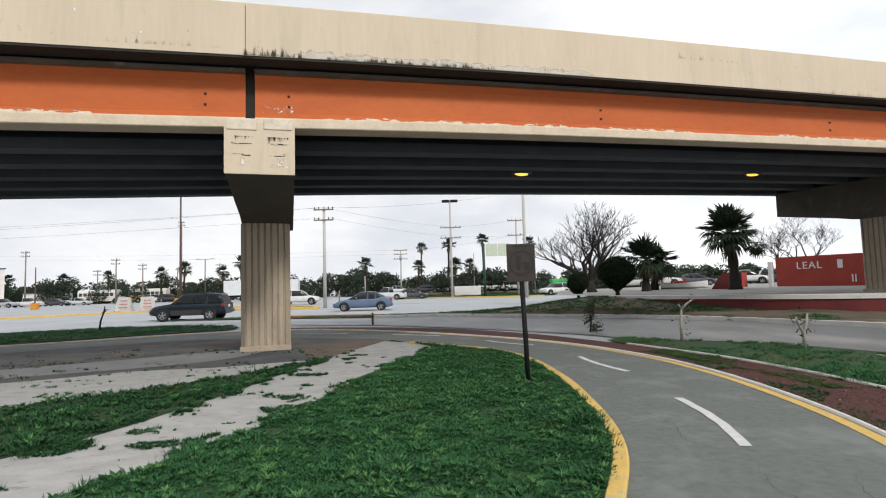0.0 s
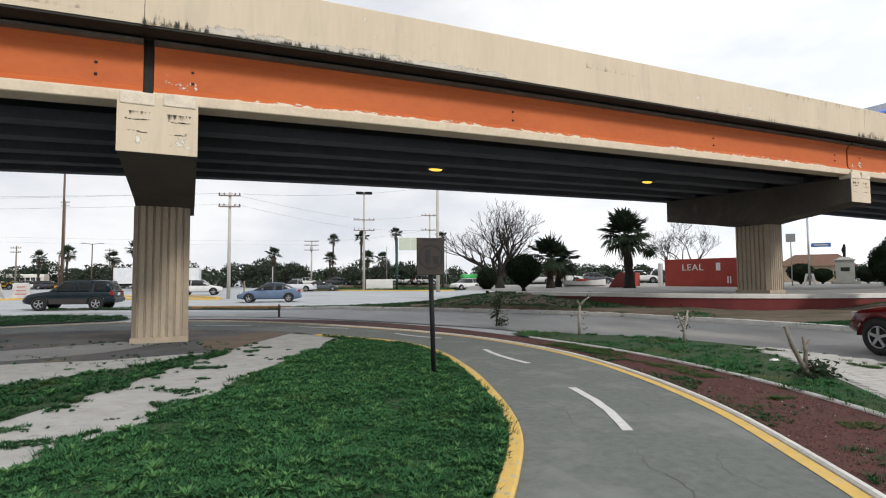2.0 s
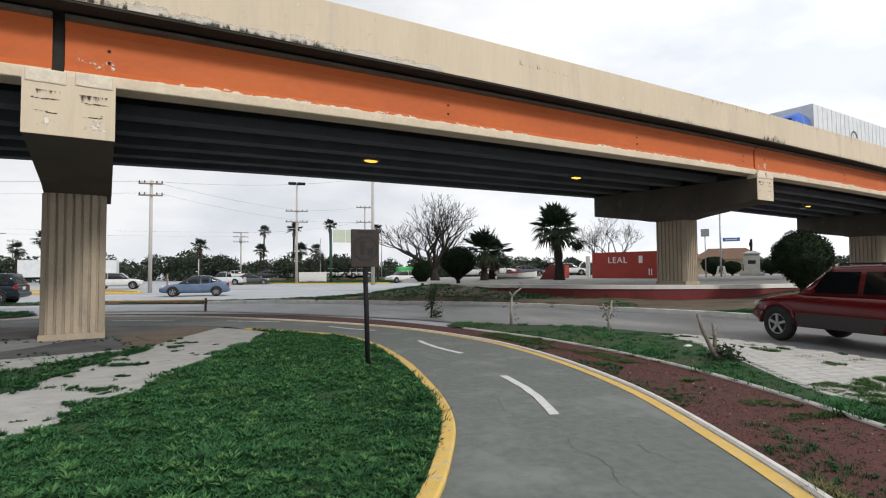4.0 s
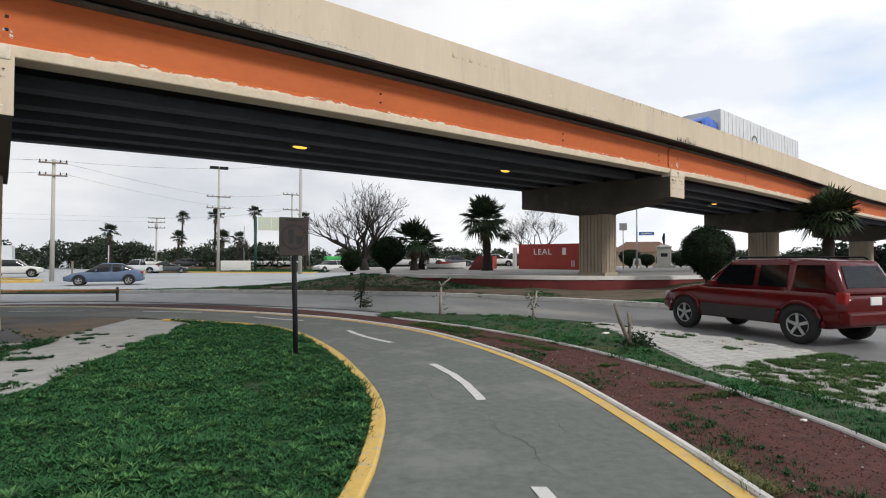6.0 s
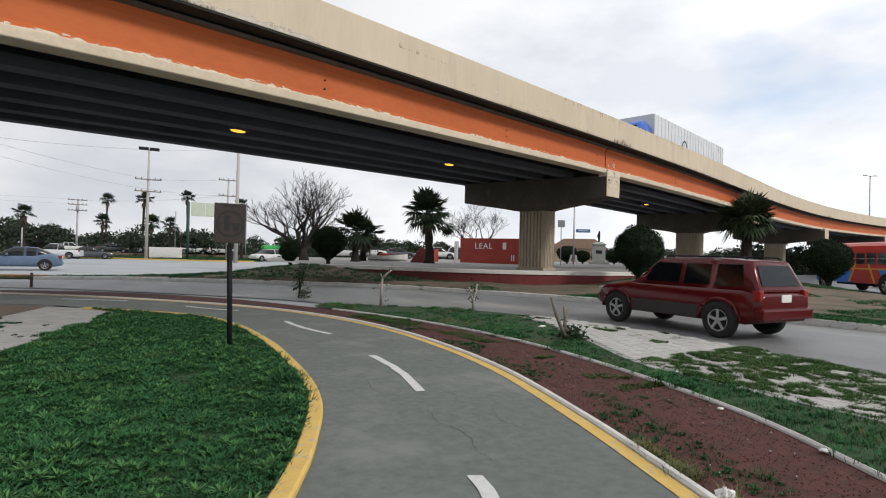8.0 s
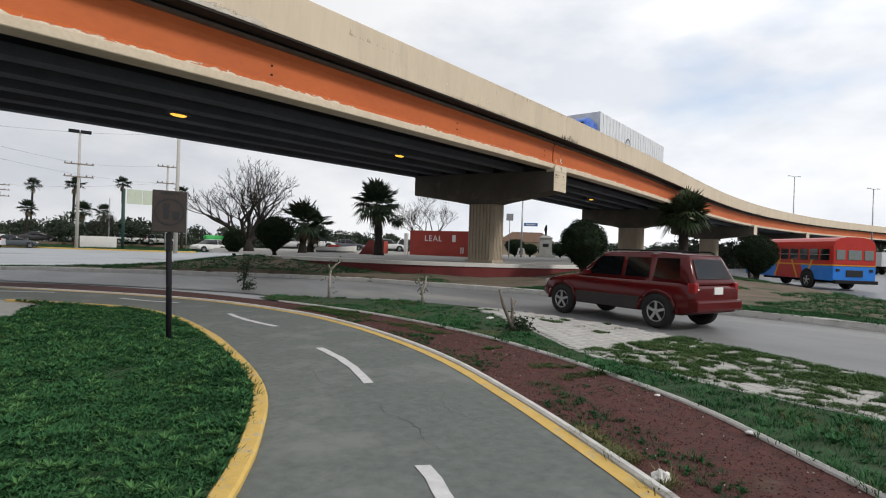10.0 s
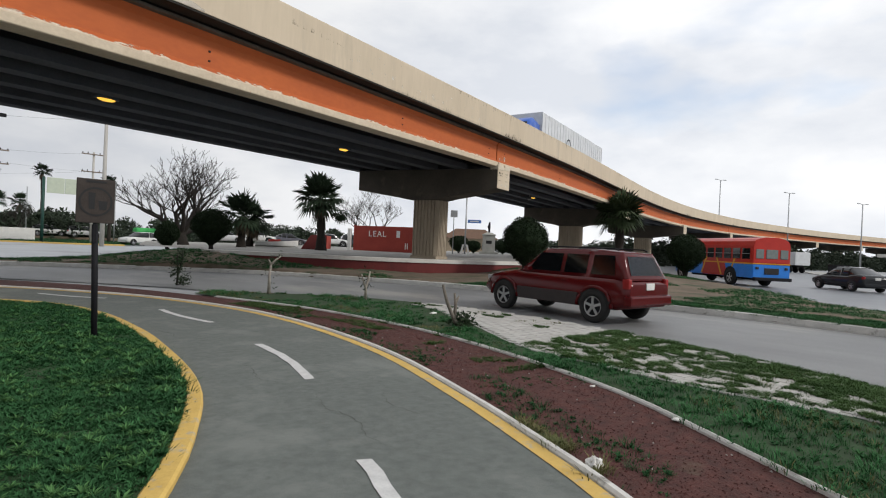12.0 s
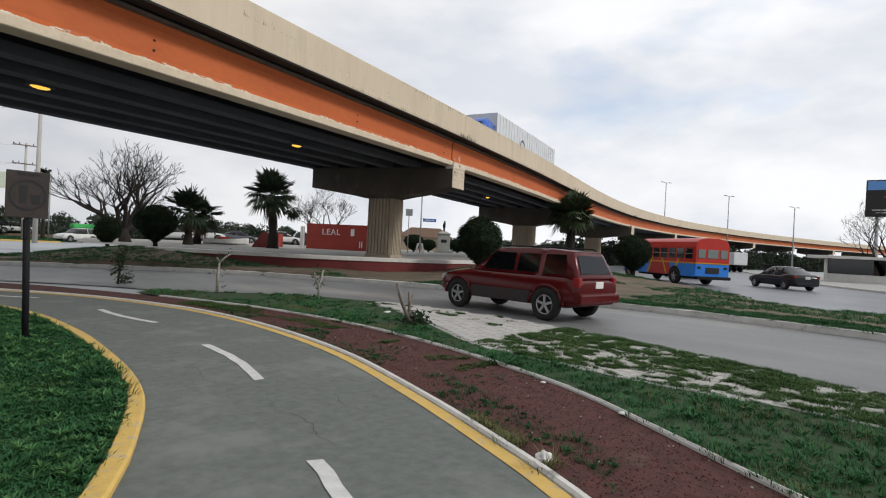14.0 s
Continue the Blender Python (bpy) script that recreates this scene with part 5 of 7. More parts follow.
# car park kerbs and boards
for name, pts, w, mat, label in (("kerb_6", [(-52, 36), (-44, 40.5), (-37.2, 45.5), (-32.5, 50.5), (-28, 54.8), (-26, 56.8)], 0.5, M_YELLOW, "yellow painted car park kerb"),
                                 ("kerb_7", [(-70, 52), (-60, 54), (-52, 53), (-46.5, 50)], 0.5, M_YELLOW, "yellow painted car park kerb"),
                                 ("kerb_8", [(-9.3, 33.4), (-7, 33.1), (-5, 32.6), (-3.6, 32.2)], 0.4, material("rusty orange kerb paint", (0.30, 0.15, 0.055), (0.2, 0.1, 0.04), 3, 20, 0.85), "rusty orange kerb of the narrow median"),
                                 ("kerb_9", [(-4.0, 30.85), (-1.5, 30.9), (0.6, 31.4), (2.6, 32.4), (5.2, 34.8), (7.0, 37.2)], 0.22, M_KERBW, "pale kerb at the head of the island"),
                                 ("kerb_10", [(-9.5, 80.5), (-4, 80.0), (0.0, 77.6), (4.0, 75.0), (9.0, 72.6), (13.5, 72.2)], 0.35, M_YELLOW, "yellow kerb round the planted corner"),
                                 ("kerb_11", [(-24, 60), (-17, 57.5), (-12.5, 52.0), (-11.4, 48.6), (-13.0, 48.4), (-20, 50.5), (-28, 55)], 0.3, M_YELLOW, "yellow kerb round the pole island")):
    bm = bmesh.new()
    add_kerb(bm, spline(pts, 0.8), w, -0.03, 0.14)
    single(name, bm, mat, label, "kerb", "structure")
GREEN_CORNER = [(-9.2, 81), (-4, 80.6), (0.3, 78.2), (4.2, 75.6), (9, 73.2), (13.3, 72.8), (17, 78), (18, 96), (-8, 108)]
bm = bmesh.new()
add_sheet(bm, GREEN_CORNER, 0.06)
single("verge_3", bm, M_SOIL, "grassy corner beyond the crossing", "verge", "structure")
sow("grass", GREEN_CORNER, 3500, "grass on the far corner", 2.2, 0.05, share=0.0)
MED_STRIP = [(-20, 33.9), (-14, 33.5), (-9, 32.5), (-4.2, 31.2), (-1.5, 31.2), (0.4, 31.7), (2.3, 32.7), (4.9, 35.1), (6.6, 37.4), (4.5, 37.4), (0.5, 34.4), (-5, 33.4), (-12, 35.2)]
bm = bmesh.new()
add_sheet(bm, MED_STRIP, 0.03)
single("verge_4", bm, M_DIRT, "worn grass on the narrow median", "verge", "structure")
sow("grass", MED_STRIP, 2200, "worn grass tufts on the narrow median", 1.0, 0.03, share=0.0)

for x, y, turn in ((-31.6, 53.2, 12), (-29.4, 53.4, 24)):
    own = thing("sandwich_board", "white folding notice board with pink print in the car park", "notice board", "notice boards", at=(x, y, 0), turn=turn)
    for sgn in (-1, 1):
        bm = bmesh.new()
        q = [bm.verts.new(v) for v in ((-0.75, sgn * 0.5, 0.15), (0.75, sgn * 0.5, 0.15), (0.55, sgn * 0.06, 1.5), (-0.55, sgn * 0.06, 1.5))]
        f = bm.faces.new(q)
        bmesh.ops.solidify(bm, geom=[f], thickness=0.04)
        part("board", bm, M_WHITE, own, "white painted board")
    for k in range(3):
        bm = bmesh.new()
        z = 0.5 + 0.32 * k
        yy = -0.5 + 0.44 * (z - 0.15) / 1.35 - 0.03
        add_box(bm, (0, yy, z), (0.8 - 0.1 * k, 0.02, 0.11))
        part("text_bar", bm, paint("faded pink print", (0.55, 0.25, 0.22), 0.7), own)
    for sx in (-1, 1):
        for sy in (-1, 1):
            bm = bmesh.new()
            add_box(bm, (sx * 0.7, sy * 0.5, 0.08), (0.08, 0.08, 0.16))
            part("foot", bm, M_POST, own)


# ---- vehicles ----
def add_loft(bm, rows, close=True, smooth=True):
    vr = [[bm.verts.new(p) for p in r] for r in rows]
    n = len(vr[0])
    for r0, r1 in zip(vr, vr[1:]):
        for k in range(n if close else n - 1):
            bm.faces.new((r0[k], r0[(k + 1) % n], r1[(k + 1) % n], r1[k])).smooth = smooth
    bm.faces.new(vr[0][::-1])
    bm.faces.new(vr[-1])
    bmesh.ops.recalc_face_normals(bm, faces=bm.faces[:])


def wheel(parent, x, y, r, w=0.21):
    bm = bmesh.new()
    prof = [(r * 0.62, -w / 2), (r * 0.93, -w / 2), (r, -w * 0.32), (r, w * 0.32), (r * 0.93, w / 2), (r * 0.62, w / 2)]
    n = 24
    ring = [[bm.verts.new((x + a * math.cos(k * math.tau / n), y + b, r + a * math.sin(k * math.tau / n))) for k in range(n)] for a, b in prof]
    for i in range(6):
        for k in range(n):
            bm.faces.new((ring[i][k], ring[i][(k + 1) % n], ring[(i + 1) % 6][(k + 1) % n], ring[(i + 1) % 6][k])).smooth = True
    bmesh.ops.recalc_face_normals(bm, faces=bm.faces[:])
    own = part("wheel", bm, M_RUBBER, parent)
    bm = bmesh.new()
    s = 1 if y > 0 else -1
    bmesh.ops.create_cone(bm, cap_ends=True, segments=20, radius1=r * 0.62, radius2=r * 0.62, depth=w * 0.72, matrix=Matrix.Translation((x, y, r)) @ Matrix.Rotation(radians(90), 4, "X"))
    part("hub", bm, M_POST, own)
    bm = bmesh.new()
    add_tube(bm, [(x + r * 0.59 * math.cos(k * math.tau / 20), y + s * w * 0.37, r + r * 0.59 * math.sin(k * math.tau / 20)) for k in range(21)], 0.018, 5, False)
    part("rim", bm, M_RIM, own, "pale alloy rim")
    for k in range(5):
        a = k * math.tau / 5
        bm = bmesh.new()
        bmesh.ops.create_cube(bm, size=1, matrix=Matrix.Translation((x, y + s * w * 0.39, r)) @ Matrix.Rotation(a, 4, "Y") @ Matrix.Translation((0, 0, r * 0.33)) @ Matrix.Diagonal((r * 0.15, 0.03, r * 0.60, 1)))
        part("spoke", bm, M_RIM, own)


def vehicle(name, at, turn, colour, label, shape="sedan", group="", category="car", detail=True):
    """A car built round its side outline; its nose points along +x."""
    own = thing(name, label, category, group, at=at, turn=turn)
    mat = paint(name + " paint", colour)
    L, W, H, belt, r = {"sedan": (4.55, 1.78, 1.47, 0.92, 0.32), "suv": (4.65, 1.84, 1.72, 1.08, 0.385), "pickup": (5.3, 1.9, 1.75, 1.08, 0.37), "van": (4.9, 1.9, 1.9, 1.1, 0.34)}[shape]
    top = {"sedan": ((0, 0.80), (0.03, 0.98), (0.10, 1.06), (0.2, 1.04), (0.3, belt + 0.02), (0.68, belt), (0.76, belt), (0.90, 0.80), (0.97, 0.66), (1, 0.55)),
           "suv": ((0, 0.95), (0.02, 1.08), (0.1, belt), (0.3, belt), (0.66, belt), (0.72, belt + 0.02), (0.9, 0.98), (0.97, 0.88), (1, 0.7)),
           "pickup": ((0, 1.0), (0.02, 1.02), (0.2, 1.02), (0.38, 1.02), (0.40, belt), (0.68, belt), (0.74, belt), (0.92, 1.0), (0.98, 0.88), (1, 0.7)),
           "van": ((0, 0.95), (0.02, belt), (0.3, belt), (0.7, belt), (0.80, belt), (0.93, 0.98), (0.98, 0.85), (1, 0.7))}[shape]
    rows = []
    for t in np.linspace(0, 1, 25):
        z1 = float(np.interp(t, [k for k, _ in top], [z for _, z in top]))
        taper = 1 - 0.16 * max(0, (t - 0.86) / 0.14) ** 2 - 0.10 * max(0, (0.10 - t) / 0.10) ** 2
        w, z0 = W / 2 * taper, (0.34 if shape == "suv" else 0.24) + 0.08 * max(0, (t - 0.9) / 0.1) + 0.08 * max(0, (0.08 - t) / 0.08)
        x = (t - 0.5) * L
        half = [(0.82 * w, z0), (0.97 * w, z0 + 0.1), (w, 0.55), (0.985 * w, max(0.6, z1 - 0.12)), (0.93 * w, z1 - 0.03), (0.8 * w, z1)]
        rows.append([(x, -y, z) for y, z in half] + [(x, y, z) for y, z in half[::-1]])
    bm = bmesh.new()
    add_loft(bm, rows)
    body = part("body", bm, mat, own)
    cab = {"sedan": ((0.10, belt + 0.08), (0.28, H - 0.04), (0.42, H), (0.54, H - 0.03), (0.74, belt)), "suv": ((0.015, belt), (0.07, H - 0.06), (0.25, H), (0.56, H - 0.03), (0.72, belt)),
           "pickup": ((0.385, belt), (0.41, H - 0.05), (0.5, H), (0.60, H - 0.03), (0.73, belt)), "van": ((0.01, belt), (0.03, H - 0.06), (0.3, H), (0.62, H - 0.04), (0.82, belt))}[shape]
    xs, zs = [c[0] for c in cab], [c[1] for c in cab]
    rows, roof = [], []
    for t in sorted(list(np.linspace(xs[0], xs[-1], 19)) + xs[1:-1]):
        z1 = float(np.interp(t, xs, zs))
        f = (z1 - belt) / (H - belt)
        w0, w1, x = W / 2 * 0.93, W / 2 * (0.93 - 0.19 * f), (t - 0.5) * L
        half = [(w0, belt - 0.04), (w1, max(belt - 0.02, z1 - 0.05)), (w1 * 0.86, z1)]
        rows.append([(x, -y, z) for y, z in half] + [(x, y, z) for y, z in half[::-1]])
        if z1 > H - 0.10:
            roof.append([(x, -w1 - 0.008, z1 - 0.07), (x, -w1 * 0.86, z1 + 0.012), (x, w1 * 0.86, z1 + 0.012), (x, w1 + 0.008, z1 - 0.07)])
    bm = bmesh.new()
    add_loft(bm, rows)
    wagon = shape == "suv" and detail
    if wagon:
        part("cabin", bm, mat, own)

        def pane(corners, push):
            sheet = bmesh.new()
            f = sheet.faces.new([sheet.verts.new(Vector(c) + Vector(push)) for c in corners])
            bmesh.ops.solidify(sheet, geom=[f], thickness=0.008)
            bmesh.ops.recalc_face_normals(sheet, faces=sheet.faces[:])
            part("window_glass", sheet, M_CARGLASS, own, "dark tinted glass")

        def flank(t, z, s):
            z1 = float(np.interp(t, xs, zs))
            w0, w1 = W / 2 * 0.93, W / 2 * (0.93 - 0.19 * (z1 - belt) / (H - belt))
            return ((t - 0.5) * L, s * (w0 + (w1 - w0) * (z - belt + 0.04) / max(0.05, z1 - 0.01 - belt)), z)

        for s in (-1, 1):
            for lo, hi in (((0.085, 0.225), (0.105, 0.225)), ((0.255, 0.395), (0.255, 0.395)), ((0.42, 0.645), (0.42, 0.572))):
                pane([flank(lo[0], belt + 0.05, s), flank(lo[1], belt + 0.05, s), flank(hi[1], H - 0.13, s), flank(hi[0], H - 0.13, s)], (0, s * 0.012, 0))
        back = lambda z: (0.015 + (z - belt) / (H - 0.06 - belt) * 0.055 - 0.5) * L
        pane([(back(1.15), -0.68, 1.15), (back(1.15), 0.68, 1.15), (back(1.58), 0.56, 1.58), (back(1.58), -0.56, 1.58)], (-0.016, 0, 0.004))
        fore = lambda z: (0.72 - (z - belt) / (H - 0.03 - belt) * 0.16 - 0.5) * L
        pane([(fore(1.14), -0.70, 1.14), (fore(1.14), 0.70, 1.14), (fore(1.63), 0.56, 1.63), (fore(1.63), -0.56, 1.63)], (0.010, 0, 0.012))
    else:
        part("window_glass", bm, M_CARGLASS, own, "dark tinted glass")
    bm = bmesh.new()
    add_loft(bm, roof)
    part("roof", bm, mat, own)
    for s in (-1, 1):
        pillars = [(xs[1] + 0.0, 0.055), ((xs[1] + xs[3]) / 2, 0.05)] if shape != "pickup" else [(xs[1] + 0.015, 0.05)]
        if wagon:
            pillars = []
        for t, wd in pillars:
            bm = bmesh.new()
            x, z1 = (t - 0.5) * L, float(np.interp(t, xs, zs))
            w1 = W / 2 * 0.74
            q = [bm.verts.new(v) for v in ((x - wd, s * (W / 2 * 0.93 + 0.008), belt - 0.05), (x + wd, s * (W / 2 * 0.93 + 0.008), belt - 0.05), (x + wd, s * (w1 + 0.012), z1 - 0.05), (x - wd, s * (w1 + 0.012), z1 - 0.05))]
            f = bm.faces.new(q)
            bmesh.ops.solidify(bm, geom=[f], thickness=0.02)
            part("pillar", bm, mat, own)
        for t in ((0.19, 0.81) if shape != "pickup" else (0.2, 0.82)):
            x = (t - 0.5) * L
            bm = bmesh.new()
            for k in range(26):
                a0, a1 = (math.pi * (k + d) / 26 for d in (0, 1))
                quad = [(x + q * math.cos(a), s * (W / 2 + 0.012), r + 0.02 + q * math.sin(a)) for q, a in ((0.55 * r, a0), (r + 0.07, a0), (r + 0.07, a1), (0.55 * r, a1))]
                bm.faces.new([bm.verts.new(v) for v in quad])
            part("wheel_arch", bm, M_RUBBER, body, "dark wheel arch")
            if wagon:
                bm = bmesh.new()
                add_tube(bm, [(x + (r + 0.09) * math.cos(math.pi * k / 16), s * (W / 2 + 0.004), r + (r + 0.075) * math.sin(math.pi * k / 16)) for k in range(17)], 0.045, 8)
                part("wheel_flare", bm, mat, body)
            wheel(own, x, s * (W / 2 - 0.055), r)
        bm = bmesh.new()
        add_box(bm, (-L / 2 + 0.10, s * W * 0.435, 0.86 if shape == "sedan" else 0.96), (0.18, 0.15, 0.17 if shape == "sedan" else 0.24), 0.04)
        part("tail_light", bm, paint("tail light", (0.28, 0.02, 0.02), 0.15), own, "red and clear tail light")
        bm = bmesh.new()
        add_box(bm, (L / 2 - 0.2, s * W * 0.36, 0.66 if shape == "sedan" else 0.82), (0.22, 0.3, 0.14), 0.04)
        part("headlight", bm, M_RIM, own)
        if detail:
            bm = bmesh.new()
            add_box(bm, ((xs[3] + 0.06 - 0.5) * L, s * (W / 2 + 0.06), belt + 0.08), (0.14, 0.18, 0.12), 0.03)
            part("mirror", bm, mat, own)
            for t in (0.38, 0.57):
                bm = bmesh.new()
                add_box(bm, ((t - 0.5) * L, s * (W / 2 * 0.985 + 0.008), 0.82 if shape == "sedan" else 0.95), (0.2, 0.025, 0.035), 0.008)
                part("door_handle", bm, mat, own)
    if shape == "suv" and detail:
        clad = material("dull grey cladding", (0.035, 0.028, 0.028), (0.024, 0.020, 0.020), 5, 30, 0.6, bump=0)
        for s in (-1, 1):
            bm = bmesh.new()
            add_box(bm, (0, s * (W / 2 + 0.006), 0.52), (L * 0.42, 0.03, 0.3), 0.012)
            part("cladding", bm, clad, body, "dull grey door cladding")
            bm = bmesh.new()
            add_tube(bm, [(-L * 0.4, s * W * 0.33, H - 0.01), (-L * 0.38, s * W * 0.33, H + 0.035), (L * 0.02, s * W * 0.33, H + 0.035), (L * 0.04, s * W * 0.33, H)], 0.018, 6)
            part("roof_rail", bm, M_POST, own)
    bm = bmesh.new()
    add_box(bm, (-L / 2 + 0.02, 0, 0.58 if shape == "suv" else 0.42), (0.2 if shape == "suv" else 0.12, W * (0.97 if shape == "suv" else 0.86), 0.24 if shape == "suv" else 0.2), 0.05)
    part("bumper", bm, mat, own)
    bm = bmesh.new()
    add_box(bm, (-L / 2 - 0.005, 0, 0.82 if shape == "sedan" else 0.9), (0.03, 0.34, 0.16), 0.01)
    part("plate", bm, M_WHITE, own, "plain white plate")
    return own


def facing(dx, dy):
    return math.degrees(math.atan2(dy, dx))


vehicle("red_suv", (11.9, 8.27, 0.0), facing(0.1, 2.83), (0.088, 0.005, 0.006), "dark red sport utility car on the road beside the island", "suv")
vehicle("blue_sedan", (-6.3, 42.2, -0.03), facing(-1, -0.05), (0.12, 0.17, 0.26), "slate blue sedan driving past the crossing")
vehicle("dark_wagon", (-16.2, 34.6, -0.03), facing(-1, -0.06), (0.010, 0.018, 0.024), "dark blue-black estate car crossing the car park", "suv")
vehicle("white_wagon", (-17.0, 63.6, -0.03), facing(1, 0.1), (0.62, 0.62, 0.60), "white estate car near the pier", "suv", "distant cars", detail=False)
vehicle("white_wagon", (16.0, 77.0, -0.03), facing(-1, -0.5), (0.62, 0.62, 0.60), "white estate car waiting beyond the island", "suv", "distant cars", detail=False)
vehicle("white_pickup", (-8.0, 77.5, -0.03), facing(-1, 0.2), (0.60, 0.62, 0.64), "pale pickup parked before the trees", "pickup", "distant cars", detail=False)
vehicle("dark_car", (-4.6, 78.5, -0.03), facing(1, 0.1), (0.07, 0.08, 0.09), "dark car parked beside the pickup", "sedan", "distant cars", detail=False)
for x, y, col, shp in ((-8.4, 100.5, (0.6, 0.6, 0.58), "sedan"), (-3.0, 101.2, (0.05, 0.055, 0.06), "sedan"), (3.0, 101.0, (0.45, 0.47, 0.5), "pickup"), (8.6, 99.8, (0.65, 0.65, 0.64), "suv"), (13.0, 99.0, (0.6, 0.6, 0.6), "suv")):
    vehicle("parked_car", (x, y, 0.52), facing(1, 0.05), col, ("pale" if col[0] > 0.3 else "dark") + " car parked on the far rise", shp, "distant cars", detail=False)
block("rise", (2.5, 102.5, -0.03), (32, 8, 0.55), M_DIRT, "low earth rise with parked cars", "ground", 0, 0.2, "structure")
for x, y, col, shp in ((-82.3, 100.6, (0.35, 0.36, 0.38), "suv"), (-79.6, 102.8, (0.6, 0.6, 0.6), "pickup"), (-73.0, 107.6, (0.5, 0.52, 0.54), "sedan"), (-76, 105.5, (0.06, 0.06, 0.07), "sedan"), (-59, 116, (0.05, 0.05, 0.06), "suv"), (-62, 116, (0.62, 0.62, 0.6), "suv"),
                       (26.4, 64.8, (0.62, 0.62, 0.6), "suv"), (37.5, 66.0, (0.62, 0.62, 0.62), "suv"), (41.0, 65.0, (0.05, 0.06, 0.07), "suv"), (31.5, 66.5, (0.1, 0.1, 0.12), "sedan"), (22.0, 63.0, (0.55, 0.55, 0.56), "sedan"), (92, 38, (0.6, 0.6, 0.6), "suv")):
    vehicle("parked_car", (x, y, TOP if 20 < x < 45 else -0.03), facing(1, 0.1 - 0.5 * (x > 0)), col, ("pale" if col[0] > 0.3 else "dark") + " car parked beyond the car park", shp, "distant cars", detail=False)
vehicle("silver_suv", (48.0, 17.0, 0.0), facing(0.78, 0.62), (0.42, 0.41, 0.40), "silver sport utility car on the far road", "suv")
vehicle("black_sedan", (41.5, 8.2, 0.0), facing(0.66, 0.75), (0.02, 0.022, 0.025), "black sedan behind the bus", "sedan")
block("green_tank", (23.2, 106.0, 1.0), (4.2, 2.0, 1.5), paint("bright green cover", (0.05, 0.42, 0.10), 0.6), "bright green covered load beyond the crossing", "container", 8, 0.5)
vehicle("flat_truck", (23.2, 106.0, -0.03), facing(1, 0.1), (0.06, 0.06, 0.065), "dark truck below the green load", "pickup", "distant cars", detail=False)
block("white_hoarding", (3.9, 86.0, 0.05), (4.2, 0.15, 1.55), M_WHITE, "low white hoarding on the far corner", "hoarding", 0, 0.02)


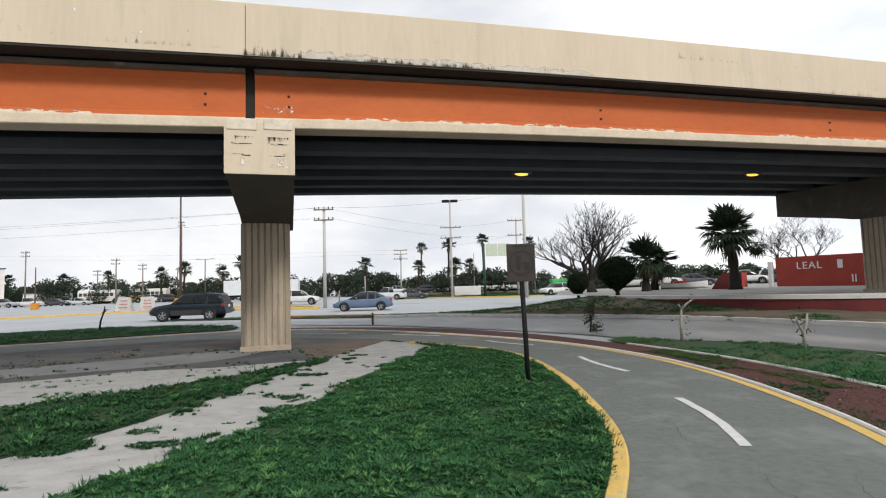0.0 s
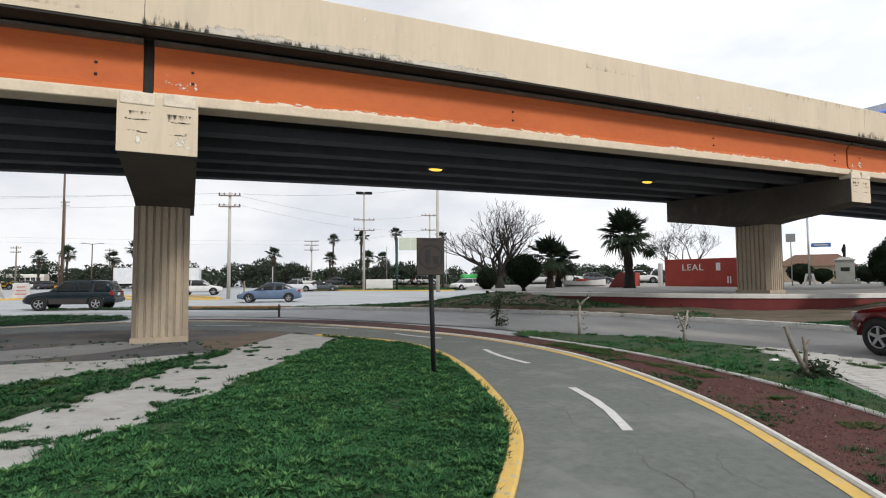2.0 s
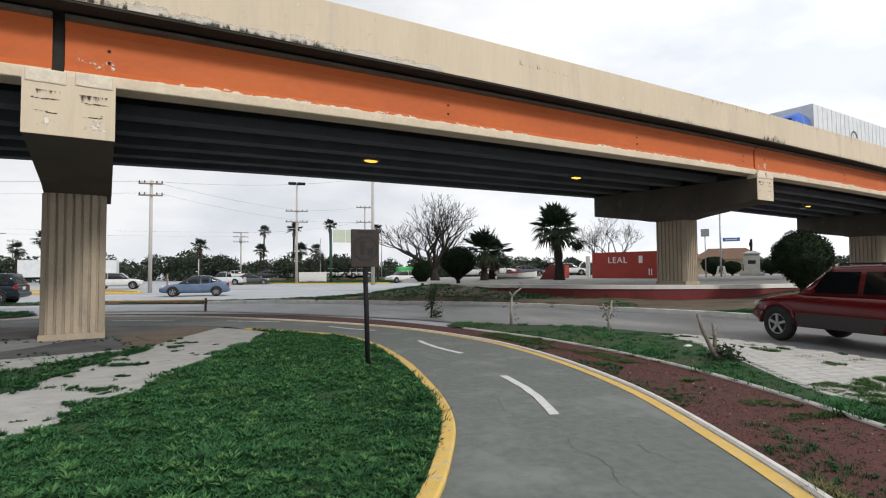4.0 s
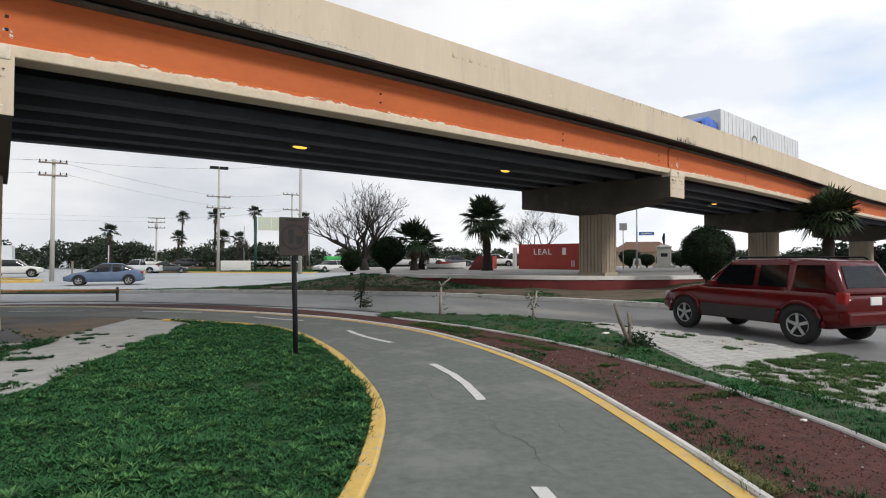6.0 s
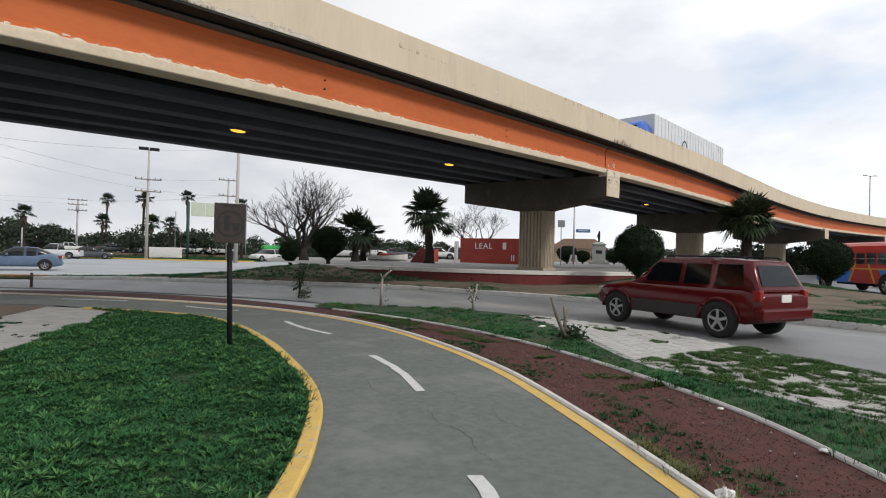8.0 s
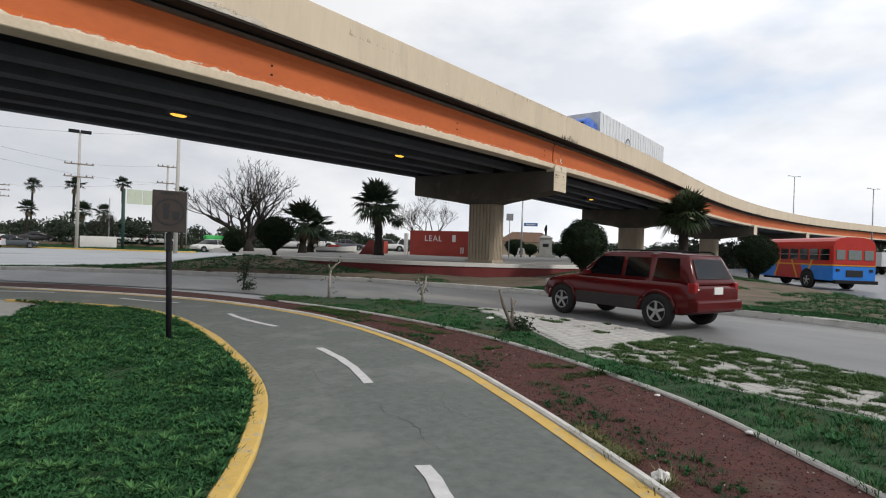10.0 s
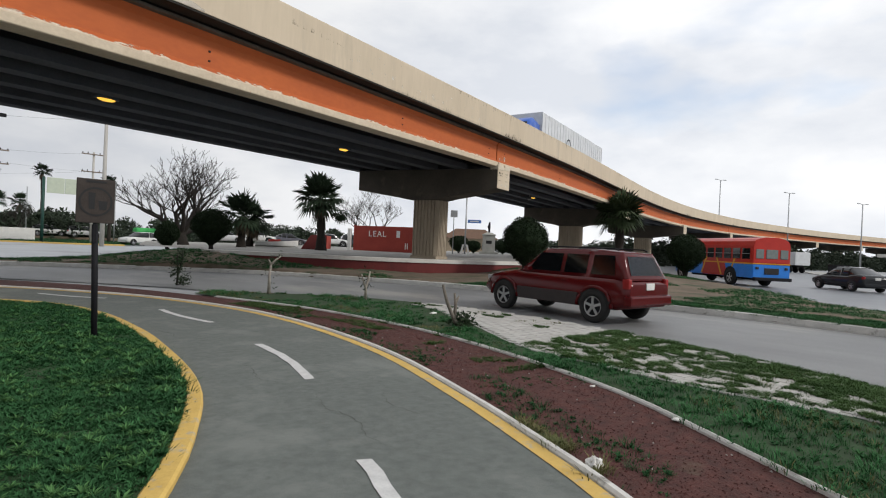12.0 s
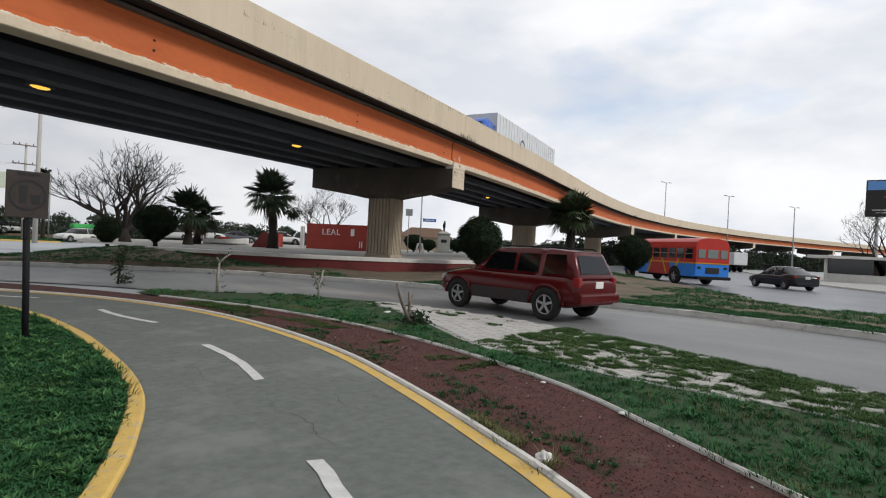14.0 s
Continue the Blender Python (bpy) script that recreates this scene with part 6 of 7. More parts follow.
def bus(at, turn, low, high, trim, label, group=""):
    """A bonneted bus, its nose along +x from the tail at the origin."""
    own = thing("bus", label, "bus", group, at=at, turn=turn)
    lowm, highm, trimm = paint("bus lower paint", low, 0.35), paint("bus upper paint", high, 0.35), paint("bus trim paint", trim, 0.4)
    L, w = 7.9, 1.22

    def shell(name, section, x0, x1, mat, lab=""):
        bm = bmesh.new()
        add_loft(bm, [[(x, y, z) for y, z in section] for x in (x0, x1)], smooth=False)
        bmesh.ops.bevel(bm, geom=[e for e in bm.edges if abs(e.verts[0].co.x - e.verts[1].co.x) < 0.01], offset=0.03, segments=2, affect="EDGES")
        return part(name, bm, mat, own, lab)

    shell("lower_body", [(-w, 0.55), (-w, 1.38), (w, 1.38), (w, 0.55)], 0, L, lowm, "bright blue lower panels" if low[2] > low[0] else "")
    shell("upper_body", [(-w, 1.46), (-w, 2.5), (-w * 0.93, 2.78), (-w * 0.7, 2.95), (-w * 0.35, 3.04), (w * 0.35, 3.04), (w * 0.7, 2.95), (w * 0.93, 2.78), (w, 2.5), (w, 1.46)], 0, L, highm, "red upper body and roof" if high[0] > 0.3 and high[1] < 0.2 else "")
    shell("stripe", [(-w - 0.012, 1.38), (-w - 0.012, 1.46), (w + 0.012, 1.46), (w + 0.012, 1.38)], -0.012, L + 0.012, trimm, "yellow waist stripe")
    bm = bmesh.new()
    add_loft(bm, [[(x, y * k, z * h + 0.55 * (1 - h)) for y, z in ((-1, 0.55), (-1, 1.25), (-0.8, 1.5), (0.8, 1.5), (1, 1.25), (1, 0.55))] for x, k, h in ((L + 0.012, 1.05, 1.0), (L + 0.8, 0.98, 0.97), (L + 1.3, 0.86, 0.88))])
    part("bonnet", bm, lowm, own)
    for s in (-1, 1):
        for k in range(8):
            bm = bmesh.new()
            add_box(bm, (0.65 + k * 0.9, s * (w + 0.004), 2.02), (0.72, 0.03, 0.66), 0.02)
            win = part("window", bm, M_CARGLASS, own, "dark bus window")
            bm = bmesh.new()
            add_box(bm, (0.65 + k * 0.9, s * (w + 0.014), 2.02), (0.72, 0.03, 0.035))
            part("sash", bm, M_STEEL, win)
        for x, lean in ((2.2, -0.55), (3.0, 0.55), (5.2, -0.55)):
            bm = bmesh.new()
            q = [bm.verts.new(v) for v in ((x - 0.06, s * (w + 0.016), 0.6), (x + 0.1, s * (w + 0.016), 0.6), (x + 0.1 + lean, s * (w + 0.016), 1.75), (x - 0.06 + lean, s * (w + 0.016), 1.75))]
            bm.faces.new(q)
            part("slanted_stripe", bm, trimm, own, "slanting yellow stripe")
        bm = bmesh.new()
        q = [bm.verts.new(v) for v in ((2.4, s * (w + 0.008), 0.56), (5.1, s * (w + 0.008), 0.56), (5.1, s * (w + 0.008), 1.40), (2.7, s * (w + 0.008), 1.40))]
        bm.faces.new(q)
        part("side_panel", bm, highm, own)
        for x in (2.1, 7.7):
            bm = bmesh.new()
            bmesh.ops.create_cone(bm, cap_ends=True, segments=20, radius1=0.6, radius2=0.6, depth=0.03, matrix=Matrix.Translation((x, s * (w + 0.012), 0.58)) @ Matrix.Rotation(radians(90), 4, "X"))
            part("wheel_arch", bm, M_RUBBER, own)
            wheel(own, x, s * (w - 0.08), 0.48, 0.28)
        bm = bmesh.new()
        add_box(bm, (-0.02, s * 0.95, 1.16), (0.06, 0.2, 0.16), 0.03)
        part("tail_light", bm, M_BLACK, own)
    for y, wd in ((-0.8, 0.5), (0, 0.76), (0.8, 0.5)):
        bm = bmesh.new()
        add_box(bm, (-0.01, y, 2.02), (0.04, wd, 0.56), 0.03)
        part("rear_window", bm, material("dusty bus glass", (0.20, 0.23, 0.22), (0.15, 0.17, 0.165), 3, 20, 0.2, bump=0), own, "dusty rear window")
    bm = bmesh.new()
    add_box(bm, (-0.015, 0, 0.98), (0.04, 0.95, 0.38), 0.02)
    part("rear_panel", bm, M_BLACK, own)
    bm = bmesh.new()
    add_box(bm, (-0.1, 0, 0.5), (0.2, 2.45, 0.2), 0.04)
    part("bumper", bm, M_POST, own)
    bm = bmesh.new()
    add_box(bm, (4.0, 0, 0.48), (7.4, 0.9, 0.2), 0.03)
    part("chassis", bm, M_RUBBER, own)
    return own


bus((36.4, 11.0, 0.0), facing(5.2, 7.4), (0.03, 0.22, 0.72), (0.50, 0.035, 0.025), (0.72, 0.36, 0.03), "red and blue painted bus on the far road")
bus((-79, 117, -0.03), facing(1, 0.1), (0.62, 0.60, 0.55), (0.68, 0.68, 0.66), (0.65, 0.3, 0.03), "distant white bus with an orange stripe", "distant buses")
bus((-69, 118.5, -0.03), facing(1, 0.1), (0.62, 0.35, 0.05), (0.66, 0.64, 0.58), (0.65, 0.3, 0.03), "distant white and orange bus", "distant buses")


def box_truck(at, turn, length, height, label, cab, group="", tilt=0.0):
    own = thing("trailer_truck", label, "truck", group, at=at, turn=turn)
    own.matrix_basis = pose(*at, 0, tilt, turn)
    boxm = paint("white trailer panel", (0.66, 0.68, 0.70), 0.5)
    bm = bmesh.new()
    add_box(bm, (length / 2, 0, 1.15 + (height - 1.15) / 2), (length, 2.5, height - 1.15), 0.04)
    box = part("trailer_box", bm, boxm, own, "white ribbed trailer box")
    n = int(length / 0.6)
    for s in (-1, 1):
        for k in range(n + 1):
            bm = bmesh.new()
            add_box(bm, (0.03 + k * (length - 0.06) / n, s * 1.26, 1.15 + (height - 1.15) / 2), (0.05, 0.02, height - 1.2))
            part("rib", bm, boxm, box)
        for x in (1.2, 2.4) if not cab else (1.2, 2.4, length + 0.6, length + 3.0):
            wheel(own, x, s * 1.05, 0.5, 0.3)
    bm = bmesh.new()
    add_box(bm, (length / 2, 0, 1.0), (length - 0.5, 1.0, 0.28), 0.02)
    part("chassis", bm, M_RUBBER, own)
    if cab:
        cabm = paint("blue cab paint", cab, 0.3)
        bm = bmesh.new()
        add_loft(bm, [[(x, y * 1.2, z) for y, z in ((-1, 0.7), (-1, h - 0.3), (-0.8, h), (0.8, h), (1, h - 0.3), (1, 0.7))] for x, h in ((length + 0.3, 3.3), (length + 1.2, 3.4), (length + 1.9, 3.0), (length + 2.3, 2.2), (length + 3.9, 1.9))])
        part("cab", bm, cabm, own)
        bm = bmesh.new()
        add_box(bm, (length + 2.05, 0, 2.6), (0.12, 2.0, 0.7), 0.05)
        part("windscreen", bm, M_CARGLASS, own)
    bm = bmesh.new()
    n = 20
    ring = [[bm.verts.new((length * 0.62 + r * math.cos(k * math.tau / n), 1.275, 2.6 + r * math.sin(k * math.tau / n))) for k in range(n)] for r in (0.42, 0.52)]
    for k in range(n):
        bm.faces.new((ring[0][k], ring[0][(k + 1) % n], ring[1][(k + 1) % n], ring[1][k]))
    part("emblem", bm, M_BLACK, box, "plain dark ring emblem")
    return own


truck_a = deck(50.0, 16.0, 1.75)
box_truck(truck_a, 196, 14.5, 4.05, "white box trailer with blue cab on the flyover", (0.03, 0.12, 0.5))
box_truck((-25.5, 95.0, -0.03), 187, 12.5, 3.7, "white box trailer parked before the trees", None)
box_truck((92.0, 24.0, 0.0), facing(0.5, 0.8), 6.0, 3.1, "white box truck standing below the flyover", None)

# ---- buildings ----
kiosk = thing("kiosk", "small white flat-roofed kiosk beside the road", "building", at=(72.0, 7.6, 0), turn=-82)
kiosk_white = material("white render", (0.62, 0.61, 0.58), (0.48, 0.47, 0.45), 1.2, 15, 0.9)
for x, y, sx, sy in ((-2.6, 0, 0.3, 3.6), (2.6, 0, 0.3, 3.6), (0, 1.65, 4.9, 0.3)):
    bm = bmesh.new()
    add_box(bm, (x, y, 1.25), (sx, sy, 2.5), 0.02)
    part("wall", bm, kiosk_white, kiosk)
bm = bmesh.new()
add_box(bm, (0.0, -1.65, 0.45), (4.9, 0.3, 0.9), 0.02)
part("front_wall", bm, kiosk_white, kiosk)
bm = bmesh.new()
add_box(bm, (-0.5, -1.62, 1.7), (3.8, 0.08, 1.55), 0.01)
part("window", bm, M_CARGLASS, kiosk, "dark shop window")
bm = bmesh.new()
add_box(bm, (-0.6, -0.3, 2.65), (7.4, 5.0, 0.3), 0.04)
part("roof", bm, kiosk_white, kiosk, "overhanging flat roof slab")
bm = bmesh.new()
add_sheet(bm, [(45.8, 2.2), (51.3, 6.5), (58, 10.2), (67, 13.8), (82, 19.2), (110, 29), (110, -10), (60, -20), (39, -14)], 0.05)
single("pavement_3", bm, M_WALK, "pale concrete forecourt round the kiosk", "pavement", "structure")

board = thing("billboard", "large billboard with a red car picture on steel posts", "billboard", at=(90.5, 4.6, 0), turn=-86)
for x in (-3, 3):
    bm = bmesh.new()
    add_tube(bm, [(x, 0.2, 0), (x, 0.2, 9)], 0.2, 10)
    part("post", bm, M_STEEL, board)
bm = bmesh.new()
add_box(bm, (0, 0, 10.9), (8.6, 0.25, 4.9), 0.03)
face = part("panel", bm, M_BLACK, board, "dark printed panel")
for cx, cz, w, h, col, lab in ((0, 12.6, 8.3, 1.2, (0.14, 0.32, 0.68), "blue printed band"), (0.6, 11.5, 6.2, 1.0, (0.5, 0.04, 0.03), "red printed shape"), (0, 9.35, 7.4, 0.16, (0.6, 0.6, 0.6), ""), (0, 9.0, 6.4, 0.14, (0.6, 0.6, 0.6), "")):
    bm = bmesh.new()
    add_box(bm, (cx, -0.135, cz), (w, 0.02, h), 0.008)
    if lab.startswith("red"):
        for v in bm.verts:
            if v.co.z > cz:
                v.co.x = cx + (v.co.x - cx) * 0.55
    part("print", bm, paint("billboard print", col, 0.5), face, lab)

house = thing("house", "distant low house with a brown tiled roof", "house", at=(77, 79, 0), turn=-45)
bm = bmesh.new()
add_box(bm, (0, 0, 1.7), (10, 7, 3.4), 0.02)
part("wall", bm, material("ochre house wall", (0.40, 0.32, 0.22), (0.3, 0.24, 0.17), 1, 10, 0.9), house)
bm = bmesh.new()
q = [bm.verts.new(v) for v in ((-5.6, -4.1, 3.4), (5.6, -4.1, 3.4), (5.6, 4.1, 3.4), (-5.6, 4.1, 3.4), (-3, 0, 5.4), (3, 0, 5.4))]
for f in ((0, 1, 5, 4), (1, 2, 5), (2, 3, 4, 5), (3, 0, 4), (3, 2, 1, 0)):
    bm.faces.new([q[k] for k in f])
part("roof", bm, material("brown roof tiles", (0.17, 0.10, 0.065), (0.11, 0.065, 0.045), 2, 12, 0.9), house, "brown hipped roof")
for x in (-3, 0, 3):
    bm = bmesh.new()
    add_box(bm, (x, -3.52, 1.9), (1.2, 0.08, 1.2), 0.01)
    part("window", bm, M_CARGLASS, house)
for at, size, turn, mat, label in (((-101, 114, -0.03), (12, 10, 8.0), -40, M_LEDGE, "distant grey block building"), ((-89, 121, -0.03), (9, 0.4, 2.6), 36, M_LEDGE, "distant pale boundary wall")):
    own = thing("building", label, "building", "distant buildings", at=at, turn=turn)
    bm = bmesh.new()
    add_box(bm, (0, 0, size[2] / 2), size, 0.03)
    part("wall", bm, mat, own)
    bm = bmesh.new()
    add_box(bm, (0, 0, size[2] + 0.12), (size[0] + 0.3, size[1] + 0.3, 0.24), 0.02)
    part("roof", bm, M_RAW_SHADE, own)
    if size[1] > 2:
        for k in range(4):
            bm = bmesh.new()
            add_box(bm, (size[0] * (-0.36 + 0.24 * k), -size[1] / 2 - 0.02, size[2] * 0.55), (size[0] * 0.12, 0.06, 1.1), 0.01)
            part("window", bm, M_CARGLASS, own)
bm = bmesh.new()
add_box(bm, (0, 0, 0.45), (22, 0.08, 0.06))
for k in range(45):
    add_box(bm, (-11 + k * 0.5, 0, 0.75), (0.05, 0.05, 1.5))
add_box(bm, (0, 0, 1.45), (22, 0.08, 0.06))
single("fence", bm, M_POST, "dark metal fence below the flyover", "fence").matrix_basis = pose(84, 18, 0, 0, 0, 18)

# ---- saplings and roadside bits ----
def sapling(x, y, stems, mat, label, leaf=0, z=0.03, first=0):
    own = thing("sapling", label, "sapling", "roadside saplings", at=(x, y, z))
    bm = bmesh.new()
    for pts, r in stems:
        add_tube(bm, pts, [r * (1 - 0.45 * k / (len(pts) - 1)) for k in range(len(pts))], 7)
    part("stem", bm, mat, own)
    if leaf:
        r = random.Random(int(x * 10))
        bm = bmesh.new()
        for _ in range(leaf):
            pts, _ = stems[r.randrange(first, len(stems))]
            p = Vector(pts[-1]).lerp(Vector(pts[0]), r.uniform(0, 0.75)) + Vector((r.gauss(0, 0.11), r.gauss(0, 0.11), r.gauss(0, 0.09)))
            p.z = max(p.z, 0.04)
            d = Vector((r.uniform(-1, 1), r.uniform(-1, 1), r.uniform(-0.5, 1))).normalized()
            e = d.orthogonal().normalized() * r.uniform(0.014, 0.025)
            bm.faces.new([bm.verts.new(q) for q in (p, p + d * 0.05 + e, p + d * 0.11, p + d * 0.05 - e)])
        part("leaves", bm, M_LEAF, own)
    return own


M_LIMED = material("limewashed sapling bark", (0.40, 0.37, 0.32), (0.22, 0.19, 0.16), 9, 50, 0.9, bump=0.4)
sapling(4.85, 17.95, [([(0, 0, 0), (0.03, 0, 0.45), (-0.02, 0, 0.95)], 0.03), ([(0.02, 0, 0.3), (0.14, 0.05, 0.75), (0.16, 0.05, 1.1)], 0.02), ([(0.05, 0, 0.02), (0.3, 0.05, 0.2)], 0.02)], M_BARK, "small leafy sapling at the gravel edge", 420)
sapling(6.5, 14.8, [([(0, 0, 0), (0.0, 0.02, 0.5), (0.03, 0, 0.85)], 0.05), ([(0.03, 0, 0.85), (0.18, 0, 1.0), (0.36, 0, 1.12)], 0.035), ([(0.03, 0, 0.85), (-0.06, 0, 1.0)], 0.03)], M_LIMED, "thin forked sapling with limewashed trunk", 60)
sapling(8.35, 12.55, [([(0, 0, 0), (0.0, 0.0, 0.35), (0.08, 0, 0.6), (0.12, 0, 0.8)], 0.04), ([(0, 0, 0.3), (-0.1, 0, 0.55), (-0.16, 0, 0.72)], 0.03)], M_LIMED, "dead forked sapling on the verge", 40)
sapling(7.3, 7.6, [([(0, 0, 0), (-0.14, 0.02, 0.25), (-0.3, 0.03, 0.55), (-0.42, 0.02, 0.85)], 0.048), ([(-0.1, 0, 0.15), (-0.06, 0.02, 0.45), (-0.12, 0.0, 0.68)], 0.04), ([(-0.08, 0.02, 0.45), (0.02, 0.02, 0.62)], 0.03), ([(0, 0, 0.0), (0.2, -0.05, 0.14)], 0.02), ([(0, 0, 0.0), (0.1, 0.1, 0.2)], 0.02), ([(0, 0, 0), (0.35, 0.1, 0.12)], 0.02)], material("grey dead wood", (0.25, 0.22, 0.185), (0.10, 0.085, 0.07), 9, 50, 0.9, bump=0.5), "broken tree stump with sprouting leaves", 420, first=3)
sapling(-16.9, 26.4, [([(0, 0, 0), (0.05, 0, 0.45), (0.2, 0, 0.85), (0.25, 0, 1.15)], 0.05), ([(0.2, 0, 0.85), (0.32, 0, 1.0)], 0.03), ([(0, 0, 0), (0.5, 0, 0.1)], 0.02)], M_BARK, "dark crooked dead sapling on the verge", 12)

bm = bmesh.new()
bmesh.ops.create_icosphere(bm, subdivisions=3, radius=0.08)
for v in bm.verts:
    n = 0.7 + 0.9 * noise.noise(v.co * 14) + 0.4 * noise.noise(v.co * 30)
    v.co = Vector((v.co.x * n, v.co.y * n * 0.8, abs(v.co.z) * n * 1.1 + 0.005))
single("plastic_bag", bm, M_WHITE, "crumpled white plastic bag beside the kerb", "litter").matrix_basis = pose(3.56, 2.05, 0.006)
for x, y, s in ((9.0, 4.9, 1.5), (8.2, 9.4, 1.1), (5.2, 2.2, 0.6), (5.6, 3.4, 0.5)):
    bm = bmesh.new()
    bmesh.ops.create_icosphere(bm, subdivisions=2, radius=0.06 * s)
    for v in bm.verts:
        v.co = Vector((v.co.x * (1.4 + noise.noise(v.co * 20)), v.co.y, abs(v.co.z) * 0.6))
    single("litter", bm, M_WHITE, "small scrap of white litter on the verge", "litter", group="litter scraps").matrix_basis = pose(x, y, 0.032)

# loose stones on the gravel and weeds along its kerb
stones = []
for _ in range(8):
    v = rng.normal(size=(6, 3))
    v = np.array([(1, 0, 0), (-1, 0, 0), (0, 1, 0), (0, -1, 0), (0, 0, 1), (0, 0, -0.6)]) * rng.uniform(0.6, 1.1, (6, 1))
    stones.append((v, np.array([(0, 2, 4), (2, 1, 4), (1, 3, 4), (3, 0, 4), (2, 0, 5), (1, 2, 5), (3, 1, 5), (0, 3, 5)])))
RED_POLY = [tuple(p[:2]) for p in offset(OUTER, 0.12) if p.y < 12 and p.x > 2] + [tuple(p[:2]) for p in RED_OUT if p.y < 12 and p.x > 3][::-1]
rows = []
while len(rows) < 6500:
    x, y = rng.uniform(2.5, 7), rng.uniform(0, 12)
    if inside(x, y, RED_POLY):
        rows.append((x, y, 0.008, rng.uniform(0.004, 0.012), rng.uniform(0, 6.28), rng.integers(8)))
scatter("loose_stones", stones, rows, M_RED, "loose maroon crushed stones", "gravel")
rows = [(*rows[k][:3], rng.uniform(0.005, 0.014), 0.0, k % 8) for k in range(0, 170)]
scatter("pale_stones", stones, rows, M_WALK, "pale pebbles among the crushed stone", "gravel")
EDGE_WEED = [tuple(p[:2]) for p in offset(OUTER, 0.13) if 1.5 < p.y < 12 and p.x > 2] + [tuple(p[:2]) for p in offset(OUTER, 0.75) if 1.5 < p.y < 12 and p.x > 2][::-1]
sow("weeds", EDGE_WEED, 620, "weeds along the kerb of the gravel strip", 0.5, 0.006, keep=lambda x, y: noise.noise((x * 0.8, y * 0.55, 31)) > 0.0, share=0.4)
INSIDE_RED = [tuple(p[:2]) for p in RED_OUT if 2 < p.y < 13.5 and p.x > 3] + [tuple(p[:2]) for p in offset([q for q in RED_OUT if 2 < q.y < 13.5 and q.x > 3], -0.75)][::-1]
sow("weeds", INSIDE_RED, 1500, "yellowish weeds creeping over the edge of the gravel", 0.5, 0.006, keep=lambda x, y: 0.7 * noise.noise((x * 0.7, y * 0.5, 77)) + 0.5 * noise.noise((x * 3, y * 3, 7)) > (0.02 if y > 6.5 else 0.28), mat=material("yellowish verge weeds", (0.085, 0.14, 0.045), (0.035, 0.07, 0.022), 1.5, 9, 0.75, bump=0, vary=0.5, spec=0.12), share=0.3)
sow("weeds", RED_POLY, 120, "weeds creeping over the crushed stone", 0.42, 0.006, keep=lambda x, y: noise.noise((x * 0.9, y * 0.9, 17)) > 0.36, share=0.4)

# cracks in the path
for pts in ([(2.55, 7.0), (2.62, 6.3), (2.5, 5.8), (2.72, 5.3)], [(2.75, 4.9), (2.6, 4.4), (2.66, 4.0), (2.5, 3.5), (2.55, 3.2)], [(2.2, 9.8), (2.45, 9.3), (2.4, 8.8)], [(3.4, 4.6), (3.2, 4.2), (3.25, 3.7)]):
    line = spline(pts, 0.07)
    bm = bmesh.new()
    rows = []
    for k, p in enumerate(line):
        j, w = 0.015 * math.sin(k * 2.3) + 0.012 * math.sin(k * 5.1), 0.0018 * math.sin(math.pi * k / (len(line) - 1)) + 0.0006
        rows.append((bm.verts.new((p.x + j - w, p.y, 0.0165)), bm.verts.new((p.x + j + w, p.y, 0.0165))))
    for r0, r1 in zip(rows, rows[1:]):
        bm.faces.new((r0[0], r0[1], r1[1], r1[0]))
    single("crack", bm, M_STAIN_SHADE, "fine dark crack in the asphalt", "crack", "structure")


# stains and flaking paint on the flyover
def face_wear(s0, s1, first, last, mat, label, v=11.654):
    """Wear on the parapet's near face between two heights, strongest at the first."""
    n = max(2, int((s1 - s0) / 0.8))
    worn_sheet("wear", [[deck(s0 + (s1 - s0) * k / n, v, h) for k in range(n + 1)] for h in (first, last)], mat, flyover, label)


face_wear(-0.85, 8.2, 1.505, 1.82, M_BARE, "bare plaster where the paint has peeled")
face_wear(-4.2, -0.9, 1.62, 1.90, M_GRIME, "grey damp stain")
face_wear(-0.86, 9.0, 1.66, 2.60, M_FLECK, "pale flecks of lost paint", 11.653)
face_wear(-9.0, -0.9, 1.66, 2.60, M_FLECK, "pale flecks of lost paint", 11.653)
face_wear(9.5, 24.0, 1.70, 2.62, M_FLECK, "pale flecks of lost paint", 11.653)
face_wear(-1.15, 0.55, 1.505, 1.98, M_DRIP, "black damp drips below the joint", 11.650)
face_wear(0.2, 5.4, 1.505, 1.74, M_DRIP, "black damp drips", 11.650)
face_wear(9.7, 12.6, 2.18, 2.56, M_GRIME, "faint grey scrawl", 11.652)
face_wear(13.5, 23.0, 1.505, 1.80, M_GRIME, "grey damp streaks", 11.652)
for j in JOINTS[3:8]:
    face_wear(j - 0.9, j + 1.6, 1.505, 2.05, M_DRIP, "black damp drips below the joint", 11.650)
    face_wear(j + 4, j + 15, 1.505, 1.86, M_GRIME, "grey damp streaks", 11.652)
    face_wear(j - 9, j + 12, 2.62, 2.20, M_GRIME, "grey damp streaks", 11.653)
for s0, s1 in ((-20.0, -1.1), (-0.6, 12.4), (12.4, 23.8), (24.4, 36.0), (36.0, 48.5)):
    n = int((s1 - s0) / 0.8)
    worn_sheet("wear", [[deck(s0 + (s1 - s0) * k / n, v, h) for k in range(n + 1)] for v, h in ((12.252, 0.330), (12.333, 0.462), (12.334, 0.56))], M_FLAKING, flyover, "flaked cream paint along the girder")
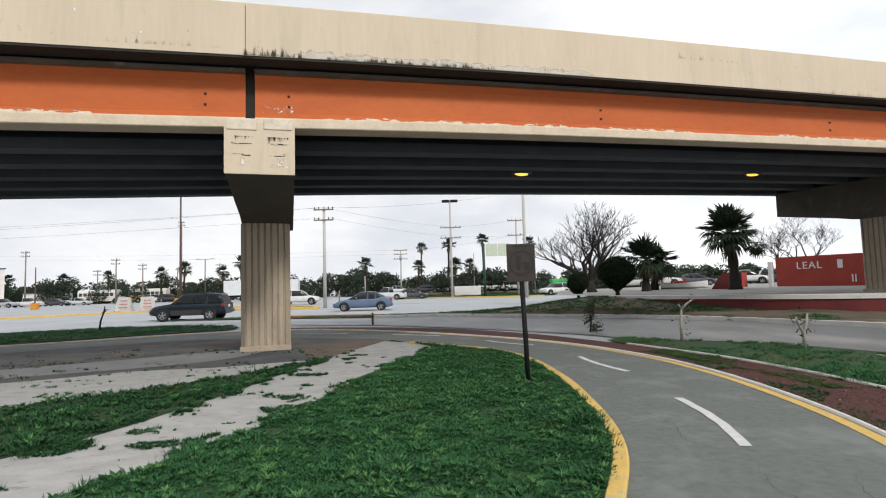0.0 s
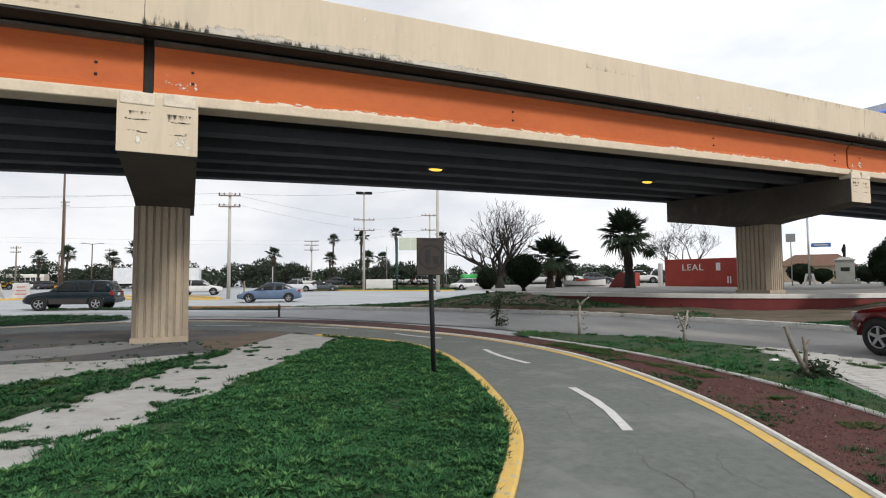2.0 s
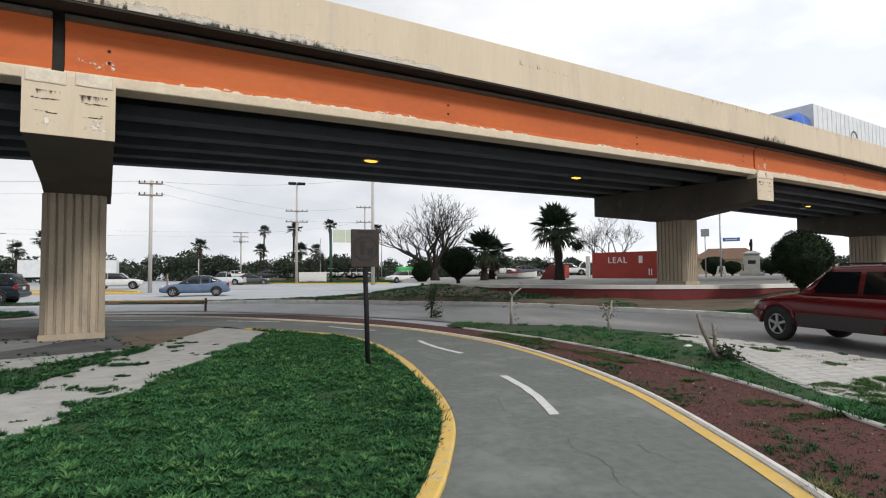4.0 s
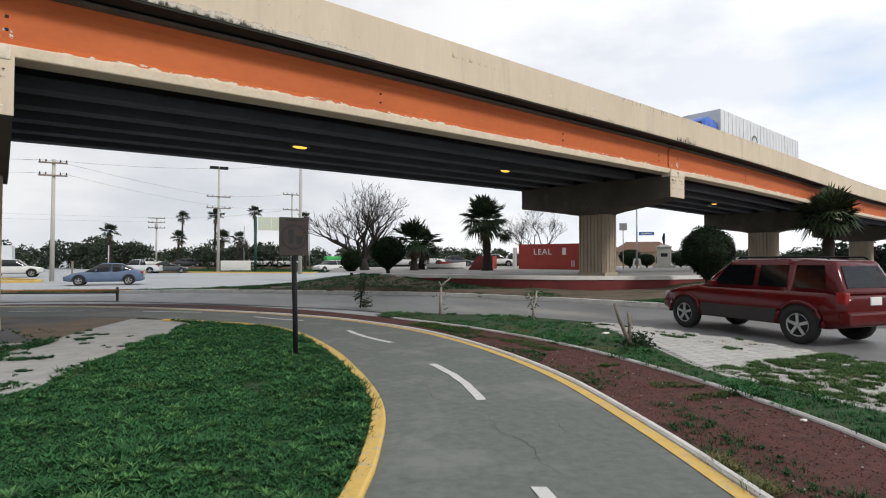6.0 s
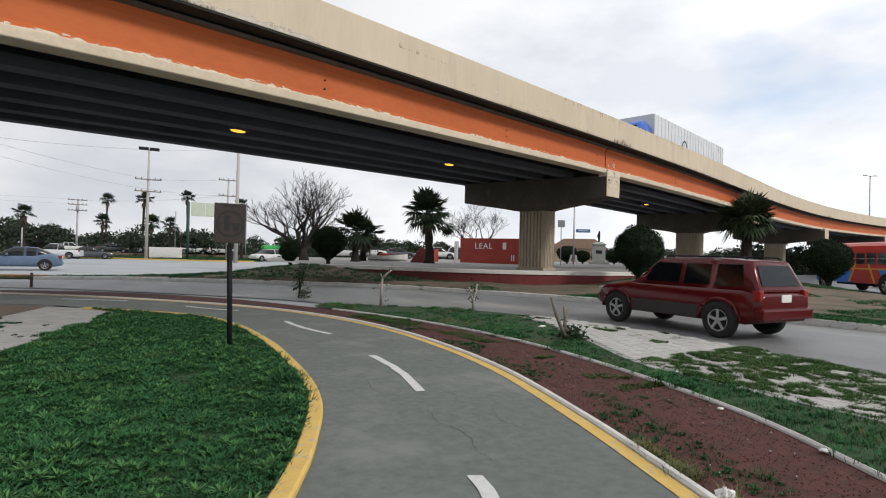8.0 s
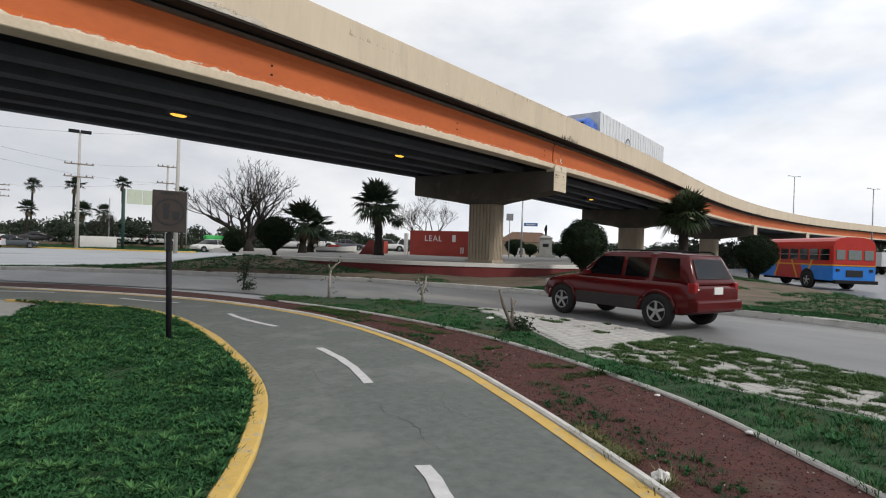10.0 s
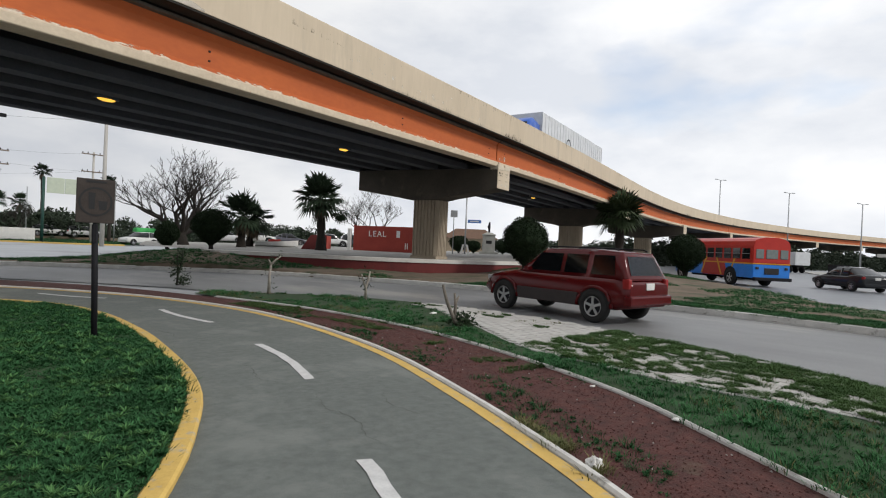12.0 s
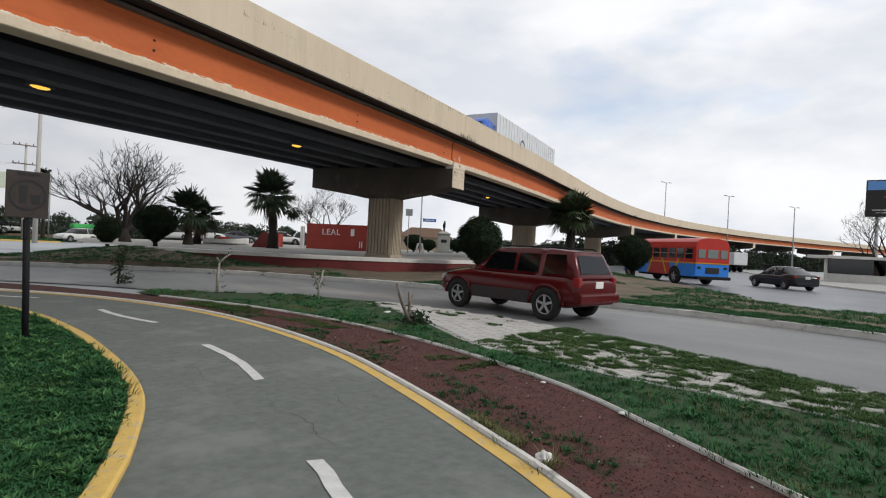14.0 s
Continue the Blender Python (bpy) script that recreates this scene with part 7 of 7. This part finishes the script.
for j in JOINTS[2:6]:
    worn_sheet("wear", [[deck(j + 0.2 + 0.3 * k, 12.334, h) for k in range(4)] for h in (0.47, 0.80)], M_CHIPPED, flyover, "splashed pale plaster")
for j in JOINTS[1:8]:
    bm = bmesh.new()
    add_extrusion(bm, [(12.42, 0.3), (12.42, 1.46), (21.8, 1.46), (21.8, 0.3)], [j - 0.28, j + 0.28])
    part("diaphragm", bm, M_STAIN_SHADE, flyover, "dark end diaphragm behind the joint")
    bm = bmesh.new()
    add_extrusion(bm, [(11.70, 1.46), (11.70, 2.6), (11.95, 2.6), (11.98, 1.74), (21.9, 1.74), (21.9, 1.46)], [j - 0.06, j + (0.17 if j < 0 else 0.06)])
    part("joint_filler", bm, M_STAIN_SHADE, flyover, "dark expansion joint filler")

# ---- paving pieces, last ----
bm = bmesh.new()
add_sheet(bm, PAVED_AREA, 0.036)
single("paving_bed", bm, M_WALK, "sandy bed of the paved verge", "pavement", "structure")
paved = thing("paved_verge", "pale concrete pavers half grown over with weeds", "pavement", kind="structure")
tile = bmesh.new()
bmesh.ops.create_cube(tile, size=1.0, matrix=Matrix.Translation((0, 0, 0.042)) @ Matrix.Diagonal((0.232, 0.232, 0.02, 1)))
bmesh.ops.bevel(tile, geom=[e for e in tile.edges if min(v.co.z for v in e.verts) > 0.04], offset=0.008, segments=1, affect="EDGES")
tile_me = bpy.data.meshes.new("paver")
tile.to_mesh(tile_me)
tile.free()
tile_me.materials.append(M_PAVER)
cells = []
for i in range(0, 60):
    for j in range(-10, 60):
        x, y = 6.2 + (i + 0.5 * (j % 2)) * 0.24, -0.3 + j * 0.24
        if inside(x, y, PAVED_AREA):
            cells.append((x, y))
cells.sort(key=lambda c: abs(c[1] - 8.0))
for k, (x, y) in enumerate(cells[:300]):
    ob = new("paver", tile_me)
    ob.parent = paved
    ob.matrix_basis = pose(x, y, rng.uniform(-0.003, 0.003), rng.uniform(-0.8, 0.8), rng.uniform(-0.8, 0.8), rng.uniform(-1.5, 1.5))
tv = np.array([v.co[:] for v in tile_me.vertices])
vs, fs = [], []
for k, (x, y) in enumerate(cells[300:]):
    base = len(vs)
    vs += (tv + (x, y, rng.uniform(-0.003, 0.003))).tolist()
    fs += [[base + i for i in p.vertices] for p in tile_me.polygons]
me = bpy.data.meshes.new("paver_field")
me.from_pydata(vs, [], fs)
me.materials.append(M_PAVER)
ob = tagged(new("paver_field", me), kind="stuff")
ob.parent = paved


def overgrown(x, y):
    if y > 5.7:
        return noise.noise((x * 1.3, y * 0.9, 21)) + 0.6 * noise.noise((x * 4, y * 3, 2)) > 0.42
    edge = 0.2 if x > 7.75 + 0.13 * y else 0.0
    return 0.35 * noise.noise((x * 1.6, y * 1.1, 21)) + 0.9 * noise.noise((x * 5, y * 3.6, 2)) > -0.02 - edge


sow("weeds", PAVED_AREA, 12500, "weeds growing through the pavers", 0.5, 0.05, keep=overgrown, share=0.3, mat=material("yellowish low weeds", (0.085, 0.15, 0.05), (0.04, 0.085, 0.026), 1.5, 9, 0.75, bump=0, vary=0.5, spec=0.12))
KERB_TUFT = [(3.38, 1.95), (3.62, 1.95), (3.85, 2.7), (4.05, 3.4), (3.92, 3.4), (3.68, 2.7)]
sow("dry_grass", KERB_TUFT, 120, "dry grass tufts at the foot of the kerb", 0.75, 0.008, keep=lambda x, y: noise.noise((x * 2, y * 2, 5)) > -0.1, mat=M_DRY, share=0.1)
